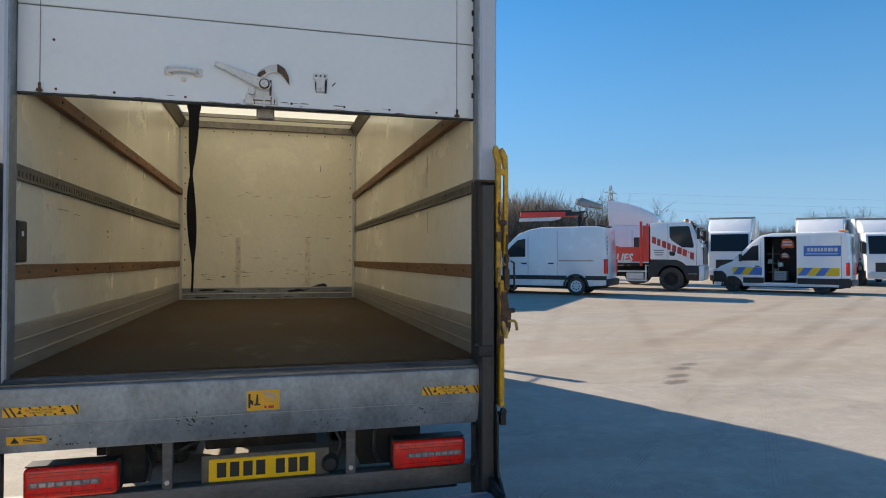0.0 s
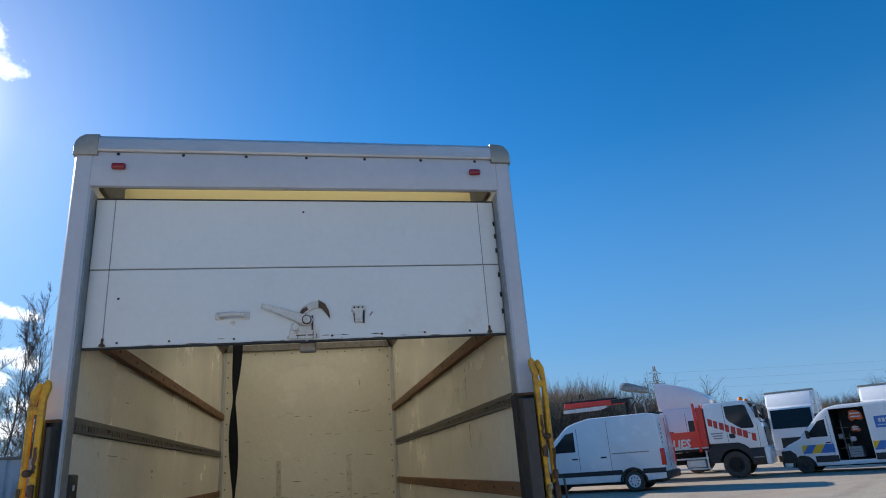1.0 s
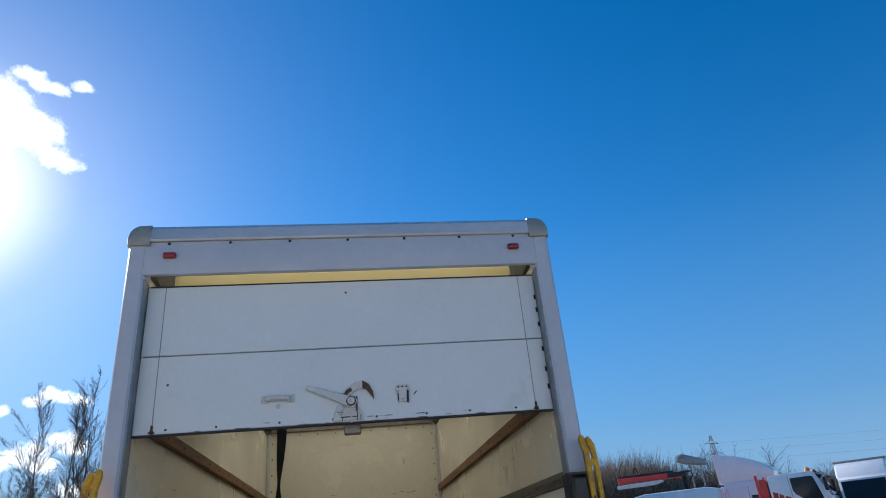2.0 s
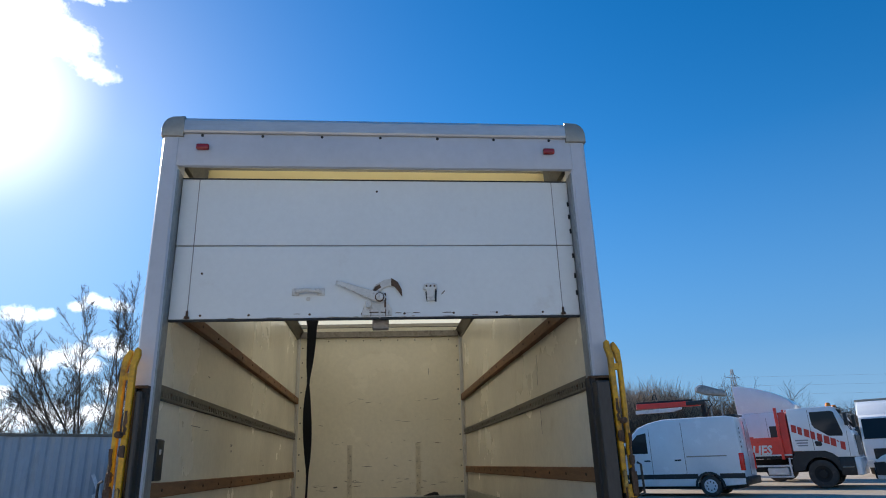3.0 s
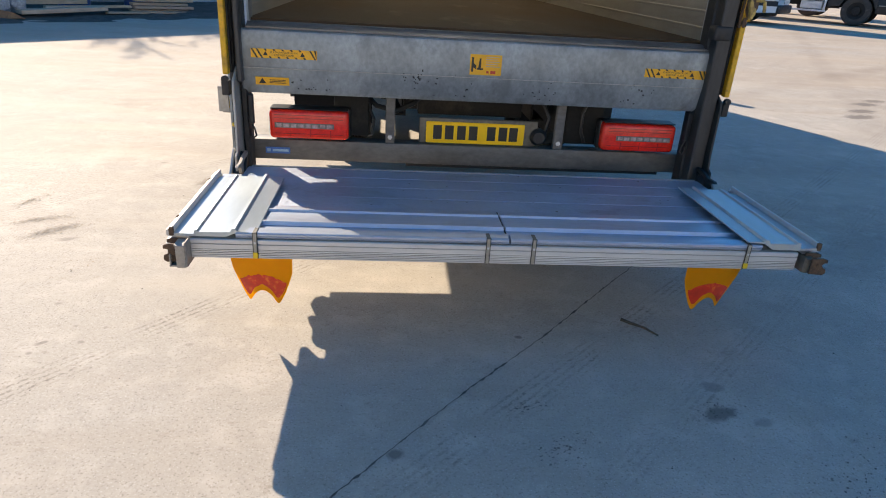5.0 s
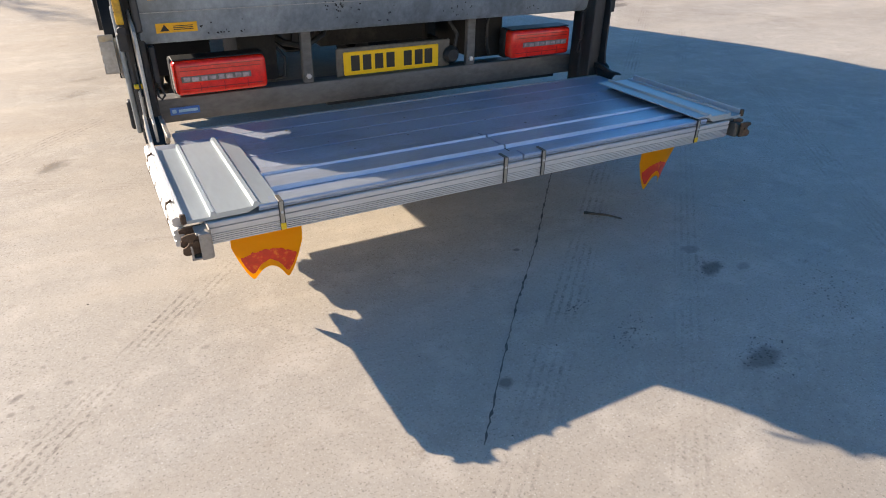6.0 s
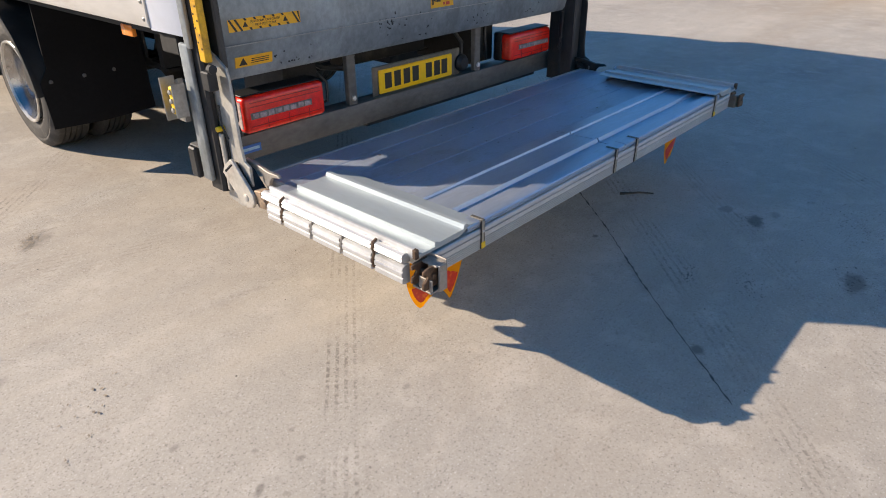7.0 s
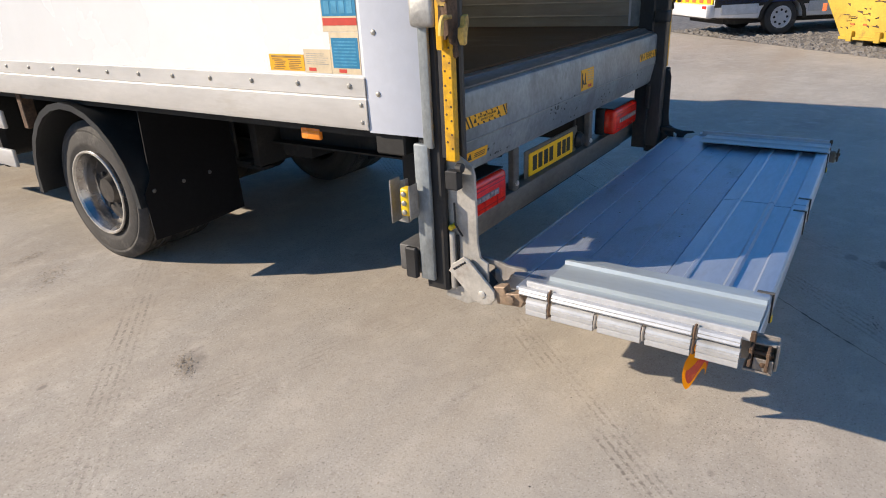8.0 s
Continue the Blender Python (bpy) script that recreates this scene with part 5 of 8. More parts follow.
for sx in (-1, 1):
    # deep lens with rounded ends in a black tray, a strip of reflector cells and faint moulded ribs
    x0, x1 = sorted((0.655 * sx, 1.045 * sx))
    lamp = P("tail_lamp", box(B(), x0, x1, 3.314, 3.392, 0.573, 0.716, 0.020, 4), "lens", label="long red rear lamp cluster")
    P("lamp_back", box(B(), x0 - 0.004, x1 + 0.004, 3.378, 3.44, 0.566, 0.722, 0.012, 2), "black_plastic", lamp)
    P("lamp_stay", box(B(), (x0 + x1) / 2 - 0.03, (x0 + x1) / 2 + 0.03, 3.43, 3.47, 0.553, 0.70, 0.004), "beam_dirty", lamp)
    P("lamp_hood", box(B(), x0 + 0.004, x1 - 0.004, 3.330, 3.42, 0.7175, 0.723, 0.002), "black_plastic", lamp)
    xa, xb = (x0 + 0.03, x1 - 0.075) if sx < 0 else (x0 + 0.075, x1 - 0.03)
    P("reflector_strip", box(B(), xa - 0.004, xb + 0.004, 3.3125, 3.318, 0.628, 0.655, 0.002), "rail_dark", lamp, "grey reflector strip")
    k = 8
    for i in range(k):
        wdt = (xb - xa) / k
        P("reflector_cell", box(B(), xa + i * wdt + (0.003 if i % 2 else 0.006), xa + (i + 1) * wdt - 0.004, 3.3105, 3.3140, 0.631 + 0.002 * (i % 3 == 0), 0.652 - 0.002 * (i % 2), 0.002), "lens_clear", lamp)
    for z in (0.600, 0.676, 0.692):
        P("lens_rib", box(B(), x0 + 0.026, x1 - 0.026, 3.3125, 3.316, z, z + 0.0025), "lens_dark", lamp)
    for x in (x0 + 0.10, x0 + 0.20, x0 + 0.30):
        P("lens_rib", box(B(), x, x + 0.002, 3.3125, 3.316, 0.585, 0.622), "lens_dark", lamp)
    xc = x0 if sx < 0 else x1
    P("end_lens", box(B(), min(xc, xc - 0.006 * sx) - 0.0015, max(xc, xc - 0.006 * sx) + 0.0015, 3.334, 3.376, 0.592, 0.698, 0.001), "lens_clear", lamp, "pale side lens")
npl = P("number_plate", box(B(), -0.26, 0.26, 3.4085, 3.412, 0.559, 0.670, 0.004), "plate", label="yellow number plate with black bars")
P("plate_board", box(B(), -0.295, 0.33, 3.412, 3.422, 0.553, 0.690, 0.004), "rail_dark", npl)
xs, q = (-0.222, -0.160, -0.096, -0.034, 0.062, 0.124, 0.180), []
for x in xs:
    q.append([(x, 0.578), (x + 0.045, 0.578), (x + 0.045, 0.652), (x, 0.652)])
for r in q:
    P("plate_bar", strokes([r], 3.4085), "ink", npl, smooth=0)
pl = B()
lathe(pl, [(0, 0.045), (0.03, 0.045), (0.05, 0.03)], (0.335, 3.43, 0.61), "y", 16, -1)
P("plate_lamp", pl, "black_plastic", label="round black lamp beside the plate")

# platform of extruded aluminium
ZD = 0.484               # top of the deck
body = box(B(), -1.150, 1.150, 2.287, 2.985, 0.419, ZD - 0.006, 0.004)
box(body, -1.11, 1.11, 2.985, 3.120, 0.419, ZD - 0.006)
plat = P("lift_platform", body, "alu", label="lowered aluminium tail lift platform")
for y, y1, w in ((2.581, 2.723, 1.20), (2.723, 2.859, 1.20), (2.859, 2.991, 1.20), (2.991, 3.118, 1.115)):
    P("deck_plank", box(B(), -w, w, y + 0.0014, y1 - 0.0014, ZD - 0.012, ZD, 0.0012), "deck", plat)
P("hinge_tube", box(B(), -1.09, 1.09, 3.125, 3.168, 0.400, 0.452, 0.016, 2), "beam_dirty", plat, "dark hinge tube behind the deck")
rear = B()
extrude(rear, [(3.117, ZD - 0.010), (3.117, ZD + 0.003), (3.122, ZD + 0.006), (3.128, ZD + 0.003), (3.128, ZD - 0.010)], "x", -1.10, 1.10)
P("rear_lip", rear, "galv_plate", plat, "worn rear lip of the deck")
rsc, sc = random.Random(77), B()
for _ in range(90):
    x, y = rsc.uniform(-0.88, 0.88), rsc.uniform(2.60, 3.10)
    ln, a, w = rsc.uniform(0.006, 0.055), rsc.gauss(0.1, 0.7), rsc.uniform(0.0006, 0.0020)
    ux, uy = math.cos(a), math.sin(a)
    sc.faces.new([sc.verts.new((x + ux * p - uy * q, y + uy * p + ux * q, ZD + 0.0009)) for p, q in ((0, -w), (ln, -w * 0.4), (ln, w * 0.4), (0, w))])
P("scrape", sc, "alu_side", plat, "pale scratches across the deck", 0)
sc = B()
for _ in range(34):
    x, y, r = rsc.uniform(-0.88, 0.88), rsc.uniform(2.60, 3.10), rsc.uniform(0.002, 0.007)
    sc.faces.new([sc.verts.new((x + r * math.cos(k) * rsc.uniform(0.5, 1.2), y + r * math.sin(k) * rsc.uniform(0.5, 1.0), ZD + 0.0012)) for k in range(6)])
P("scuff_mark", sc, "rail_dark", plat, "dark grease specks on the deck", 0)
# folded front ramps, split in the middle
for x0, x1 in ((-0.985, -0.004), (0.004, 0.975)):
    rp = B()
    extrude(rp, [(2.251, ZD + 0.002), (2.249, ZD + 0.006), (2.2525, ZD + 0.0085), (2.249, ZD + 0.011), (2.249, ZD + 0.017), (2.252, ZD + 0.021), (2.259, ZD + 0.023), (2.300, ZD + 0.022), (2.309, ZD + 0.006), (2.370, ZD + 0.004), (2.377, ZD + 0.018), (2.389, ZD + 0.018),
                 (2.397, ZD + 0.011), (2.505, ZD + 0.008), (2.509, ZD + 0.016), (2.519, ZD + 0.016), (2.524, ZD + 0.008), (2.577, ZD + 0.005), (2.580, ZD + 0.001), (2.580, ZD - 0.004), (2.262, ZD - 0.004)], "x", x0, x1)
    P("front_ramp", rp, "alu_ramp", plat, "folded aluminium roll-off ramp")
P("ramp_gap", box(B(), -0.004, 0.004, 2.275, 2.578, ZD - 0.01, ZD + 0.003), "black", plat)
fe = B()
prof = [(2.287, 0.411), (2.256, 0.4055)]
for k in range(5):
    z = 0.4075 + 0.0068 * k
    prof += [(2.2475, z), (2.2475, z + 0.0044), (2.2515, z + 0.0050), (2.2515, z + 0.0064)]
prof += [(2.2470, 0.4430), (2.2470, 0.4585), (2.2530, 0.4600), (2.2530, 0.4625), (2.2470, 0.4640), (2.2470, 0.4760), (2.2500, 0.4790), (2.287, 0.4790)]
extrude(fe, prof, "x", -1.145, 1.125)
front = P("front_edge", fe, "alu", plat, "grooved aluminium front edge")
for x, low in ((-0.918, 1), (-0.080, 0), (0.091, 0), (0.921, 1)):
    st = P("edge_strap", box(B(), x - 0.0065, x + 0.0065, 2.2415, 2.2480, 0.409, 0.508, 0.002), "alu_dull", front)
    for q in (-0.0085, 0.0065):
        P("strap_edge", box(B(), x + q, x + q + 0.002, 2.2425, 2.2480, 0.409, 0.508), "black", st)
    P("edge_strap", box(B(), x - 0.007, x + 0.007, 2.2415, 2.292, 0.5065, 0.5095, 0.001), "rail_dark", front)
    P("strap_bolt", lathe(B(), [(0, 0.005), (0.003, 0.004), (0.004, 0.002)], (x, 2.2415, 0.470), "y", 8, -1), "alu", st)
    if low:
        P("strap_tag", box(B(), x - 0.009, x + 0.009, 2.2385, 2.2440, 0.411, 0.433, 0.002), "yellow_clean", front)
for sx in (-1, 1):
    # folded side ramp: low outer strip, two folded ridges, thin inner flange
    up = 0.0 if sx < 0 else 0.008
    prof = [(1.200, 0.003), (1.200, 0.013), (1.130, 0.012), (1.127, 0.026 + up), (1.118, 0.027 + up), (1.112, 0.020 + up), (1.003, 0.021 + up), (0.998, 0.034 + up), (0.986, 0.035 + up), (0.979, 0.026 + up), (0.916, 0.019 + 2 * up), (0.913, 0.015 + 2 * up), (0.975, 0.020 + up), (0.990, 0.016 + up), (1.02, 0.003)]
    srm = P("side_ramp", extrude(B(), [(x * sx, ZD + z) for x, z in prof], "y", 2.252, 2.900), "alu_side", plat, "folded ridged aluminium side ramp")
    er = extrude(B(), [(1.200 * sx, ZD + 0.004), (1.200 * sx, ZD + 0.030), (1.203 * sx, ZD + 0.034), (1.209 * sx, ZD + 0.033), (1.211 * sx, ZD + 0.028), (1.209 * sx, ZD + 0.004)], "y", 2.252, 2.945)
    P("ramp_edge", er, "alu", srm, "upright outer lip of the ramp")
    P("lip_end", box(B(), min(1.197 * sx, 1.213 * sx), max(1.197 * sx, 1.213 * sx), 2.247, 2.262, ZD + 0.004, ZD + 0.035, 0.003), "rusty", srm)
    # side edge: a rounded upper lip over a lower row of ribbed segments
    ups = B()
    for a, b in ((2.282, 2.394), (2.411, 2.845), (2.862, 2.962)):
        extrude(ups, [(1.200, 0.470), (1.224, 0.470), (1.232, 0.474), (1.236, 0.480), (1.232, 0.486), (1.235, 0.491), (1.231, 0.498), (1.222, 0.502), (1.214, 0.500), (1.200, 0.494)] if sx > 0 else [(-x, z) for x, z in ((1.200, 0.470), (1.224, 0.470), (1.232, 0.474), (1.236, 0.480), (1.232, 0.486), (1.235, 0.491), (1.231, 0.498), (1.222, 0.502), (1.214, 0.500), (1.200, 0.494))], "y", a, b)
    P("side_lip", ups, "alu", plat, "rounded aluminium side lip")
    for a, b in ((2.280, 2.394), (2.411, 2.540), (2.555, 2.689), (2.704, 2.845), (2.862, 2.936)):
        P("side_edge", extrude(B(), [(x * sx, z) for x, z in ((1.205, 0.404), (1.232, 0.406), (1.236, 0.410), (1.236, 0.424), (1.231, 0.427), (1.237, 0.431), (1.238, 0.444), (1.232, 0.447), (1.236, 0.451), (1.233, 0.460), (1.222, 0.465), (1.205, 0.465))], "y", a, b), "alu", plat, "ribbed aluminium edge segment")
    for y, tall in ((2.4025, 1), (2.5475, 0), (2.6965, 0), (2.8535, 1)):
        kn = B()
        tube(kn, [(1.214 * sx, y, 0.412), (1.233 * sx, y, 0.420), (1.237 * sx, y, 0.440), (1.228 * sx, y, 0.464)] + ([(1.234 * sx, y, 0.480), (1.230 * sx, y, 0.500), (1.216 * sx, y, 0.506)] if tall else []), 0.0043, 6)
        P("hinge_knuckle", kn, "rusty" if tall else "bracket", plat)
    # corner bracket: a galvanised cup with a rusty forked catch inside
    cb = B()
    for (xa, xb), (ya, yb), (za, zb) in (((1.142, 1.148), (2.192, 2.290), (0.394, 0.486)), ((1.146, 1.178), (2.188, 2.196), (0.392, 0.476)), ((1.142, 1.206), (2.196, 2.270), (0.392, 0.399)), ((1.198, 1.204), (2.196, 2.247), (0.399, 0.437)), ((1.148, 1.184), (2.196, 2.262), (0.470, 0.477))):
        if sx > 0:
            ya, yb, za, zb = 2.30 + (ya - 2.30) * 0.72, 2.30 + (yb - 2.30) * 0.72, 0.44 + (za - 0.44) * 0.68, 0.44 + (zb - 0.44) * 0.68
        box(cb, min(xa * sx, xb * sx), max(xa * sx, xb * sx), ya, yb, za, zb, 0.0015)
    cbo = P("corner_bracket", cb, "bracket" if sx < 0 else "rail_dark", plat, "galvanised corner bracket")
    for y, dz in ((2.206, 0.0), (2.250, 0.004)):
        fk = extrude(B(), [(x * sx, z + dz) for x, z in ((1.160, 0.410), (1.216, 0.406), (1.226, 0.414), (1.224, 0.430), (1.212, 0.436), (1.204, 0.446), (1.212, 0.455), (1.224, 0.456), (1.224, 0.468), (1.206, 0.474), (1.160, 0.474))], "y", y, y + 0.009, 0.0015)
        P("corner_fork", fk, "rusty", cbo, "rusty forked catch")
    P("corner_pin", lathe(B(), [(0, 0.008), (0.060, 0.008), (0.064, 0.005)], (1.186 * sx, 2.200, 0.446), "y", 8, 1), "rusty", cbo)
    P("corner_bolt", lathe(B(), [(0, 0.009), (0.006, 0.008), (0.008, 0.004)], (1.200 * sx, 2.222, 0.420), "x", 6, sx), "rusty", cbo)
    # hanging plastic flag: rounded shoulders, two points and an arched foot with a worn band
    xa, xb = (-1.060, -0.814) if sx < 0 else (0.782, 1.036)
    nu, depth = 30, 0.284

    def foot(u):
        c = abs(2 * u - 1)
        a, b = 0.81 + 0.26 * (c / 0.54) ** 2, 1.06 - 0.54 * (max(0.0, c - 0.36) / 0.64) ** 2
        return -math.log(math.exp(-30 * a) + math.exp(-30 * b)) / 30

    def on_flag(u, v, off=0.0):
        shrink = 0.03 * v + 0.05 * max(0.0, v - 0.45) ** 2
        curl = (1 - u) if sx < 0 else u
        x = xa + (xb - xa) * (shrink + u * (1 - 2 * shrink))
        return (x, 2.405 + 0.080 * max(0.0, curl - 0.35) ** 2 * v * 2.4 + 0.012 * v + off, 0.418 - depth * v)

    fl, bd = B(), B()
    rows = [[fl.verts.new(on_flag(i / nu, foot(i / nu) * j / 8)) for i in range(nu + 1)] for j in range(9)]
    for a, b in zip(rows, rows[1:]):
        for i in range(nu):
            fl.faces.new((a[i], a[i + 1], b[i + 1], b[i]))
    bmesh.ops.solidify(fl, geom=fl.faces[:], thickness=0.003)
    rows = []
    for j in range(4):
        row = []
        for i in range(3, nu - 2):
            u = i / nu
            top, bot = 0.74 - 0.18 * math.sin(math.pi * u) + 0.035 * noise.noise((u * 17, sx, 0)), foot(u) - 0.085 - 0.03 * abs(noise.noise((u * 23, 4, sx)))
            row.append(bd.verts.new(on_flag(u, top + (max(top + 0.02, min(bot, 0.95)) - top) * j / 3, -0.0018)))
        rows.append(row)
    for a, b in zip(rows, rows[1:]):
        for i in range(len(a) - 1):
            bd.faces.new((a[i], a[i + 1], b[i + 1], b[i]))
    fo = P("warning_flag", fl, "orange_plastic", plat, "hanging orange plastic flag with red band")
    P("flag_band", bd, "red_band", fo, "worn red reflective band")

# control box on the left column
cbx = P("control_bracket", extrude(B(), [(3.445, 0.655), (3.445, 0.80), (3.405, 0.815), (3.40, 0.655)], "x", -1.235, -1.215), "galv_plate", label="bent steel control guard")
P("control_guard", box(B(), -1.292, -1.235, 3.425, 3.431, 0.668, 0.825, 0.002), "galv_plate", cbx)
ctl = P("lift_control", box(B(), -1.284, -1.243, 3.355, 3.395, 0.698, 0.800, 0.010, 3), "yellow_clean", cbx, "yellow lift control box with round switches")
P("control_cheek", box(B(), -1.290, -1.240, 3.347, 3.352, 0.69, 0.812, 0.002), "galv_plate", cbx)
for z in (0.76, 0.728, 0.695):
    P("switch_knob", lathe(B(), [(0, 0.010), (0.006, 0.009), (0.008, 0.005)], (-1.284, 3.375, z + 0.020), "x", 12, -1), "galv_plate", ctl)

# running gear
for sx in (-1, 1):
    ch = B()
    extrude(ch, [(0.36 * sx, 0.62), (0.36 * sx, 0.84), (0.44 * sx, 0.84), (0.44 * sx, 0.83), (0.372 * sx, 0.83), (0.372 * sx, 0.63), (0.44 * sx, 0.63), (0.44 * sx, 0.62)], "y", 3.75, 10.4)
    P("chassis_rail", ch, "chassis", label="dirty black chassis rail")
    P("subframe", box(B(), min(0.36 * sx, 0.44 * sx), max(0.36 * sx, 0.44 * sx), 3.55, 9.0, 0.845, 0.97), "chassis")
    P("body_skirt", box(B(), min(1.16 * sx, 1.05 * sx), max(1.16 * sx, 1.05 * sx), 3.47, 9.0, 0.93, 0.975), "chassis")
for i in range(13):
    P("cross_bearer", box(B(), -1.16, 1.16, 3.56 + i * 0.42, 3.60 + i * 0.42, 0.975, 1.055), "chassis")
P("rear_cross_member", box(B(), -1.20, 1.20, 3.42, 3.55, 0.885, 1.06, 0.006), "chassis", label="dark rear cross member")
for x0, x1, y0, y1, z0, z1, nm in ((-0.74, -0.56, 3.48, 3.80, 0.56, 0.80, "power_pack"), (-0.30, 0.28, 3.62, 3.72, 0.66, 0.80, "cross_plate"), (0.50, 0.70, 3.48, 3.9, 0.56, 0.80, "battery_box"),
                                   # the cross plate at y 4.98 is added to block light under the lorry
                                   (-0.36, 0.36, 4.6, 4.7, 0.62, 0.82, "cross_plate"), (0.56, 1.0, 4.2, 4.9, 0.45, 0.85, "tool_box"), (-0.55, 0.55, 4.98, 5.04, 0.50, 0.96, "cross_plate")):
    P(nm, box(B(), x0, x1, y0, y1, z0, z1, 0.01, 2), "chassis", label="grimy black steel box under the chassis")
for pts, rad in (([(-0.62, 3.6, 0.80), (-0.52, 3.50, 0.72), (-0.42, 3.48, 0.70), (-0.32, 3.52, 0.74), (-0.25, 3.6, 0.80)], 0.014), ([(-0.60, 3.55, 0.78), (-0.53, 3.46, 0.66), (-0.54, 3.45, 0.58), (-0.56, 3.5, 0.56)], 0.007), ([(0.60, 3.46, 0.80), (0.57, 3.44, 0.74), (0.57, 3.43, 0.64), (0.60, 3.45, 0.58)], 0.009), ([(0.36, 3.5, 0.78), (0.40, 3.46, 0.70), (0.38, 3.45, 0.62)], 0.010)):
    P("cable", tube(B(), pts, rad, 8), "black_plastic", label="black cable under the sill")
for sx in (-1, 1):
    sp = B()
    for k in range(4):
        box(sp, min(0.44 * sx, 0.52 * sx), max(0.44 * sx, 0.52 * sx), 5.0 + 0.1 * k, 6.5 - 0.1 * k, 0.47 + 0.02 * k, 0.488 + 0.02 * k)
    P("leaf_spring", sp, "chassis", label="rusty black leaf spring")
P("prop_shaft", lathe(B(), [(-1.9, 0.045), (1.9, 0.045)], (0, 7.7, 0.55), "y", 12), "chassis")
P("spare_cradle", box(B(), -0.36, 0.36, 4.75, 5.25, 0.52, 0.66, 0.03, 2), "chassis")
P("air_tank", lathe(B(), [(-0.30, 0.06), (-0.28, 0.10), (0.28, 0.10), (0.30, 0.06)], (-0.10, 3.95, 0.72), "x", 16), "chassis")
P("axle", lathe(B(), [(-1.0, 0.06), (-0.25, 0.06), (-0.18, 0.17), (0.18, 0.17), (0.25, 0.06), (1.0, 0.06)], (0, 5.72, 0.41), "x", 16), "chassis", label="rear axle with differential")


def lorry_wheel(parent, x, y, sx, r=0.412, width=0.235, dish=0.105):
    """Tyre with grooves and a dished steel wheel; sx is the outward side."""
    t = B()
    w = width / 2
    prof = [(-w * 0.8, r * 0.58), (-w, r * 0.68), (-w - 0.003, r * 0.71), (-w - 0.001, r * 0.73), (-w - 0.002, r * 0.84), (-w + 0.003, r * 0.86), (-w, r * 0.89), (-w * 0.86, r * 0.97), (-w * 0.72, r)]
    for g in (-0.42, -0.14, 0.14, 0.42):
        prof += [(w * (g - 0.05), r), (w * (g - 0.04), r - 0.012), (w * (g + 0.04), r - 0.012), (w * (g + 0.05), r)]
    prof += [(w * 0.72, r), (w * 0.86, r * 0.97), (w, r * 0.89), (w - 0.003, r * 0.86), (w + 0.002, r * 0.84), (w + 0.001, r * 0.73), (w + 0.003, r * 0.71), (w, r * 0.68), (w * 0.8, r * 0.58)]
    lathe(t, prof, (x, y, r), "x", 44, caps=(False, False))
    ty = part("tyre", t, M["rubber"], parent, "worn dusty black tyre")
    xo = x + sx * w
    rim = B()
    pr = [(-0.02, r * 0.60), (0.004, r * 0.605), (0.010, r * 0.59), (0.006, r * 0.57), (-0.012, r * 0.555), (-0.03, r * 0.53), (-dish * 0.55, r * 0.515), (-dish + 0.01, r * 0.505), (-dish, r * 0.49)]
    lathe(rim, pr, (xo, y, r), "x", 36, sx, (False, False))
    part("rim", rim, M["barrel"], ty, "silver-grey dished steel wheel")
    lip = lathe(B(), [(0.0, r * 0.600), (0.011, r * 0.597), (0.012, r * 0.575), (-0.002, r * 0.560)], (xo, y, r), "x", 36, sx, (False, False))
    part("rim_lip", lip, M["steel_rim"], ty)
    disc = lathe(B(), [(-dish, r * 0.49), (-dish + 0.012, r * 0.44), (-dish + 0.02, r * 0.30), (-dish + 0.02, r * 0.20), (-dish + 0.06, r * 0.17), (-dish + 0.065, 0.03)], (xo, y, r), "x", 32, sx, (False, True))
    part("wheel_disc", disc, M["wheel_dark"], ty, "grimy dark wheel centre")
    hole = B()
    for i in range(6):
        a = i * math.pi / 3 + 0.3
        lathe(hole, [(-0.003, 0.030), (0.003, 0.028)], (xo - sx * (dish - 0.018), y + r * 0.36 * math.cos(a), r + r * 0.36 * math.sin(a)), "x", 12, sx)
    part("hand_hole", hole, M["black"], ty)
    nuts = B()
    for i in range(6):
        a = i * math.pi / 3
        lathe(nuts, [(0, 0.014), (0.016, 0.013), (0.02, 0.008)], (xo - sx * (dish - 0.02), y + r * 0.25 * math.cos(a), r + r * 0.25 * math.sin(a)), "x", 6, sx)
    part("wheel_nut", nuts, M["chassis"], ty)
    return ty


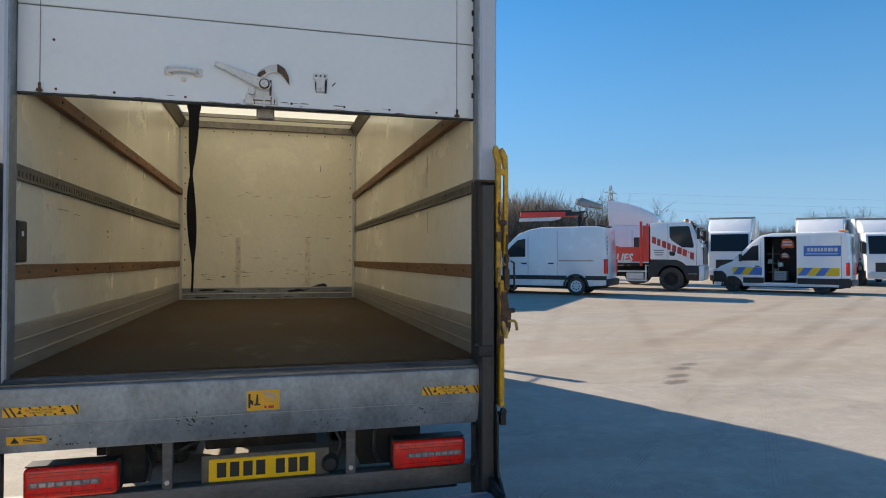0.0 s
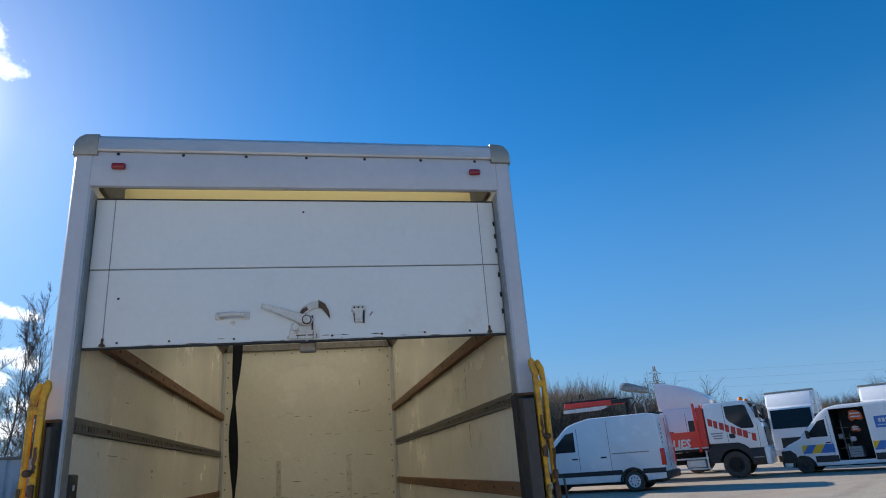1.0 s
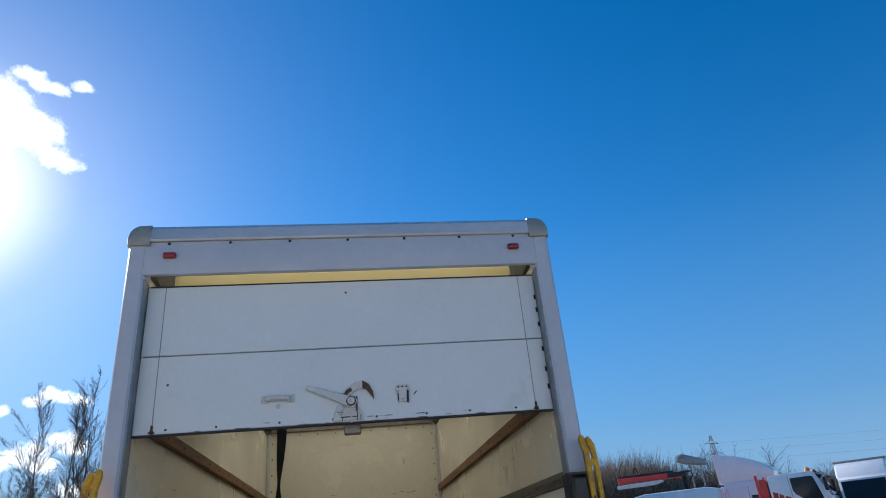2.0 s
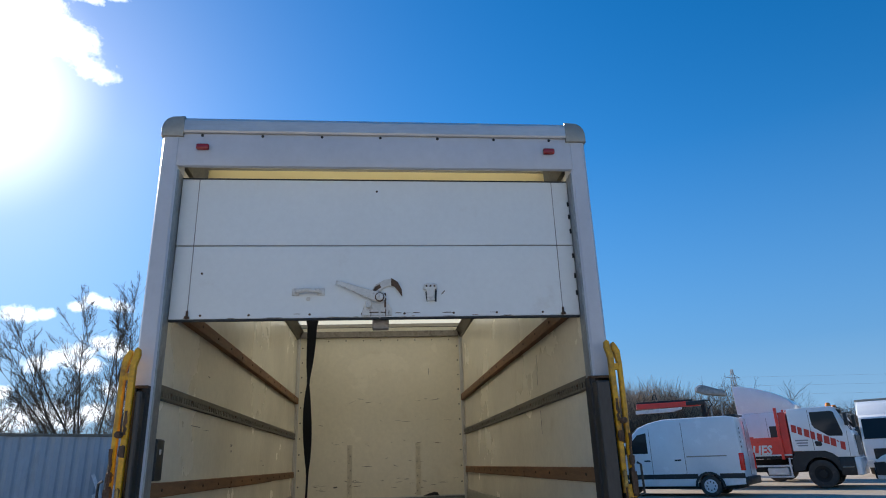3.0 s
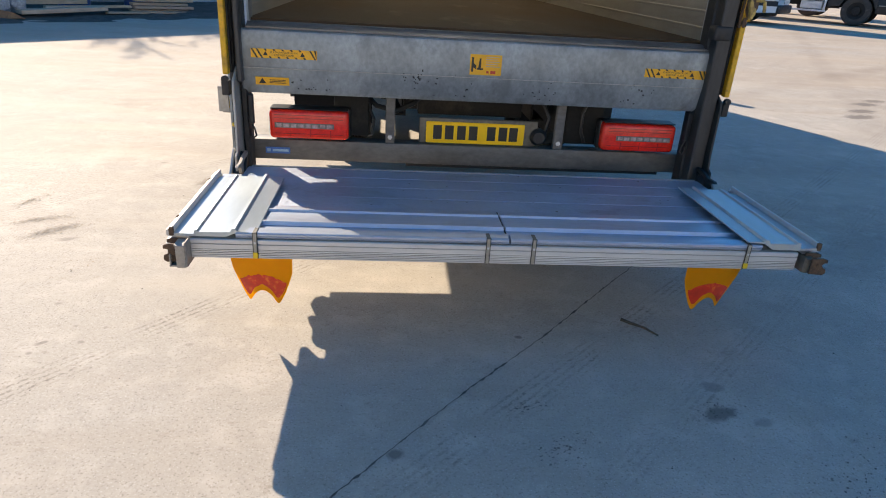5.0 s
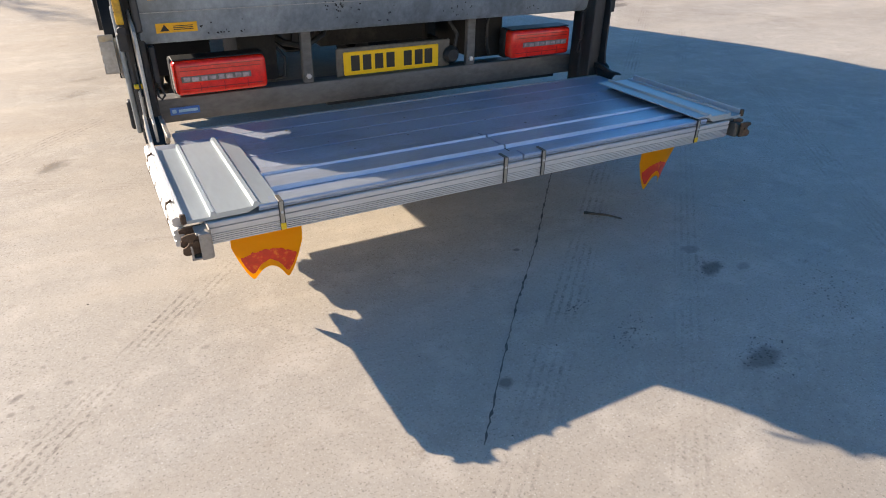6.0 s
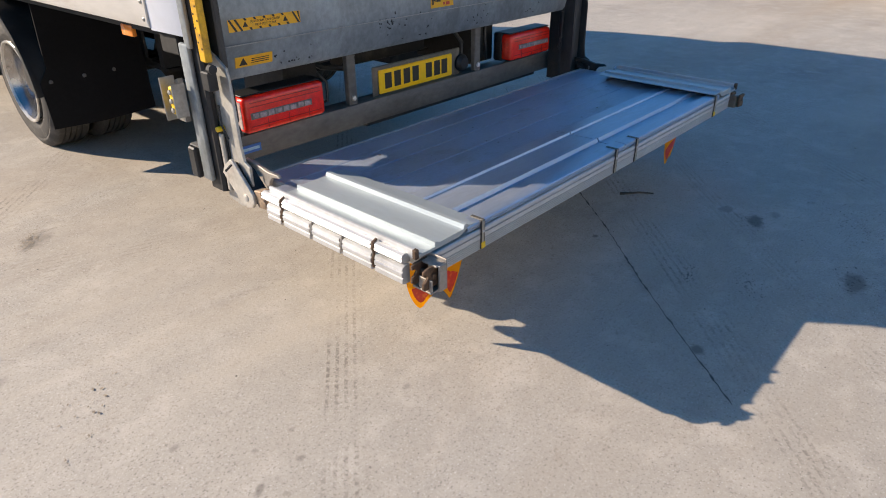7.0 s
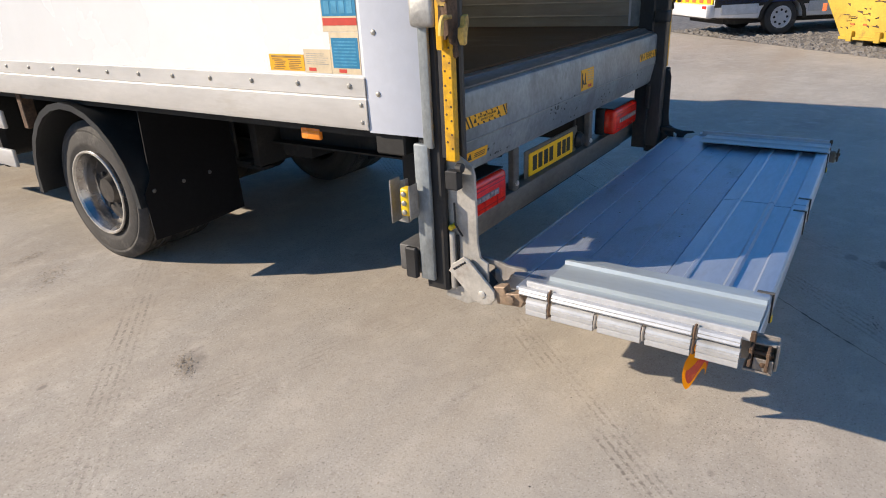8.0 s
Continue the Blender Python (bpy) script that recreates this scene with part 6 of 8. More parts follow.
for sx in (-1, 1):
    lorry_wheel(truck, 1.005 * sx, 5.72, sx)
    lorry_wheel(truck, 0.735 * sx, 5.72, sx)
    lorry_wheel(truck, 0.98 * sx, 10.1, sx, dish=-0.02)
    # mudguard: an arch with a flange, and the flap behind the wheel
    mg = B()
    arch = [(5.69 + 0.50 * math.cos(a), 0.41 + 0.50 * math.sin(a)) for a in [math.radians(d) for d in range(-4, 191, 13)]]
    outer = [(5.69 + 0.535 * math.cos(a), 0.41 + 0.535 * math.sin(a)) for a in [math.radians(d) for d in range(-4, 191, 13)]]
    extrude(mg, arch + outer[::-1], "x", *sorted((1.215 * sx, 1.19 * sx)))
    arch2 = [(5.69 + 0.522 * math.cos(a), 0.41 + 0.522 * math.sin(a)) for a in [math.radians(d) for d in range(-4, 191, 13)]]
    extrude(mg, arch2 + outer[::-1], "x", *sorted((1.20 * sx, 0.58 * sx)))
    mud = P("mudguard", mg, "black_plastic", label="black plastic rear mudguard")
    fl = B()
    extrude(fl, [(1.120 * sx, 0.955), (0.60 * sx, 0.955), (0.585 * sx, 0.25), (0.90 * sx, 0.235), (1.180 * sx, 0.245), (1.185 * sx, 0.50), (1.135 * sx, 0.58)], "y", 5.142, 5.150)
    P("mud_flap", fl, "rubber_black", mud, "black rubber mud flap")
    for x, z in ((1.13, 0.505), (0.95, 0.51), (0.78, 0.515)):
        P("flap_bolt", lathe(B(), [(0, 0.012), (0.005, 0.010), (0.007, 0.005)], (x * sx, 5.142, z), "y", 8, -1), "beam_dirty", mud)
    P("mudguard_bracket", box(B(), min(1.17 * sx, 1.10 * sx), max(1.17 * sx, 1.10 * sx), 6.24, 6.29, 0.75, 0.97, 0.004), "rusty", mud, "rusty mudguard bracket")
    P("inner_shield", box(B(), min(0.57 * sx, 0.555 * sx), max(0.57 * sx, 0.555 * sx), 5.15, 6.3, 0.55, 0.93), "chassis", mud)
    # side guard forward of the wheel
    for z in (0.50, 0.74):
        sg = P("side_guard", box(B(), min(1.215 * sx, 1.19 * sx), max(1.215 * sx, 1.19 * sx), 6.45, 8.6, z, z + 0.11, 0.008, 2), "alu_long", label="aluminium side guard rail")
    for y in (6.62, 8.4):
        P("guard_post", box(B(), min(1.19 * sx, 1.15 * sx), max(1.19 * sx, 1.15 * sx), y, y + 0.05, 0.48, 0.97), "chassis", sg)
    P("side_marker", box(B(), min(1.165 * sx, 1.145 * sx), max(1.165 * sx, 1.145 * sx), 3.86, 3.96, 0.895, 0.940, 0.006, 2), "amber", label="amber side marker reflector")
    P("fuel_tank", box(B(), min(1.14 * sx, 0.5 * sx), max(1.14 * sx, 0.5 * sx), 7.2, 8.3, 0.42, 0.92, 0.05, 3), "chassis")

# transfers on the left wall beside the rear pillar
xw = -1.222


def transfer(name, y0, y1, z0, z1, mat, label="", lift=0.001, parent=None):
    return P(name, box(B(), xw - lift - 0.0005, xw + 0.0005, y0, y1, z0, z1), mat, parent, label, 0)


t1 = transfer("caution_transfer", 3.832, 4.012, 1.166, 1.224, "sticker", "yellow caution transfer with small print")
rp = random.Random(12)
transfer("small_print", 3.846, 4.000, 1.212, 1.219, "brown_print", "", 0.0018, t1)
for i in range(6):
    for ya, yb in ((3.846, 3.918), (3.926, 3.998)):
        transfer("small_print", ya + rp.uniform(0, 0.02), yb - rp.uniform(0, 0.015), 1.171 + i * 0.0066, 1.1745 + i * 0.0066, "brown_print", "", 0.0018, t1)
t2 = transfer("paper_transfer", 3.70, 3.829, 1.162, 1.243, "paper", "faded cream paper transfer")
for i in range(6):
    transfer("small_print", 3.712 + rp.uniform(0, 0.02), 3.818, 1.192 + i * 0.007, 1.1938 + i * 0.007, "seam", "", 0.0018, t2)
transfer("emblem", 3.775, 3.81, 1.168, 1.180, "red_ink", "", 0.0018, t2)
t3 = transfer("blue_transfer", 3.565, 3.698, 1.162, 1.300, "paper", "cream transfer with teal panel")
transfer("teal_panel", 3.570, 3.690, 1.182, 1.282, "teal_lab", "", 0.0018, t3)
transfer("emblem", 3.63, 3.665, 1.166, 1.178, "red_ink", "", 0.0018, t3)
for i in range(8):
    transfer("small_print", 3.58, 3.68, 1.190 + i * 0.011, 1.1945 + i * 0.011, "teal_print", "", 0.0025, t3)
t4 = transfer("safety_transfer", 3.565, 3.722, 1.302, 1.50, "paper", "large transfer with red band and blue pictures")
transfer("red_band", 3.566, 3.718, 1.322, 1.346, "red_ink", "", 0.0018, t4)
transfer("teal_panel", 3.566, 3.718, 1.352, 1.495, "teal_lab", "", 0.0018, t4)
for i in range(4):
    transfer("picture", 3.580 + i * 0.034, 3.604 + i * 0.034, 1.36, 1.40, "teal_print", "", 0.0025, t4)
    transfer("picture", 3.582 + i * 0.034, 3.598 + i * 0.034, 1.430, 1.470, "lite_blue", "", 0.0025, t4)

# cab and roof fairing ahead of the load box
cab = P("cab", extrude(B(), [(9.12, 0.75), (9.12, 2.80), (9.4, 2.92), (10.3, 2.90), (10.68, 2.77), (11.10, 2.14), (11.28, 1.5), (11.32, 0.45), (10.70, 0.45), (10.55, 0.75)], "x", -1.08, 1.08, 0.04, 2), "white_van", label="white day cab")
P("roof_fairing", extrude(B(), [(9.15, 2.80), (9.15, 3.50), (9.6, 3.46), (10.0, 3.30), (10.45, 2.80)], "x", -1.16, 1.16, 0.05, 2), "white_van", cab)
P("windscreen", extrude(B(), [(10.73, 2.70), (10.745, 2.71), (11.115, 2.13), (11.10, 2.12)], "x", -0.98, 0.98), "glass", cab)
for sx in (-1, 1):
    mr = B()
    box(mr, min(1.27 * sx, 1.43 * sx), max(1.27 * sx, 1.43 * sx), 11.46, 11.53, 1.70, 2.44, 0.03, 2)
    tube(mr, [(1.05 * sx, 11.05, 2.06), (1.30 * sx, 11.40, 2.10), (1.35 * sx, 11.47, 2.10)], 0.018, 6)
    P("mirror", mr, "black_plastic", cab)
    P("side_window", box(B(), min(1.082 * sx, 1.086 * sx), max(1.082 * sx, 1.086 * sx), 9.9, 10.8, 1.75, 2.45), "glass", cab)

# a strap hanging in the load box
strap = B()
pts = []
for i in range(33):
    v = i / 32
    if v < 0.17:
        w = 0.060 + 0.006 * math.sin(v * 90)
    elif v < 0.46:
        w = 0.010 + 0.040 * math.cos(math.pi / 2 * (v / 0.46) ** 2.2)
    elif v < 0.86:
        w = 0.010 + 0.034 * math.sin(math.pi * (v - 0.46) / 0.40) ** 0.8
    else:
        w = 0.011
    pts.append((Vector((-0.73 + 0.012 * math.sin(v * 9), 6.70 + 0.01 * math.sin(v * 5), 3.50 - v * 2.16)), w, 0))
prev = None
for p, w, a in pts:
    d = Vector((1, 0.15, 0)).normalized() * w
    row = [strap.verts.new(p - d), strap.verts.new(p + d)]
    if prev:
        strap.faces.new((prev[0], prev[1], row[1], row[0]))
    prev = row
bmesh.ops.solidify(strap, geom=strap.faces[:], thickness=0.003)
slab("cargo_strap", "black twisted webbing strap hanging inside the load box", "strap", strap, M["fabric"])


# ---- far vehicles: each is drawn facing +x, its left side towards +y ----
def VP(name, bm, mat, parent, label="", smooth=35):
    return part(name, bm, M[mat], parent, label, smooth)


def road_wheel(parent, x, y, side, r=0.34, width=0.22, cap="steel_rim", spokes=8):
    t = B()
    w = width / 2
    lathe(t, [(-w * 0.8, r * 0.6), (-w, r * 0.72), (-w, r * 0.9), (-w * 0.8, r), (w * 0.8, r), (w, r * 0.9), (w, r * 0.72), (w * 0.8, r * 0.6)], (x, y, r), "y", 28, caps=(False, False))
    ty = VP("tyre", t, "rubber", parent)
    rim = B()
    lathe(rim, [(-0.03, r * 0.64), (0.0, r * 0.64), (0.004, r * 0.55), (-0.02, r * 0.5), (-0.012, r * 0.2), (0.01, r * 0.18), (0.012, 0.01)], (x, y + side * w * 0.9, r), "y", 24, side, (False, True))
    VP("wheel_trim", rim, cap, ty)
    if spokes:
        h = B()
        for i in range(spokes):
            a = 2 * math.pi * i / spokes
            lathe(h, [(-0.004, r * 0.075), (0.003, r * 0.07)], (x + r * 0.4 * math.cos(a), y + side * (w * 0.9 - 0.012), r + r * 0.4 * math.sin(a)), "y", 8, side)
        VP("trim_hole", h, "black", ty)
    return ty


def arc(cx, r, z, d0=180, d1=0, step=-20):
    """Points of a wheel arch, from rear to front."""
    return [(cx + r * math.cos(math.radians(d)), z + r * math.sin(math.radians(d))) for d in range(d0, d1 + (1 if step > 0 else -1), step)]


def side_shape(v, name, pts, y, mat, side, label="", thick=0.006, parent=None):
    """A thin shape that stands proud of a vehicle's side at y."""
    a, b = sorted((y, y + side * thick))
    return VP(name, extrude(B(), pts, "y", a, b), mat, parent or v, label, 0)


def load_space(bm, y, x0, x1, z0, z1, depth):
    """Sinks a doorway and the load space behind it into the flat side of a van shell."""
    side = max((f for f in bm.faces if abs(f.calc_center_median().y - y) < 0.01), key=lambda f: f.calc_area())
    fs = [side]
    for co, no in (((x0, 0, 0), (1, 0, 0)), ((x1, 0, 0), (1, 0, 0)), ((0, 0, z0), (0, 0, 1)), ((0, 0, z1), (0, 0, 1))):
        geom = list({e for f in fs for e in f.edges} | {q for f in fs for q in f.verts}) + fs
        res = bmesh.ops.bisect_plane(bm, geom=geom, plane_co=co, plane_no=no)
        fs = [g for g in res["geom"] if isinstance(g, bmesh.types.BMFace)]
    hole = next(f for f in fs if x0 < f.calc_center_median().x < x1 and z0 < f.calc_center_median().z < z1)
    res = bmesh.ops.extrude_discrete_faces(bm, faces=[hole])
    end = res["faces"][0]
    for q in end.verts:
        q.co.y -= depth
    # second material is black: shade inside the doorway put into the colour
    end.material_index = 1
    for e in end.edges:
        for f in e.link_faces:
            f.material_index = 1


def panel_van(label, at, wb=4.3, length=6.9, roof=2.62, open_door=False, livery="plain", visible=1, tail=1.45, seam=None):
    """A long-wheelbase high-roof panel van; visible: the side (+1 left) that carries the detail."""
    v = thing("panel_van", label, "van", at=at)
    xr, xf = -length / 2, length / 2
    wr, wf = xr + tail, xr + tail + wb
    W = 0.99
    chequer = livery == "chequer"
    low = 0.26 if chequer else 0.33
    k = 0.88 if chequer else 1.0             # a shorter cab
    rear = [] if chequer else [(wr - 0.44, low)] + arc(wr, 0.44, low)[1:-1] + [(wr + 0.44, low)]
    prof = [(xr + 0.02, low + 0.05)] + rear + [(wf - 0.46, low)] + arc(wf, 0.46, low)[1:-1] + \
           [(wf + 0.46, low), (xf - 0.02, low + 0.02), (xf + 0.02, 0.75), (xf - 0.12, 1.06), (xf - 0.32, 1.20), (xf - k * 0.90, 1.40), (xf - k * 1.02, 1.47), (xf - k * 2.02, 2.38), (xf - k * 2.42, roof - 0.10), (xf - k * 2.95, roof), (xr + 0.35, roof), (xr + 0.08, roof - 0.06), (xr, 1.2)]
    s = visible
    y = W * s
    x0, x1, z0, z1 = xf - 3.60, xf - 2.27, 0.46, roof - 0.16
    shell = extrude(B(), prof, "y", -W, W, 0.055, 2)
    if open_door:
        load_space(shell, y, x0, x1, z0, z1, 1.45 * s)
    body = VP("body", shell, "white_van", v, "white panelled van body")
    body.data.materials.append(M["black"])
    if not chequer:
        side_shape(v, "rubbing_strip", [(xr + 0.01, 0.58), (wr - 0.36, 0.58), (wr - 0.36, 0.74), (xr + 0.01, 0.74)], y, "black_plastic", s, thick=0.012)
        side_shape(v, "rubbing_strip", [(wr + 0.36, 0.58), (wf - 0.36, 0.58), (wf - 0.36, 0.74), (wr + 0.36, 0.74)], y, "black_plastic", s, thick=0.012)
    for wx in (wr, wf):
        if wx == wf or not chequer:
            VP("wheel_arch", extrude(B(), arc(wx, 0.50, low - 0.02) + arc(wx, 0.43, low - 0.02, 0, 180, 20), "y", *sorted((y, y + 0.02 * s))), "black_plastic", v)
        # chequered van's wheel trims are coloured dark for the shade over them
        for q in (-1, 1):
            road_wheel(v, wx, q * (W - 0.13), q, cap="wheel_dark" if livery == "chequer" else "hub_silver")
    VP("front_bumper", box(B(), xf - 0.25, xf + 0.07, -W + 0.03, W - 0.03, 0.30, 0.74, 0.06, 3), "black_plastic", v)
    VP("rear_bumper", box(B(), xr - 0.10, xr + 0.12, -W + 0.03, W - 0.03, 0.36, 0.62, 0.04, 2), "black_plastic", v)
    VP("underbody", box(B(), xr + 0.3, xf - 0.3, -0.8, 0.8, 0.24, 0.45), "chassis", v)
    side_shape(v, "side_window", [(xf - k * 2.30, 1.46), (xf - k * 1.36, 1.46), (xf - k * 1.44, 1.62), (xf - k * 1.98, 2.12), (xf - k * 2.30, 2.18)], y, "glass", s)
    VP("windscreen", extrude(B(), [(xf - k * 1.08, 1.535), (xf - k * 1.96, 2.335), (xf - k * 1.945, 2.352), (xf - k * 1.065, 1.552)], "y", -0.86, 0.86), "glass", v)
    side_shape(v, "door_seam", [(xf - k * 2.42, 0.62), (xf - k * 2.405, 0.62), (xf - k * 2.405, 2.3), (xf - k * 2.42, 2.3)], y, "rail_dark", s, thick=0.002)
    mir = B()
    box(mir, xf - k * 1.50, xf - k * 1.37, min(y, y + 0.22 * s), max(y, y + 0.22 * s), 1.42, 1.76, 0.04, 2)
    VP("mirror", mir, "black_plastic", v)
    VP("headlamp", box(B(), xf - 0.42, xf - 0.04, min(y * 0.72, y * 0.99), max(y * 0.72, y * 0.99), 0.80, 1.0, 0.04, 2), "lens_clear", v)
    VP("door_handle", box(B(), xf - k * 2.36, xf - k * 2.14, min(y, y + 0.03 * s), max(y, y + 0.03 * s), 1.18, 1.23, 0.008), "black_plastic", v)
    for q in (-1, 1):
        VP("tail_light", box(B(), xr - 0.025, xr + 0.12, min(q * (W - 0.14), q * (W + 0.012)), max(q * (W - 0.14), q * (W + 0.012)), 0.82, 1.38, 0.02, 2), "lens", v, "tall red tail light")
    VP("rear_seam", box(B(), xr - 0.004, xr + 0.01, -0.004, 0.004, 0.65, roof - 0.2), "rail_dark", v)
    mid = (wr + wf) / 2 + 0.25 if seam is None else wr + seam
    if not open_door:
        side_shape(v, "door_seam", [(mid - 0.05, 0.76), (mid - 0.035, 0.76), (mid - 0.035, roof - 0.15), (mid - 0.05, roof - 0.15)], y, "rail_dark", s, thick=0.002)
        side_shape(v, "door_rail", [(max(xr + 0.5, mid - 1.45), 1.29), (mid - 0.1, 1.29), (mid - 0.1, 1.33), (max(xr + 0.5, mid - 1.45), 1.33)], y, "alu_dull", s, thick=0.008)
        VP("door_handle", box(B(), mid + 0.10, mid + 0.32, min(y, y + 0.03 * s), max(y, y + 0.03 * s), 1.18, 1.23, 0.008), "black_plastic", v)
        for z in (1.55, 1.7, 1.85, 2.0, 2.15):
            VP("roof_vent", box(B(), xr - 0.012, xr + 0.005, W * s * 0.9 - 0.03, W * s * 0.9 + 0.03, z, z + 0.07, 0.008), "black_plastic", v)
        VP("roof_rack_end", box(B(), xr + 0.1, xr + 0.5, -0.6, 0.6, roof, roof + 0.05, 0.01), "black_plastic", v)
    else:
        # racking and gear inside the load space, whose shade is painted black
        def gear(name, xa, xb, depth, thick, za, zb, mat, label="", bevel=0.006):
            VP(name, box(B(), xa, xb, *sorted((y - depth * s, y - (depth + thick) * s)), za, zb, bevel), mat, v, label)

        gear("shelf_upright", x1 - 0.34, x1 - 0.30, 0.15, 0.04, z0, 2.1, "rail_dark")
        gear("shelf_upright", x0 + 0.80, x0 + 0.84, 0.30, 0.04, z0, 1.5, "rail_dark")
        gear("rack_shelf", x0 + 0.78, x1 - 0.08, 0.20, 0.4, 1.30, 1.33, "rail_dark")
        gear("rack_shelf", x0 + 0.78, x1 - 0.08, 0.20, 0.4, 0.92, 0.95, "rail_dark")
        gear("rack_shelf", x0 + 0.78, x1 - 0.08, 0.20, 0.4, 1.75, 1.78, "rail_dark")
        gear("stowed_box", x1 - 0.28, x1 - 0.10, 0.22, 0.25, 1.34, 1.52, "steel_far")
        gear("stowed_box", x0 + 0.88, x0 + 1.00, 0.22, 0.25, 0.96, 1.10, "rail_dark")
        gear("white_bag", x0 + 0.62, x0 + 0.84, 0.25, 0.2, 1.18, 1.38, "bag", "white plastic bag", 0.05)
        gear("drawer_unit", x0 + 0.44, x0 + 0.94, 0.12, 0.5, 0.56, 0.98, "steel_far", "grey steel drawer unit")
        for z in (0.66, 0.76, 0.86):
            gear("drawer_line", x0 + 0.48, x0 + 0.90, 0.113, 0.006, z, z + 0.014, "black", "", 0)
        # orange work jackets with pale bands
        for xa, xb, za, zb in ((x0 + 0.12, x0 + 0.66, 2.02, 2.46), (x0 + 0.30, x0 + 0.68, 1.56, 1.84)):
            jk = extrude(B(), [(xa, za + 0.06), (xa + 0.12, za), (xa + 0.3, za + 0.05), (xb - 0.08, za - 0.02), (xb, za + 0.1), (xb - 0.05, zb - 0.06), (xb - 0.2, zb), (xa + 0.2, zb - 0.02), (xa + 0.04, zb - 0.14)], "y", *sorted((y - 0.10 * s, y - 0.26 * s)), 0.03, 2)
            j = VP("work_jacket", jk, "orange", v, "orange work jacket hung up")
            for k in (0.3, 0.6):
                z = za + (zb - za) * k
                VP("jacket_band", box(B(), xa + 0.08, xb - 0.08, *sorted((y - 0.09 * s, y - 0.105 * s)), z, z + 0.05, 0.004), "bag", j)
        side_shape(v, "slid_door_seam", [(xr + 0.28, z0), (xr + 0.295, z0), (xr + 0.295, z1), (xr + 0.28, z1)], y, "rail_dark", s)
        VP("beacon", box(B(), xr + 0.18, xr + 0.50, -0.3, 0.3, roof, roof + 0.09, 0.02), "amber", v, "amber roof beacon")
    if livery == "chequer":
        side_shape(v, "dark_sill", [(x1 + 0.02, 0.42), (wf - 0.5, 0.42), (wf - 0.5, 0.68), (x1 + 0.02, 0.68)], y, "black_plastic", s, thick=0.014)
        side_shape(v, "dark_sill", [(xr + 0.35, 0.42), (x0 - 0.02, 0.42), (x0 - 0.02, 0.68), (xr + 0.35, 0.68)], y, "black_plastic", s, thick=0.014)
        side_shape(v, "bumper_end", [(xr - 0.05, 0.30), (xr + 0.38, 0.30), (xr + 0.36, 0.70), (xr - 0.05, 0.70)], y, "black_plastic", s, thick=0.012)
        side_shape(v, "nose_trim", [(xf - 0.62, 0.43), (xf - 0.03, 0.45), (xf + 0.0, 0.95), (xf - 0.40, 0.98), (xf - 0.60, 0.80)], y, "black_plastic", s, thick=0.010)
        count = 0
        span = [(xr + 0.35, x0 - 0.03), (x1 + 0.10, xf - 0.90)]
        for a, b in span:
            x = a
            while x < b - 0.1:
                w = min(0.34, b - x)
                side_shape(v, "livery_block", [(x, 1.15), (x + w, 1.15), (min(x + w + 0.25, b), 0.80), (x + 0.25 if x > a else x, 0.80)], y, "blue_lab" if count % 2 else "yellow_clean", s, thick=0.009)
                x, count = x + 0.34, count + 1
        sg = side_shape(v, "name_board", [(xr + 0.30, 1.66), (x0 - 0.28, 1.66), (x0 - 0.28, 2.12), (xr + 0.30, 2.12)], y, "blue_lab", s, "blue sign panel with pale bars", thick=0.010)
        x = xr + 0.42
        for w in (0.16, 0.10, 0.14, 0.14, 0.12, 0.12, 0.14, 0.14, 0.12, 0.12):
            if x + w < x0 - 0.34:
                side_shape(v, "sign_bar", [(x, 1.87), (x + w * 0.75, 1.87), (x + w * 0.75, 2.03), (x, 2.03)], y, "bag", s, thick=0.014, parent=sg)
            x += w
        side_shape(v, "sign_bar", [(xr + 0.42, 1.74), (x0 - 0.36, 1.74), (x0 - 0.36, 1.79), (xr + 0.42, 1.79)], y, "lite_blue", s, thick=0.014, parent=sg)
    return v


def heading(x, y, fx, fy):
    return Matrix.Translation((x, y, gz(x, y))) @ Matrix.Rotation(math.atan2(fy, fx), 4, "Z")


def placed(near, forward, local, size=1.0):
    """Pose that puts the vehicle's local (x, y) point at a place on the plan."""
    f = Vector(forward).normalized()
    a = math.atan2(f.y, f.x)
    q = Matrix.Rotation(a, 2) @ (Vector(local) * size)
    x, y = near[0] - q.x, near[1] - q.y
    return heading(x, y, f.x, f.y) @ Matrix.Diagonal((size, size, size, 1))


# white van: rear wheel on its left side at a known spot
panel_van("plain white high-roof panel van with black trim, parked on the yard", placed((11.32, 22.40), (-0.755, 0.655), (-2.745 + 1.17, 0.99), 1.01), wb=3.3, length=5.49, visible=1, tail=1.17, seam=0.77)
panel_van("white service van with open side door and blue and yellow blocks", placed((21.07, 19.28), (-0.566, 0.824), (-2.8, 0.99), 0.884), wb=3.70, length=5.6, tail=1.05, roof=2.72, open_door=True, livery="chequer", visible=1)


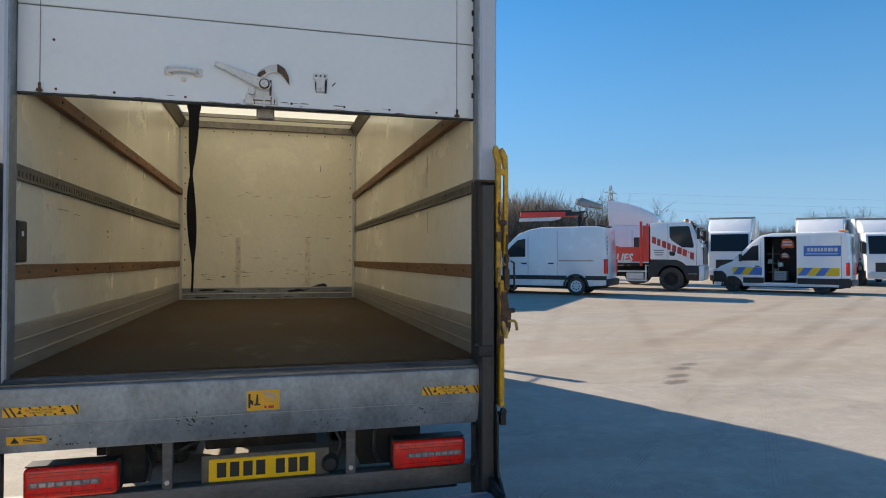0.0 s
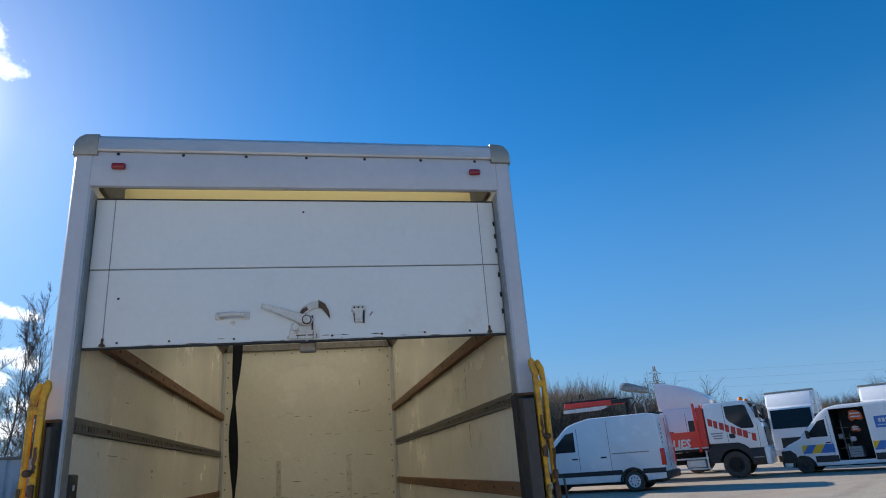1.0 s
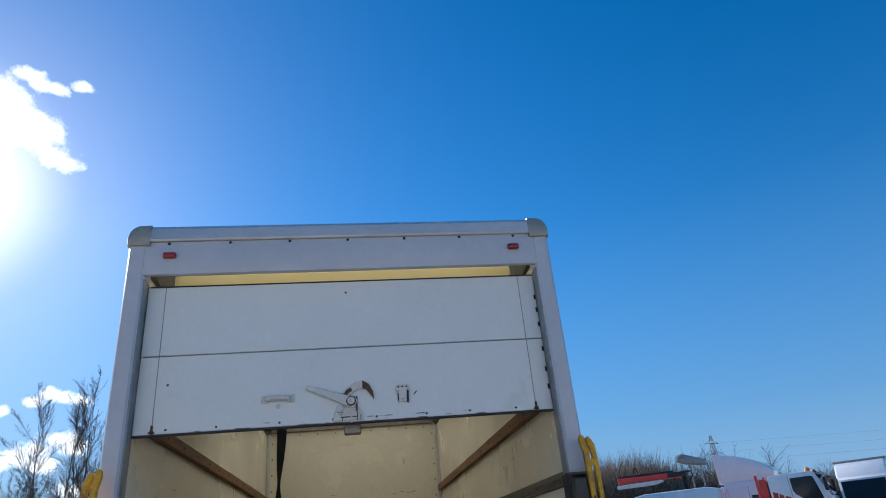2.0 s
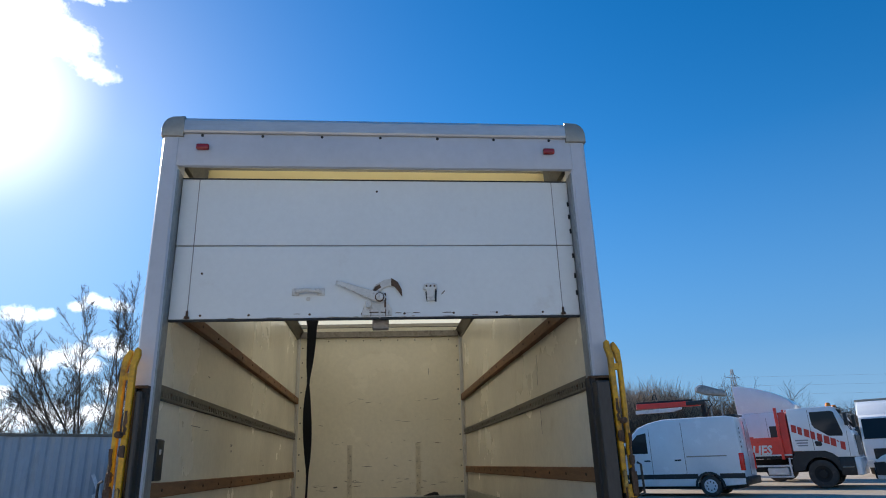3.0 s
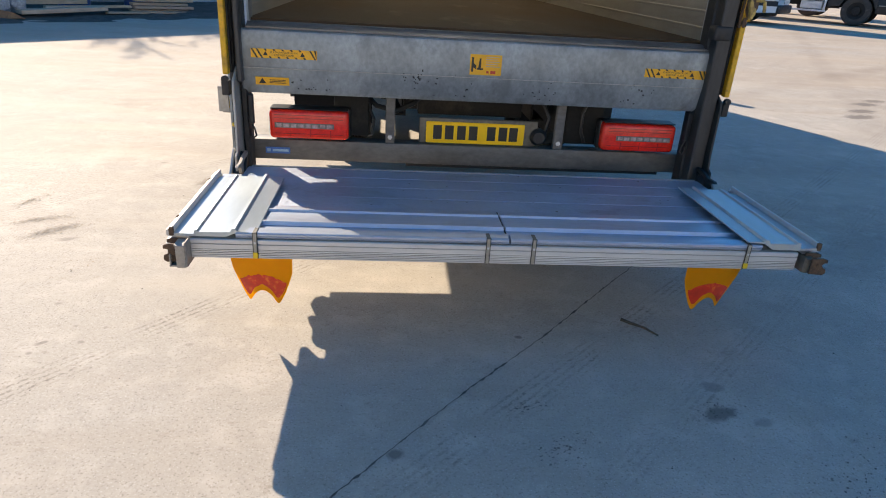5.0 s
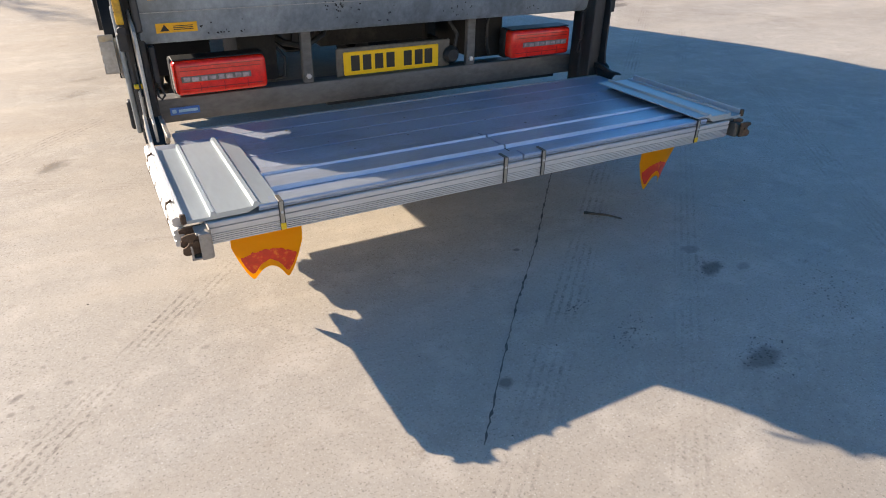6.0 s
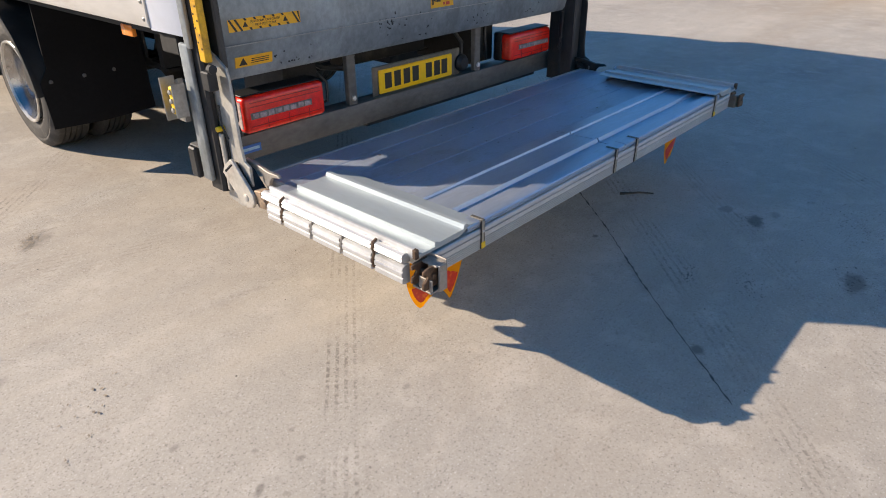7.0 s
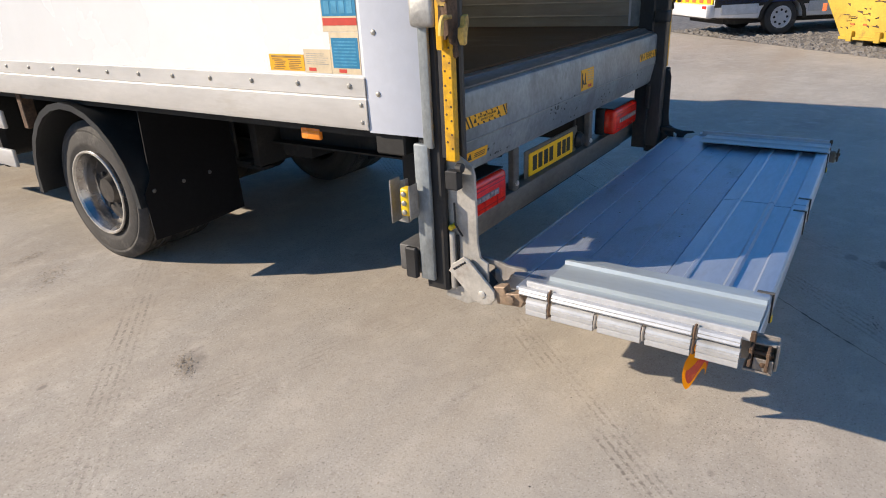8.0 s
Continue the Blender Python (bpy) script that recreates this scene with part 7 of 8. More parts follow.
def lorry_cab(v, xf, roof, W, mat, window=True, side=-1):
    """A forward-control cab whose front stands at xf."""
    prof = [(xf - 1.75, 0.95), (xf - 1.75, roof - 0.06), (xf - 1.6, roof), (xf - 0.5, roof - 0.02), (xf - 0.28, roof - 0.14), (xf - 0.02, 1.75), (xf, 1.2), (xf, 0.42), (xf - 0.35, 0.40), (xf - 0.42, 0.62)] + arc(xf - 1.3, 0.58, 0.62, 20, 160, 20) + [(xf - 1.75, 0.8)]
    cab_body = VP("cab", extrude(B(), prof, "y", -W, W, 0.05, 2), mat, v, "white lorry cab")
    VP("windscreen", extrude(B(), [(xf - 0.265, roof - 0.22), (xf - 0.245, roof - 0.22), (xf + 0.01, 1.72), (xf - 0.01, 1.72)], "y", -W + 0.12, W - 0.12), "glass", cab_body)
    for s in (-1, 1):
        side_shape(v, "side_window", [(xf - 1.35, 1.82), (xf - 0.42, 1.70), (xf - 0.18, 1.70), (xf - 0.36, 2.42), (xf - 1.35, 2.42)], W * s, "glass", s, parent=cab_body)
        mb = B()
        box(mb, xf - 0.18, xf - 0.02, min(W * s, (W + 0.22) * s), max(W * s, (W + 0.22) * s), 1.75, 2.35, 0.03, 2)
        VP("mirror", mb, "black_plastic", cab_body)
        VP("arch_trim", extrude(B(), arc(xf - 1.3, 0.66, 0.60) + arc(xf - 1.3, 0.56, 0.60, 0, 180, 20), "y", *sorted((W * s, (W + 0.03) * s))), "black_plastic", cab_body)
        VP("cab_step", box(B(), xf - 0.75, xf - 0.1, min(W * s * 0.9, (W + 0.02) * s), max(W * s * 0.9, (W + 0.02) * s), 0.40, 0.80, 0.03, 2), "black_plastic", cab_body)
        VP("door_handle", box(B(), xf - 1.40, xf - 1.18, min(W * s, (W + 0.03) * s), max(W * s, (W + 0.03) * s), 1.38, 1.48, 0.01), "black_plastic", cab_body)
        for q in (0.0, 0.9):
            side_shape(v, "door_seam", [(xf - 0.30 - q * 1.27, 0.95), (xf - 0.285 - q * 1.27, 0.95), (xf - 0.285 - q * 1.27, roof - 0.25), (xf - 0.30 - q * 1.27, roof - 0.25)], W * s, "rail_dark", s, thick=0.003, parent=cab_body)
    VP("grille", box(B(), xf - 0.01, xf + 0.02, -0.7, 0.7, 0.75, 1.25, 0.01), "black_plastic", cab_body)
    for s in (-1, 1):
        VP("headlamp", box(B(), xf - 0.02, xf + 0.03, min(0.62 * s, 0.98 * s), max(0.62 * s, 0.98 * s), 0.5, 0.72, 0.02, 2), "lens_clear", cab_body)
    return cab_body


def flatbed_lorry(at):
    v = thing("flatbed_lorry", "white and red flatbed lorry with folded red loader crane", "lorry", at=at)
    L, W = 9.0, 1.22
    xf = L / 2
    # day cab: square back, raked screen, the sill stepping up over the wheel
    prof = [(2.29, 1.40), (2.29, 2.99), (2.36, 3.06), (3.93, 3.07), (4.05, 3.01), (4.44, 2.10), (4.50, 1.62), (4.50, 1.13), (3.82, 1.13), (3.66, 1.28), (3.42, 1.38)]
    c = VP("cab", extrude(B(), prof, "y", -W, W, 0.04, 2), "white_van", v, "white lorry cab with red lettering bars")
    VP("windscreen", extrude(B(), [(4.075, 2.94), (4.095, 2.94), (4.455, 2.12), (4.435, 2.12)], "y", -W + 0.10, W - 0.10), "glass", c)
    VP("screen_wiper", tube(B(), [(4.46, -0.9, 2.12), (4.36, -0.3, 2.36)], 0.015, 5), "black_plastic", c)
    VP("sun_visor", extrude(B(), [(4.02, 3.04), (4.24, 2.94), (4.25, 2.97), (4.03, 3.075)], "y", -W + 0.06, W - 0.06), "black_plastic", c)
    VP("grille", box(B(), 4.49, 4.52, -0.8, 0.8, 1.20, 1.95, 0.01), "black_plastic", c)
    for s in (-1, 1):
        side_shape(v, "side_window", [(3.13, 2.88), (3.14, 2.40), (3.22, 2.26), (3.66, 1.94), (4.14, 1.92), (4.16, 2.02), (3.98, 2.84), (3.90, 2.89)], W * s, "glass", s, parent=c)
        side_shape(v, "door_seam", [(3.06, 1.42), (3.075, 1.42), (3.075, 2.98), (3.06, 2.98)], W * s, "rail_dark", s, thick=0.003, parent=c)
        side_shape(v, "door_seam", [(4.25, 1.15), (4.265, 1.15), (4.30, 2.10), (4.285, 2.10)], W * s, "rail_dark", s, thick=0.003, parent=c)
        side_shape(v, "door_handle", [(3.12, 1.70), (3.16, 1.76), (3.36, 1.74), (3.38, 1.60), (3.32, 1.56), (3.16, 1.57)], W * s, "black_plastic", s, thick=0.012, parent=c)
        VP("mirror", box(B(), 4.30, 4.44, *sorted(((W + 0.04) * s, (W + 0.24) * s)), 2.30, 2.78, 0.03, 2), "black_plastic", c)
        VP("mirror_arm", tube(B(), [(4.12, W * s, 2.92), (4.36, (W + 0.14) * s, 2.86)], 0.02, 6), "black_plastic", c)
        VP("mudguard", extrude(B(), [(2.20, 0.62), (2.20, 1.08), (2.36, 1.39), (3.44, 1.375), (3.68, 1.27), (3.84, 1.12), (3.86, 0.60)] + arc(3.2, 0.60, 0.55, 12, 168, 12), "y", *sorted(((W - 0.5) * s, (W - 0.004) * s))), "black_plastic", c)
        VP("cab_step", box(B(), 3.84, 4.36, *sorted(((W - 0.4) * s, (W - 0.01) * s)), 0.46, 1.128, 0.03, 2), "black_plastic", c)
        VP("step_tread", box(B(), 3.90, 4.30, *sorted(((W - 0.1) * s, (W + 0.01) * s)), 0.74, 0.78, 0.01), "alu_dull", c)
        VP("headlamp", box(B(), 4.50, 4.545, *sorted((0.72 * s, 1.06 * s)), 0.78, 1.02, 0.02, 2), "lens_clear", c)
    VP("front_bumper", box(B(), 4.36, 4.56, -W, W, 0.46, 1.125, 0.05, 3), "white_van", c, "white front bumper")
    for y in (-0.9, 0.9):
        VP("beacon", lathe(B(), [(0, 0.11), (0.11, 0.10), (0.16, 0.06)], (3.82, y, 3.06), "z", 14, 1), "amber", c, "amber beacon on the cab roof")
    y = -W
    # plain blocks in a falling line stand for the painted name
    for i, w in enumerate((0.19, 0.16, 0.19, 0.16, 0.18, 0.20, 0.19, 0.06, 0.17)):
        x = 2.37 + i * 0.218 - (0.12 if i > 7 else 0)
        z = 2.30 - (x - 2.37) * 0.435
        hi = 0.145 if i != 7 else 0.06
        side_shape(v, "name_bar", [(x, z - hi + (0.17 if i == 7 else 0)), (x + w * 0.92, z - hi - 0.07 + (0.17 if i == 7 else 0)), (x + w * 0.92 + 0.02, z + 0.085), (x + 0.02, z + 0.145)], y, "red_ink", -1, thick=0.008, parent=c)
    for i in range(3):
        side_shape(v, "small_bar", [(2.44 + 0.03 * i, 1.78 - i * 0.10), (2.90 - 0.02 * i, 1.78 - i * 0.10), (2.90 - 0.02 * i, 1.83 - i * 0.10), (2.44 + 0.03 * i, 1.83 - i * 0.10)], y, "steel_far", -1, thick=0.008, parent=c)
    bed = VP("load_bed", box(B(), -xf, xf - 2.25, -W, W, 1.14, 1.30, 0.01), "chassis", v)
    for s in (-1, 1):
        VP("drop_side", box(B(), -xf, 1.86, min(s * W, s * (W - 0.04)), max(s * W, s * (W - 0.04)), 1.30, 1.97, 0.01), "red_paint", bed, "red drop side with pale letters")
    VP("headboard", box(B(), 1.96, 2.24, -W, W, 1.14, 2.95, 0.02), "red_paint", bed, "red headboard")
    for s in (-1, 1):
        VP("headboard_post", box(B(), 1.84, 1.95, s * W - 0.05, s * W + 0.05, 1.1, 3.14, 0.01), "red_paint", bed)
        VP("headboard_cap", box(B(), 2.14, 2.22, s * W - 0.06, s * W + 0.02, 2.95, 3.04, 0.01), "red_paint", bed)
    words("lettering", "LIES", 0.50, Matrix.Translation((1.15, -W - 0.012, 1.46)) @ Matrix.Rotation(radians(90), 4, "X") @ Matrix(((0.88, 0.16, 0, 0), (0, 1, 0, 0), (0, 0, 1, 0), (0, 0, 0, 1))), M["bag"], bed, "white letters on the red side", depth=0.004, bold=0.018)
    VP("bed_edge", box(B(), -xf, 2.24, -W - 0.02, W + 0.02, 1.24, 1.298, 0.01), "bag", bed)
    for z in (0.40, 0.82):
        VP("side_bar", box(B(), xf - 4.2, 2.16, -W, -W + 0.05, z, z + 0.07, 0.008), "bag", bed)
    for x in (xf - 4.15, xf - 3.9, 2.06):
        VP("side_bar_post", box(B(), x, x + 0.07, -W + 0.002, -W + 0.05, 0.39, 1.22, 0.008), "bag", bed)
    VP("fuel_tank", box(B(), xf - 3.3, xf - 2.5, -W + 0.07, -0.5, 0.48, 0.80, 0.06, 3), "bag", bed)
    VP("chassis_frame", box(B(), -xf, xf - 0.4, -0.45, 0.45, 0.6, 1.1), "chassis", v)
    for x in (xf - 1.3, -xf + 2.9, -xf + 1.5):
        for s in (-1, 1):
            t = VP("tyre", lathe(B(), [(-0.13, 0.3), (-0.16, 0.38), (-0.16, 0.47), (-0.13, 0.52), (0.13, 0.52), (0.16, 0.47), (0.16, 0.38), (0.13, 0.3)], (x, s * (W - 0.17), 0.52), "y", 28, caps=(False, False)), "rubber", v)
            VP("rim", lathe(B(), [(-0.1, 0.31), (0.0, 0.31), (-0.02, 0.26), (-0.06, 0.16), (0.03, 0.15), (0.035, 0.02)], (x, s * (W - 0.03), 0.52), "y", 24, s, (False, True)), "chassis", t)
    # loader crane folded along the bed, standing above it
    up = 0.12
    cr = VP("crane_boom", extrude(B(), [(-4.4, 3.46 + up), (-1.5, 3.42 + up), (-1.3, 3.46 + up), (-1.3, 3.58 + up), (-1.6, 3.66 + up), (-4.4, 3.70 + up)], "y", -0.16, 0.12, 0.02), "red_paint", v, "folded red loader crane boom")
    VP("crane_rod", extrude(B(), [(-4.4, 3.71 + up), (-1.7, 3.67 + up), (-1.7, 3.75 + up), (-4.4, 3.79 + up)], "y", -0.10, 0.06, 0.01), "black_plastic", cr)
    VP("crane_arm", extrude(B(), [(-4.4, 3.22 + up), (-2.6, 3.22 + up), (-2.2, 3.32 + up), (-2.2, 3.40 + up), (-4.4, 3.38 + up)], "y", -0.34, -0.18, 0.01), "bag", cr, "pale lower crane arm")
    VP("crane_head", box(B(), -2.0, -1.15, -0.2, 0.16, 3.46 + up, 3.66 + up, 0.03, 2), "black_plastic", cr)
    VP("crane_hose", tube(B(), [(-1.3, 0, 3.78), (-0.95, -0.05, 3.76), (-0.88, -0.05, 3.55), (-1.05, -0.05, 3.4), (-1.2, 0, 3.0)], 0.035, 6), "black_plastic", cr)
    VP("crane_loop", tube(B(), [(-3.6, 0, 3.97), (-3.58, 0, 4.17), (-3.45, 0, 4.22), (-3.4, 0, 3.97)], 0.03, 6), "black_plastic", cr)
    VP("crane_post", box(B(), -1.36, -1.22, -0.10, 0.10, 1.28, 3.5 + up, 0.02, 2), "chassis", cr)
    return v


flatbed_lorry(placed((16.40, 23.66), (0.735, -0.678), (4.5 - 1.3, -1.22), 0.947))


def tractor_unit(at):
    v = thing("tractor_unit", "white tractor unit with a tall roof air fairing", "lorry", at=at)
    c = lorry_cab(v, 3.0, 3.05, 1.22, "white_van")
    VP("sleeper", box(B(), 0.4, 1.35, -1.22, 1.22, 0.95, 3.05, 0.05, 2), "white_van", c)
    VP("roof_fairing", extrude(B(), [(0.35, 3.0), (0.30, 4.38), (0.65, 4.35), (1.3, 4.20), (2.0, 3.95), (2.6, 3.62), (2.85, 3.35), (2.80, 3.0)], "y", -1.15, 1.15, 0.06, 2), "white_van", c, "white curved roof fairing")
    side_shape(v, "sticker", [(0.62, 1.72), (0.9, 1.72), (0.9, 1.98), (0.62, 1.98)], -1.222, "red_ink", -1, parent=c)
    VP("visor", box(B(), 2.3, 2.85, -1.0, 1.0, 3.02, 3.12, 0.03), "black_plastic", c)
    VP("chassis_frame", box(B(), -3.0, 2.6, -0.45, 0.45, 0.6, 1.0), "chassis", v)
    for x in (1.7, -1.7):
        for s in (-1, 1):
            VP("tyre", lathe(B(), [(-0.15, 0.28), (-0.16, 0.47), (-0.13, 0.52), (0.13, 0.52), (0.16, 0.47), (0.15, 0.28)], (x, s * 1.05, 0.52), "y", 24), "rubber", v)
    return v


tractor_unit(placed((17.42, 28.66), (0.75, -0.66), (1.4, -1.22), 0.978))


def box_lorry(label, at, W=1.25, roof=3.55):
    v = thing("box_lorry", label, "lorry", at=at, group="parked box lorries")
    c = lorry_cab(v, 4.0, 2.92, 1.1, "white_van")
    VP("load_box", box(B(), -4.0, 2.15, -W, W, 0.95, roof, 0.03, 2), "grp_white", v, "white load box")
    VP("roof_trim", box(B(), 2.10, 2.17, -W - 0.01, W + 0.01, roof - 0.09, roof + 0.012, 0.02), "alu_dull", v)
    VP("air_fairing", extrude(B(), [(2.16, 2.86), (2.16, roof - 0.10), (2.5, roof - 0.14), (3.1, roof - 0.42), (3.5, 2.86)], "y", -W + 0.08, W - 0.08, 0.10, 3), "white_van", c, "white cab air fairing")
    VP("chassis_frame", box(B(), -4.0, 3.4, -0.45, 0.45, 0.55, 0.95), "chassis", v)
    VP("front_bumper", box(B(), 3.92, 4.06, -1.1, 1.1, 0.36, 0.72, 0.04, 2), "bag", v)
    VP("front_plate", box(B(), 4.06, 4.068, -0.26, 0.26, 0.46, 0.57), "bag", v)
    for x in (2.7, -2.4):
        for s in (-1, 1):
            VP("tyre", lathe(B(), [(-0.12, 0.24), (-0.13, 0.38), (-0.1, 0.42), (0.1, 0.42), (0.13, 0.38), (0.12, 0.24)], (x, s * 1.0, 0.42), "y", 24), "rubber", v)
    return v


box_lorry("white box lorry with curved cab fairing, parked behind the vans", placed((23.52, 28.82), (-0.69, -0.725), (4.0, 0.0), 0.94), roof=3.75)
box_lorry("white box lorry half hidden behind the service van", placed((25.83, 25.26), (-0.73, -0.68), (4.0, 0.0), 0.894), roof=3.75)
box_lorry("white box lorry with grey roof trim beyond the service van", placed((27.42, 22.90), (-0.58, -0.81), (4.0, 0.0), 0.86), roof=3.75)
box_lorry("white box lorry parked ahead of the tail-lift lorry", placed((7.35, 27.6), (-0.653, -0.757), (-4.0, 1.25)), roof=3.75)

# a tilted grey hopper beyond the hedge
hop = thing("raised_tipper", "pale grey raised tipper body beyond the hedge", "tipper", at=Matrix.Translation((0, 0, -0.35)) @ heading(23.6, 44.1, 0.89, -0.46))
VP("tipper_body", extrude(B(), [(-1.15, 5.72), (-1.10, 6.00), (-0.80, 6.14), (-0.55, 6.10), (0.75, 5.62), (0.75, 5.32), (-0.6, 5.50)], "y", -0.6, 0.6, 0.05, 2), "galv", hop)
VP("tipper_lip", extrude(B(), [(-1.22, 5.74), (-1.16, 6.02), (-0.84, 6.17), (-0.82, 6.05), (-1.04, 5.95), (-1.09, 5.72)], "y", -0.66, 0.66, 0.02, 2), "bag", hop, "pale upturned tipper lip")
for side in (-0.35, 0.35):
    VP("tipper_post", box(B(), side - 0.05, side + 0.05, -0.05, 0.05, -0.05, 5.45 - 0.3 * side, 0.01), "galv", hop)

# beyond the right of the yard: marked van, skip and gravel
sv = panel_van("white and dark blue van with chevron-marked rear", placed((12.25, 3.96), (0.6, -0.8), (-3.45 + 1.45, -0.99), 0.99), visible=-1)
VP("dark_side", box(B(), -3.38, 2.1, -1.002, -0.985, 0.64, 2.3, 0.004), "drum", sv, "dark blue painted side")
VP("grey_sill", box(B(), -3.3, -2.52, -1.008, -0.985, 0.43, 0.63, 0.01), "bag", sv, "pale grey lower panel")
VP("grey_sill", box(B(), -1.48, 1.78, -1.008, -0.985, 0.43, 0.63, 0.01), "bag", sv)
VP("side_marker", box(B(), -2.9, -2.75, -1.012, -0.99, 0.80, 0.85, 0.006), "amber", sv)
VP("grey_bumper", box(B(), -3.60, -3.40, -1.0, 1.0, 0.38, 0.64, 0.05, 2), "bag", sv, "pale grey rear bumper")
VP("reflector", box(B(), -3.61, -3.59, -0.97, -0.80, 0.56, 0.62, 0.006), "lens", sv)
for i in range(5):
    a = -0.9 + i * 0.36
    bm = B()
    extrude(bm, [(a, 0.66), (a + 0.18, 0.66), (a + 0.36, 1.2), (a + 0.18, 1.2)], "x", -3.475, -3.465)
    VP("chevron", bm, "orange", sv, "red and yellow rear chevrons")
VP("chevron_panel", box(B(), -3.468, -3.45, -0.95, 0.95, 0.64, 1.22), "yellow_clean", sv)

skip = thing("skip", "battered yellow steel skip standing on gravel", "skip", at=Matrix.Translation((0, 0, 0.09)) @ placed((10.68, 2.80), (-0.6, -0.8), (-1.15, -0.85), 0.865))
sk = B()
extrude(sk, [(-1.15, 0.06), (1.15, 0.06), (2.0, 1.35), (-2.0, 1.35)], "y", -0.85, 0.85, 0.02)
sko = VP("skip_body", sk, "skip", skip)
VP("rim_rail", box(B(), -2.05, 2.05, -0.92, 0.92, 1.33, 1.42, 0.02), "skip", sko)
for x in (-0.9, -0.3, 0.3, 0.9):
    VP("bottom_lug", box(B(), x - 0.06, x + 0.06, -0.93, -0.84, 0.0, 0.20, 0.01), "skip", sko)
VP("bottom_rail", box(B(), -1.16, 1.16, -0.90, -0.84, 0.03, 0.09, 0.01), "skip", sko)
dm = B()
rs2 = random.Random(4)
for _ in range(70):
    x, z = rs2.uniform(-1.2, 1.2), rs2.uniform(0.2, 1.2)
    w, h = rs2.uniform(0.03, 0.16), rs2.uniform(0.004, 0.014)
    extrude(dm, [(x, z), (x + w, z + rs2.uniform(-0.05, 0.05)), (x + w * 0.9, z + h), (x - 0.01, z + h * 1.5)], "y", -0.8535, -0.85)
VP("scrape", dm, "rusty", sko)
for q in (-1.12, -0.92, -0.65):
    VP("corner_reflector", box(B(), q - 0.05 - (0.5 if q < -1 else 0.0), q + 0.05 - (0.5 if q < -1 else 0.0), -0.857, -0.85, 0.55, 0.70) if q < -1 else box(B(), q - 0.04, q + 0.04, -0.857, -0.85, 0.3, 0.34), "orange", sko)
for x in (-0.8, 0.8):
    VP("foot", box(B(), x - 0.14, x + 0.14, -0.80, 0.80, -0.16, 0.07, 0.01), "rail_dark", skip)


def gravel_field(count, seed):
    rnd = random.Random(seed)
    verts, faces = [], []
    for _ in range(count):
        u, w = rnd.random(), rnd.random() ** 1.3
        x, y = 8.6 + 4.3 * u + w * 7.0, 1.6 + 4.75 * u - w * 5.5
        z = gz(x, y)
        s = rnd.uniform(0.015, 0.05) * (1.6 if rnd.random() < 0.06 else 1)
        k = len(verts)
        for dx, dy, dz in ((-1, -1, 0), (1, -0.8, 0), (0.9, 1, 0), (-0.8, 0.9, 0), (-0.4, -0.5, 1), (0.6, -0.3, 0.8), (0.3, 0.5, 1.0)):
            verts.append((x + dx * s * rnd.uniform(0.6, 1.1), y + dy * s * rnd.uniform(0.6, 1.1), z + dz * s * rnd.uniform(0.5, 1.0)))
        faces += [(k, k + 1, k + 5, k + 4), (k + 1, k + 2, k + 6, k + 5), (k + 2, k + 3, k + 4, k + 6), (k + 3, k, k + 4), (k + 4, k + 5, k + 6)]
    me = bpy.data.meshes.new("gravel")
    me.from_pydata(verts, [], faces)
    return me


gb = B()
pts = [(8.69, 1.68), (10.89, 4.15), (12.81, 6.29), (21, 15), (30, 2), (20, -14), (10.5, -6)]
gb.faces.new([gb.verts.new((x, y, gz(x, y) + 0.012)) for x, y in pts])
slab("gravel_bed", "grey gravel and rubble beside the concrete", "gravel", gb, M["gravel"], "structure", smooth=0)
strewn("gravel", "loose grey gravel stones and broken concrete", gravel_field(11000, 3), M["gravel"])

# ---- left: cladding wall, soil, drums, timber ----
WA, WB = Vector((-15.29, 7.38, 0)), Vector((0.42, 22.78, 0))
wd = (WB - WA).normalized()
wn_out = Vector((wd.y, -wd.x, 0))
wbm = B()
k, pitch, run = 0, 0.278, (WB - WA).length
bot, topv = [], []
while k * pitch < run:
    for f, dpt in ((0.0, 0.0), (0.40, 0.0), (0.62, 0.036), (0.78, 0.036)):
        p = WA + wd * (k + f) * pitch + wn_out * -dpt
        bot.append(wbm.verts.new((p.x, p.y, 0.0)))
        topv.append(wbm.verts.new((p.x, p.y, 2.54)))
    k += 1
for i in range(len(bot) - 1):
    wbm.faces.new((bot[i], bot[i + 1], topv[i + 1], topv[i]))
back = [wbm.verts.new((v.co.x - wn_out.x * 0.12, v.co.y - wn_out.y * 0.12, v.co.z)) for v in (bot[0], bot[-1], topv[-1], topv[0])]
wbm.faces.new(back)
clad = slab("boundary_wall", "blue-grey corrugated steel boundary wall in shade", "wall", wbm, M["clad"], "structure", smooth=20)
cap = B()
for z0, z1, d0, d1 in ((2.52, 2.585, -0.14, 0.03),):
    a, b = WA + wn_out * d1, WB + wn_out * d1
    c, d = WB + wn_out * d0, WA + wn_out * d0
    lo = [cap.verts.new((p.x, p.y, z0)) for p in (a, b, c, d)]
    hi = [cap.verts.new((p.x, p.y, z1)) for p in (a, b, c, d)]
    cap.faces.new(lo[::-1]), cap.faces.new(hi)
    for i in range(4):
        cap.faces.new((lo[i], lo[(i + 1) % 4], hi[(i + 1) % 4], hi[i]))
part("wall_capping", cap, M["rail_dark"], clad)


def on_wall(s, out, z=0.0):
    """A point s metres along the wall, out metres in front of it."""
    p = WA + wd * s + wn_out * out
    return Vector((p.x, p.y, z))


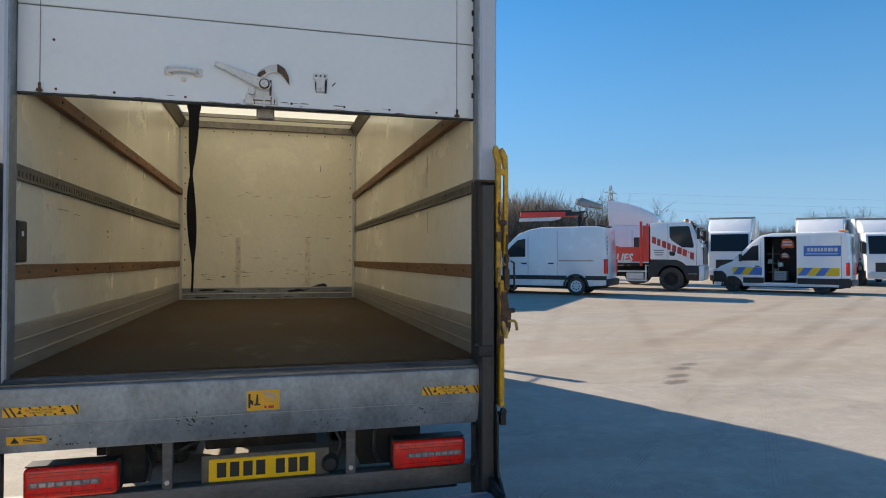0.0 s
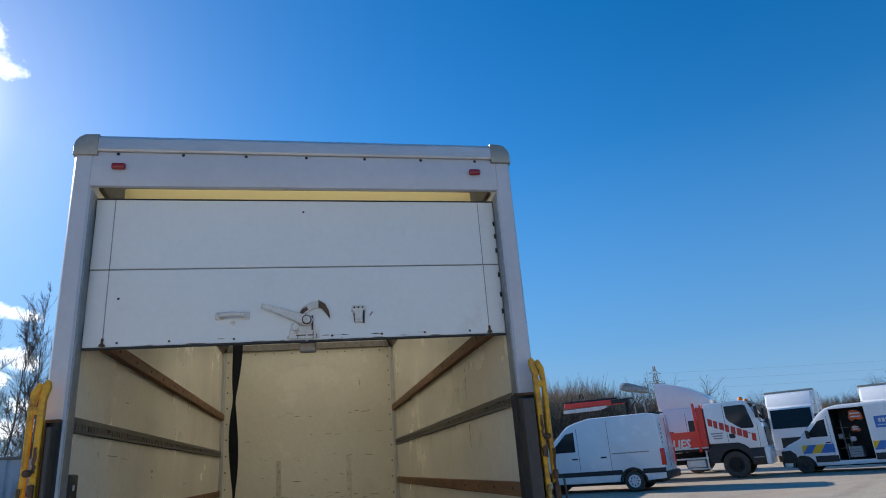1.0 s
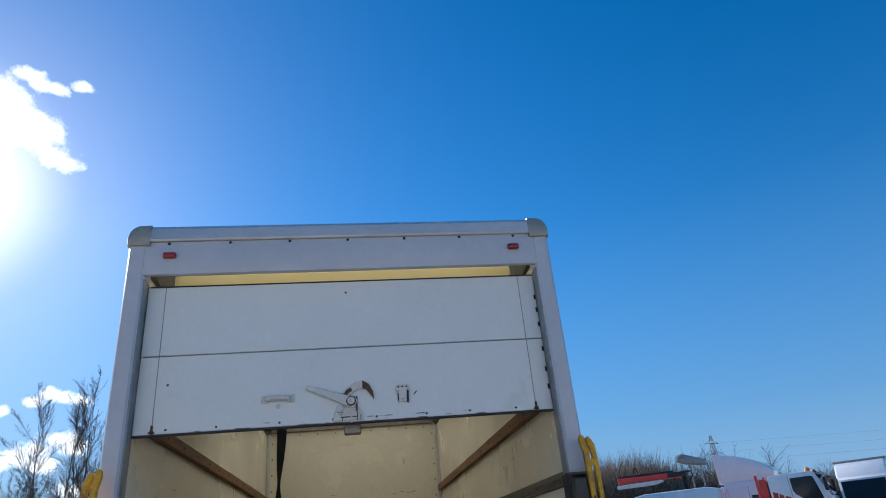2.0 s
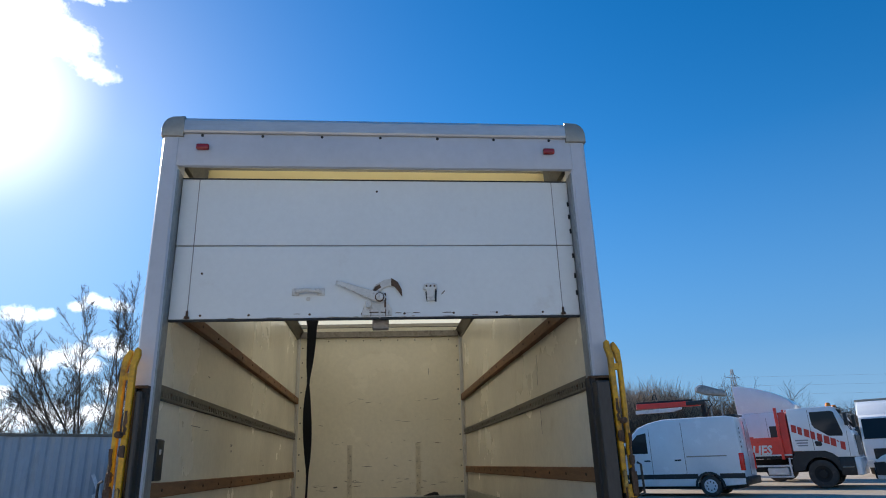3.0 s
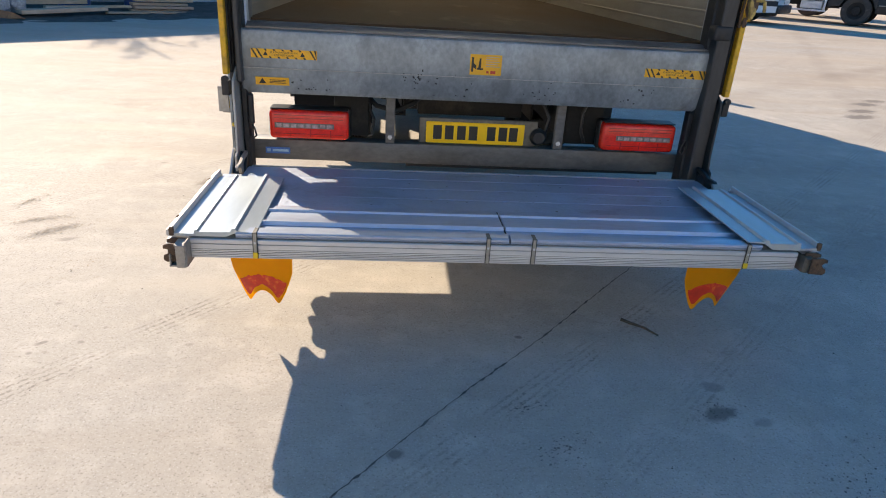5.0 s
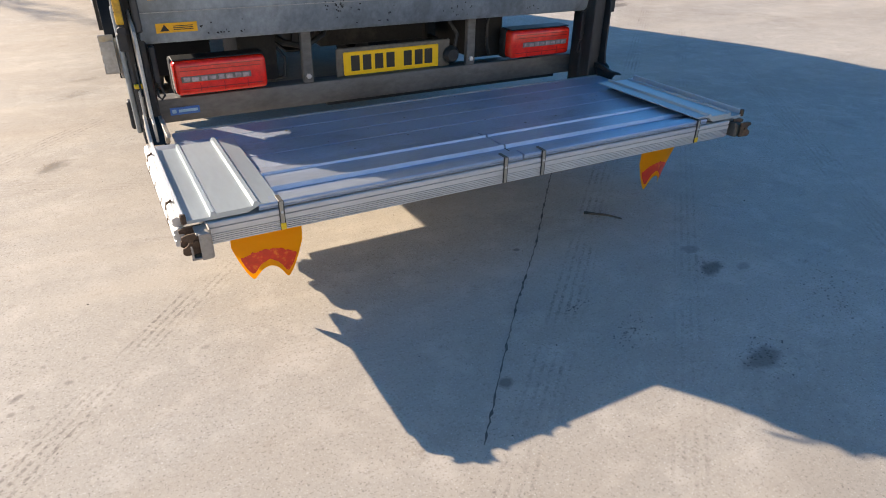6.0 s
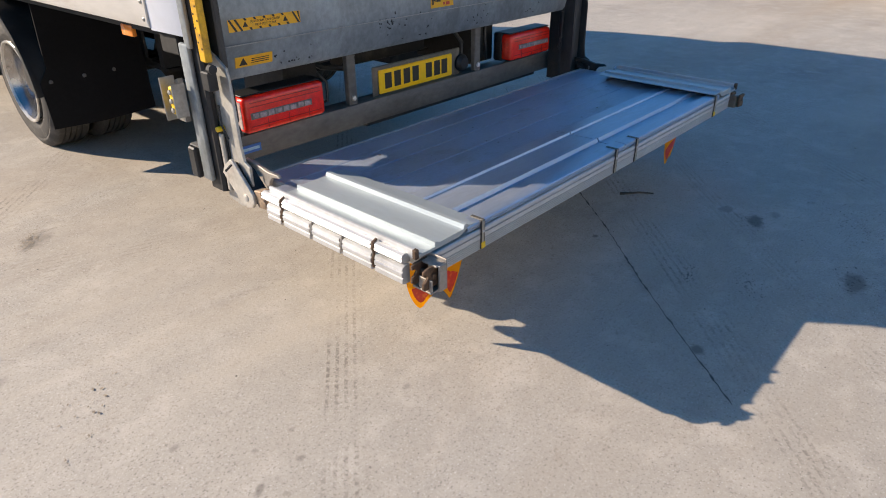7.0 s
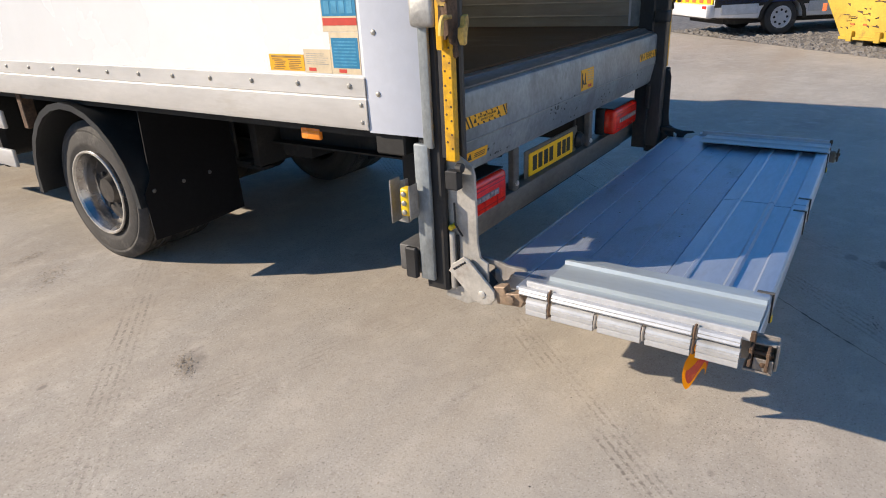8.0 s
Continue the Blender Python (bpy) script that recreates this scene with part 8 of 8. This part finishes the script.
soil = B()
rows = []
for i in range(70):
    s = run * i / 69
    row = []
    for j in range(14):
        o = 2.55 * j / 13 + (0.30 * noise.noise((s * 0.5, 0, 2)) + 0.06 * noise.noise((s * 3, 0, 2)) if j == 13 else 0)
        p = on_wall(s, o)
        h = (0.13 * (1 - j / 13) + 0.05 * noise.noise((p.x * 1.7, p.y * 1.7, 0)) + 0.025 * noise.noise((p.x * 6, p.y * 6, 5))) if j < 13 else -0.01
        row.append(soil.verts.new((p.x, p.y, gz(p.x, p.y) + max(-0.02, h))))
    rows.append(row)
for a, b in zip(rows, rows[1:]):
    for j in range(13):
        soil.faces.new((a[j], b[j], b[j + 1], a[j + 1]))
slab("soil_bank", "dark uneven soil along the foot of the wall", "soil", soil, M["soil"], "structure", smooth=60)


def oil_drum(label, m, open_top=False):
    d = thing("oil_drum", label, "drum", "blue drums", at=m)
    r, h = 0.295, 0.88
    prof = [(0, r - 0.02), (0.01, r), (0.27, r), (0.285, r + 0.014), (0.30, r), (0.57, r), (0.585, r + 0.014), (0.60, r), (h - 0.015, r), (h, r + 0.008), (h + 0.008, r), (h - 0.02, r - 0.025)]
    if open_top:
        prof += [(0.04, r - 0.025)]
    VP("drum_shell", lathe(B(), prof, (0, 0, 0), "z", 28), "drum", d)
    if not open_top:
        VP("bung", lathe(B(), [(h - 0.02, 0.035), (h, 0.035), (h + 0.004, 0.02)], (0.16, 0.05, 0), "z", 10), "rusty", d)
    VP("drum_rim", lathe(B(), [(h - 0.012, r + 0.002), (h - 0.004, r + 0.011), (h + 0.004, r + 0.011), (h + 0.010, r + 0.002)], (0, 0, 0), "z", 28, caps=(False, False)), "drum", d)
    return d


p = on_wall(10.96, 0.85, 0.25)
oil_drum("dull blue steel drum standing on soil by the wall", Matrix.Translation(p) @ Matrix.Rotation(radians(3), 4, "Y"))
p = on_wall(12.33, 0.72, 0.18)
oil_drum("open blue drum crammed with timber and white offcuts", Matrix.Translation(p), True)


def plank(label, a, b, w=0.2, h=0.045, mat="plank"):
    """A board from a to b, each at the middle of its underside."""
    a, b = Vector(a), Vector(b)
    d = b - a
    bm = box(B(), 0, d.length, -w / 2, w / 2, 0, h, 0.006)
    ob = slab("plank", label, "plank", bm, M[mat], group="loose timber")
    ob.matrix_basis = Matrix.Translation(a) @ d.to_track_quat("X", "Z").to_matrix().to_4x4()
    return ob


plank("pale weathered plank lying flat on the soil", on_wall(9.66, 1.75, 0.20), on_wall(11.20, 1.70, 0.25), 0.28, 0.075)
plank("brown plank lying on the soil near the wall", on_wall(9.90, 1.28, 0.33), on_wall(11.06, 1.20, 0.335), 0.10, 0.085)
plank("dark plank lying on the soil behind others", on_wall(10.2, 1.45, 0.27), on_wall(11.9, 1.25, 0.26), 0.12, 0.05)
plank("long pale beam resting across stacked timber", on_wall(10.90, 1.52, 0.645), on_wall(13.0, 1.45, 0.47), 0.10, 0.085)
for s0, s1, o, z in ((11.86, 13.1, 1.30, 0.19), (11.92, 13.2, 1.36, 0.255), (11.90, 13.1, 1.30, 0.32), (11.95, 13.2, 1.36, 0.40), (11.9, 13.1, 1.32, 0.465)):
    plank("weathered plank in a low stack by the wall", on_wall(s0, o, z), on_wall(s1, o + 0.04, z - 0.02), 0.17, 0.055)
plank("thin plank half buried in soil", on_wall(11.2, 1.75, 0.19), on_wall(12.9, 1.62, 0.17), 0.15, 0.04)

# offcuts that stand in the open drum
for k, (s0, z0, s1, z1, w, mt, o) in enumerate(((12.47, 0.70, 12.10, 1.70, 0.07, "bag", 0.62), (12.20, 0.95, 12.62, 2.10, 0.06, "plank", 0.66), (12.32, 0.80, 12.72, 2.16, 0.07, "plank", 0.60), (12.40, 0.80, 12.82, 2.0, 0.05, "bag", 0.72),
                                                (12.42, 0.60, 12.43, 1.46, 0.085, "bag", 0.85), (12.50, 0.7, 12.95, 2.2, 0.06, "plank", 0.70), (12.28, 0.8, 12.45, 2.05, 0.05, "plank", 0.55))):
    a, b = on_wall(s0, o + 0.05, z0), on_wall(s1, o - 0.15, z1)
    d = b - a
    ob = slab("offcut", "white plastic trim offcut standing in the drum" if mt == "bag" else "grey timber offcut standing in the drum", "offcut", box(B(), -w / 2, w / 2, -0.012, 0.012, 0, d.length, 0.003), M[mt], group="offcuts in the drum")
    z_ax = d.normalized()
    x_ax = (wd - z_ax * wd.dot(z_ax)).normalized()
    ob.matrix_basis = Matrix.Translation(a) @ Matrix((x_ax, z_ax.cross(x_ax), z_ax)).transposed().to_4x4()
ws = B()
extrude(ws, [(-0.04, 0.0), (0.03, 0.02), (-0.16, 0.30), (-0.20, 0.38), (-0.26, 0.36), (-0.24, 0.28)], "y", -0.008, 0.008, 0.002)
wso = slab("broken_panel", "broken white plastic panel leaning in the drum", "panel", ws, M["bag"])
wso.matrix_basis = Matrix.Translation(on_wall(12.20, 1.02, 0.72)) @ Matrix.Rotation(math.atan2(wd.y, wd.x), 4, "Z") @ Matrix.Rotation(radians(8), 4, "X") @ Matrix.Diagonal((1.25, 1, 1.6, 1))

# bulging sacks and a reddish board
for s0, o, wdt, dep, hgt, lb, sd in ((9.42, 1.50, 0.36, 0.30, 0.40, "bulging grey plastic sack on the soil", 1), (9.74, 1.45, 0.30, 0.28, 0.42, "crumpled pale plastic sack on the soil", 2), (9.05, 1.35, 0.40, 0.34, 0.50, "heaped white plastic sack on the soil", 3), (9.40, 1.30, 0.30, 0.2, 0.58, "knotted white plastic bag behind sacks", 4)):
    q = on_wall(s0, o, 0.20 + hgt * 0.44)
    sb = bmesh.new()
    bmesh.ops.create_icosphere(sb, subdivisions=4, radius=0.5)
    for v in sb.verts:
        v.co *= 1 + 0.30 * noise.noise(v.co * 3.2 + Vector((sd * 7.1, 0, 0))) + 0.10 * noise.noise(v.co * 11 + Vector((sd * 3.3, 0, 0)))
        v.co = Vector((max(-0.37, min(0.37, v.co.x)) * wdt * 1.2, max(-0.38, min(0.38, v.co.y)) * dep * 1.2, max(-0.40, min(0.36, v.co.z)) * hgt * 1.1))
    ob = slab("plastic_sack", lb, "sack", sb, M["sack"], group="plastic sacks", smooth=50)
    ob.matrix_basis = Matrix.Translation(q) @ Matrix.Rotation(math.atan2(wd.y, wd.x), 4, "Z")
rb = B()
extrude(rb, [(-0.75, 0.0), (0.46, 0.0), (0.30, 0.11), (-0.05, 0.20), (-0.75, 0.24)], "y", -0.02, 0.02, 0.004)
rbo = slab("pallet_board", "reddish timber board leaning on the soil", "board", rb, M["wood"], group="loose timber")
rbo.matrix_basis = Matrix.Translation(on_wall(9.20, 2.0, 0.14)) @ Matrix.Rotation(math.atan2(wd.y, wd.x), 4, "Z") @ Matrix.Rotation(radians(-25), 4, "X")


# ---- bare trees ----
def bare_tree(seed, height, stems, spread, depth=6, lean=0.0):
    """Trunks, limbs and fine twigs as tapered tubes."""
    rnd = random.Random(seed)
    lots = (([], []), ([], []))

    def seg_tube(a, b, ra, rb, n, level):
        verts, faces = lots[0 if level < 2 else 1]
        d = (b - a).normalized()
        u = d.orthogonal().normalized()
        w = d.cross(u)
        k = len(verts)
        for p, r in ((a, ra), (b, rb)):
            for i in range(n):
                t = 2 * math.pi * i / n
                verts.append(tuple(p + (u * math.cos(t) + w * math.sin(t)) * r))
        faces.extend((k + i, k + (i + 1) % n, k + n + (i + 1) % n, k + n + i) for i in range(n))

    def grow(p, d, length, r, level):
        pieces = 3 if level < 3 else 2
        q, ra = p, r
        for i in range(pieces):
            d = (d + Vector((rnd.gauss(0, 0.10), rnd.gauss(0, 0.10), rnd.gauss(0.03, 0.06)))).normalized()
            nq = q + d * length / pieces
            rb = max(0.0035, ra * (0.86 if level < depth else 0.7))
            seg_tube(q, nq, ra, rb, 6 if level < 2 else 4 if level < 4 else 3, level)
            q, ra = nq, rb
            if level < depth and (i > 0 or level > 0):
                for _ in range(1 if level < 2 else rnd.choice((1, 1, 2))):
                    side = Vector((rnd.gauss(0, 1), rnd.gauss(0, 1), rnd.gauss(0.1, 0.5))).normalized()
                    nd = (d * 0.75 + side * rnd.uniform(0.45, 0.8)).normalized()
                    grow(q, nd, length * rnd.uniform(0.55, 0.8), ra * rnd.uniform(0.5, 0.7), level + 1)
        if level < depth:
            grow(q, (d + Vector((rnd.gauss(0, 0.2), rnd.gauss(0, 0.2), 0.1))).normalized(), length * 0.72, ra * 0.85, level + 1)

    for s in range(stems):
        a = 2 * math.pi * s / stems + rnd.uniform(0, 1)
        base = Vector((0.05 * math.cos(a), 0.05 * math.sin(a), 0)) if stems > 1 else Vector((0, 0, 0))
        d = Vector((math.cos(a) * spread + lean, math.sin(a) * spread, 1)).normalized()
        grow(base, d, height * 0.32, height * 0.0125 / math.sqrt(stems) * 1.5, 0)
    made = []
    for nm, (verts, faces) in zip(("trunk", "crown"), lots):
        me = bpy.data.meshes.new(nm)
        me.from_pydata(verts, [], faces)
        made.append(me)
    return made


def fan_tree(seed, fork, height, leans, twig=0.0050, thick=0.046, dense=1.0):
    """Stems that rise together from one stool, fan out above the fork and break up into fine upswept twigs."""
    rnd = random.Random(seed)
    lots = (([], []), ([], []))

    def limb(pts, r0, r1, level):
        verts, faces = lots[0 if level == 0 else 1]
        n, pieces = (6, 4, 3, 3, 3)[level], len(pts) - 1
        u = (pts[1] - pts[0]).orthogonal().normalized()
        base = len(verts)
        for i, c in enumerate(pts):
            t = (pts[min(i + 1, pieces)] - pts[max(i - 1, 0)]).normalized()
            u = (u - t * u.dot(t)).normalized()
            w, rr = t.cross(u), r0 + (r1 - r0) * i / pieces
            for k in range(n):
                a = 2 * math.pi * k / n
                verts.append(tuple(c + (u * math.cos(a) + w * math.sin(a)) * rr))
        for i in range(pieces):
            for k in range(n):
                faces.append((base + i * n + k, base + i * n + (k + 1) % n, base + (i + 1) * n + (k + 1) % n, base + (i + 1) * n + k))

    def course(p, d, length, pieces, bend, lift):
        pts, q = [p], p
        for _ in range(pieces):
            d = (d + Vector((rnd.gauss(0, bend), rnd.gauss(0, bend), rnd.gauss(lift, bend)))).normalized()
            q = q + d * length / pieces
            pts.append(q)
        return pts

    def side_way(d, spread):
        s = Vector((rnd.gauss(0, 1), rnd.gauss(0, 1), rnd.gauss(0.1, 0.5)))
        s = (s - d * s.dot(d)).normalized()
        return (d * math.cos(spread) + s * math.sin(spread)).normalized()

    def branch(pts, length, level, start, r):
        """Side shoots along a limb: long low down, short near its tip, and a fork at the very end."""
        count = len(pts) - 1
        for i in range(start, count + 1):
            d = (pts[i] - pts[i - 1]).normalized()
            share = (i - start) / max(1, count - start)
            many = (2 if rnd.random() < (0.6, 0.5, 0.28)[level - 1] * dense else 1) + (1 if i == count else 0)
            for _ in range(many):
                ln = length * rnd.uniform(0.55, 1.15) * (1.0 - 0.50 * share)
                at = pts[i - 1].lerp(pts[i], rnd.random()) if i < count else pts[i]
                kid = course(at, side_way(d, rnd.uniform(0.25, 0.75) if i < count else rnd.uniform(0.1, 0.45)), ln, (0, 6, 5, 3)[level], 0.09, 0.045)
                rk = max(twig * 0.75, r * (0.42 - 0.15 * share))
                limb(kid, rk, twig * 0.55, level)
                if level < 3:
                    branch(kid, ln * (0.58 if level == 1 else 0.62), level + 1, 2 if level == 1 else 1, rk)

    limb([Vector((0, 0, -0.25)), Vector((0, 0, 0.0)), Vector((0, 0, 0.18))], 0.36, 0.20, 0)      # the stool
    for lx, ly, share in leans:
        foot = Vector((rnd.uniform(-0.2, 0.2), rnd.uniform(-0.2, 0.2), -0.1))
        top = Vector((foot.x * 1.3 + lx * 0.35, foot.y * 1.3 + ly * 0.35, fork * rnd.uniform(0.85, 1.05)))
        r0 = thick * rnd.uniform(0.75, 1.1)
        stem = [foot.lerp(top, k / 3) for k in range(3)] + course(top, Vector((lx, ly, 1)).normalized(), (height - fork) * share, 9, 0.045, 0.035)
        limb(stem, r0, twig, 0)
        branch(stem, (height - fork) * share * 0.46, 1, 4, r0 * 0.62)
    made = []
    for nm, (verts, faces) in zip(("trunk", "crown"), lots):
        me = bpy.data.meshes.new(nm)
        me.from_pydata(verts, [], faces)
        made.append(me)
    return made


def plant_tree(meshes, label, m, mat="bark"):
    root = thing("bare_tree", label, "tree", "bare trees", at=m)
    for nm, me in zip(("trunk", "crown"), meshes):
        if not me.materials:
            me.materials.append(M[mat])
        new(nm, me).parent = root
    return root


plant_tree(fan_tree(3, 2.3, 6.7, ((-0.90, -0.37, 0.64), (-0.74, -0.32, 0.74), (-0.50, -0.05, 0.76), (-0.34, -0.30, 0.82), (-0.16, 0.15, 0.84), (0.0, -0.20, 0.86), (0.18, 0.25, 0.86))), "tall bare multi-stemmed tree behind the boundary wall", pose(-8.70, 20.25, 0.2))
plant_tree(fan_tree(5, 2.0, 7.3, ((-0.24, -0.1, 0.72), (-0.10, 0.2, 0.80), (0.03, -0.1, 0.86), (0.16, 0.15, 0.88), (0.34, 0.1, 0.8))), "leafless spreading tree behind the boundary wall", pose(-7.70, 21.0, 0.2))
for x, y, h, sd in ((-12.9, 20.9, 3.9, 8), (-12.0, 21.3, 3.6, 13), (-11.1, 21.5, 3.7, 9), (-10.2, 21.2, 3.9, 10), (-9.3, 22.2, 4.2, 11), (-7.2, 22.4, 4.0, 12), (-6.2, 23.4, 4.2, 14)):
    plant_tree(fan_tree(sd, 1.2, h, ((-0.9, -0.3, 0.95), (-0.5, 0.3, 1.0), (-0.15, -0.3, 1.0), (0.2, 0.2, 1.0), (0.6, -0.2, 1.0), (1.0, 0.3, 0.9)), 0.0045, 0.024, 0.4), "low bare bush behind the boundary wall", pose(x, y, 0.2))
far_mesh = [bare_tree(20 + i, 6.0, 3, 0.5, 4) for i in range(3)]
rt = random.Random(6)
for i, (x, y, s) in enumerate(((-16.0, 29, 0.62), (-18.5, 30, 0.66), (-21, 31, 0.6), (-13.8, 30, 0.5))):
    plant_tree(far_mesh[i % 3], "low bare tree beyond the boundary wall", Matrix.Translation((x, y, 0)) @ Matrix.Rotation(i * 1.9, 4, "Z") @ Matrix.Diagonal((s, s, s, 1)))
# hedge line beyond the parked vehicles
for i in range(46):
    t = i / 45
    x, y = 12 + 62 * t + rt.uniform(-1.5, 1.5), 62 - 14 * t + rt.uniform(-3, 3)
    s = rt.uniform(1.05, 1.4) * (1.14 if t < 0.38 else 0.80) * (1.35 if i in (20, 31, 32, 40) else 1)
    plant_tree(far_mesh[i % 3], "bare brown hedgerow tree beyond the yard", Matrix.Translation((x, y, gz(x, y) - 0.3)) @ Matrix.Rotation(rt.uniform(0, 6), 4, "Z") @ Matrix.Diagonal((s * 1.1, s * 1.1, s, 1)), "twigs")

for i, (x, y, h) in enumerate(((63.2, 60, 9.6), (67.5, 61, 9.9), (60.5, 62, 8.0), (71, 60, 8.6), (47.3, 61, 8.0), (45.2, 62, 6.9), (56.4, 61, 7.0), (43.6, 60, 7.2), (28.3, 62, 7.6), (24.5, 63, 7.4))):
    k = h / 6.6
    plant_tree(far_mesh[i % 3], "bare round-crowned tree beyond the yard", Matrix.Translation((x, y, gz(x, y) - 0.3)) @ Matrix.Rotation(i * 1.7, 4, "Z") @ Matrix.Diagonal((k, k, k, 1)), "twigs")


def thicket(count, seed):
    rnd = random.Random(seed)
    verts, faces = [], []
    for _ in range(count):
        t = rnd.random()
        x, y = 8 + 75 * t + rnd.uniform(-2, 2), 68 - 14 * t + rnd.uniform(-3, 4)
        tall = 0.86 + 0.62 * min(1.0, max(0.0, (0.40 - t) / 0.10)) + 0.30 * noise.noise((t * 14, 0, 0))
        z, h = gz(x, y) + rnd.uniform(-0.3, 3.0) * tall, rnd.uniform(1.0, 2.9) * tall
        a, w = rnd.uniform(-0.9, 0.9), rnd.uniform(0.02, 0.055)
        k = len(verts)
        verts += [(x - w, y, z), (x + w, y, z), (x + a * h * 0.6, y + rnd.uniform(-0.5, 0.5), z + h)]
        faces.append((k, k + 1, k + 2))
    me = bpy.data.meshes.new("thicket")
    me.from_pydata(verts, [], faces)
    me.materials.append(M["twigs"])
    return me


tagged(new("thicket", thicket(120000, 2)), "dense brown leafless thicket beyond the yard", "hedge", kind="stuff")

# pylon and wires
py = thing("pylon", "distant grey steel lattice electricity pylon", "pylon", at=pose(121.6, 212.7, 0.5, 0, 0, 20))
lat = B()
H = 28.7
for s in range(4):
    a, b = (-1, 1)[s % 2], (-1, 1)[s // 2]
    tube(lat, [(a * 2.6, b * 2.6, 0), (a * 1.0, b * 1.0, H * 0.6), (a * 0.25, b * 0.25, H)], 0.16, 4, 0.10)
for i in range(12):
    z0, z1 = H * i / 12, H * (i + 1) / 12
    r0 = 2.6 - 1.6 * min(1, z0 / (H * 0.6)) - 0.75 * max(0, z0 / H - 0.6) / 0.4
    r1 = 2.6 - 1.6 * min(1, z1 / (H * 0.6)) - 0.75 * max(0, z1 / H - 0.6) / 0.4
    for a in (-1, 1):
        for q in (0, 1):
            p0 = (r0, a * r0, z0) if q else (a * r0, r0, z0)
            p1 = (-r1, a * r1, z1) if q else (a * r1, -r1, z1)
            tube(lat, [p0, p1], 0.07, 3)
VP("tower", lat, "steel_far", py)
for z, w in ((H * 0.66, 5.0), (H * 0.78, 4.2), (H * 0.90, 3.2)):
    ar = B()
    tube(ar, [(-w, 0, z), (w, 0, z)], 0.12, 4)
    tube(ar, [(-w, 0, z), (0, 0, z + 1.4), (w, 0, z)], 0.08, 3)
    VP("cross_arm", ar, "steel_far", py)
for z in (20.5, 23.5, 26.5):
    wr = B()
    pts = []
    for i in range(15):
        t = i / 14
        pts.append((121.6 + 330 * t, 212.7 - 60 * t, z + 24 * (t * t - t) * 0.35))
    tube(wr, pts, 0.022, 3)
    slab("power_line", "thin overhead power line across the sky", "cable", wr, M["steel_far"], group="power lines")

# unseen plain pale wall, added behind the camera to close the open end
closing = B()
box(closing, -20, 20, -12.4, -12.0, -0.1, 6.5, 0.02)
box(closing, -20.05, 20.05, -12.45, -11.95, 6.5, 6.62, 0.02)
slab("wall_south", "unseen plain pale wall added to close the yard", "wall", closing, M["render_wall"], "structure")
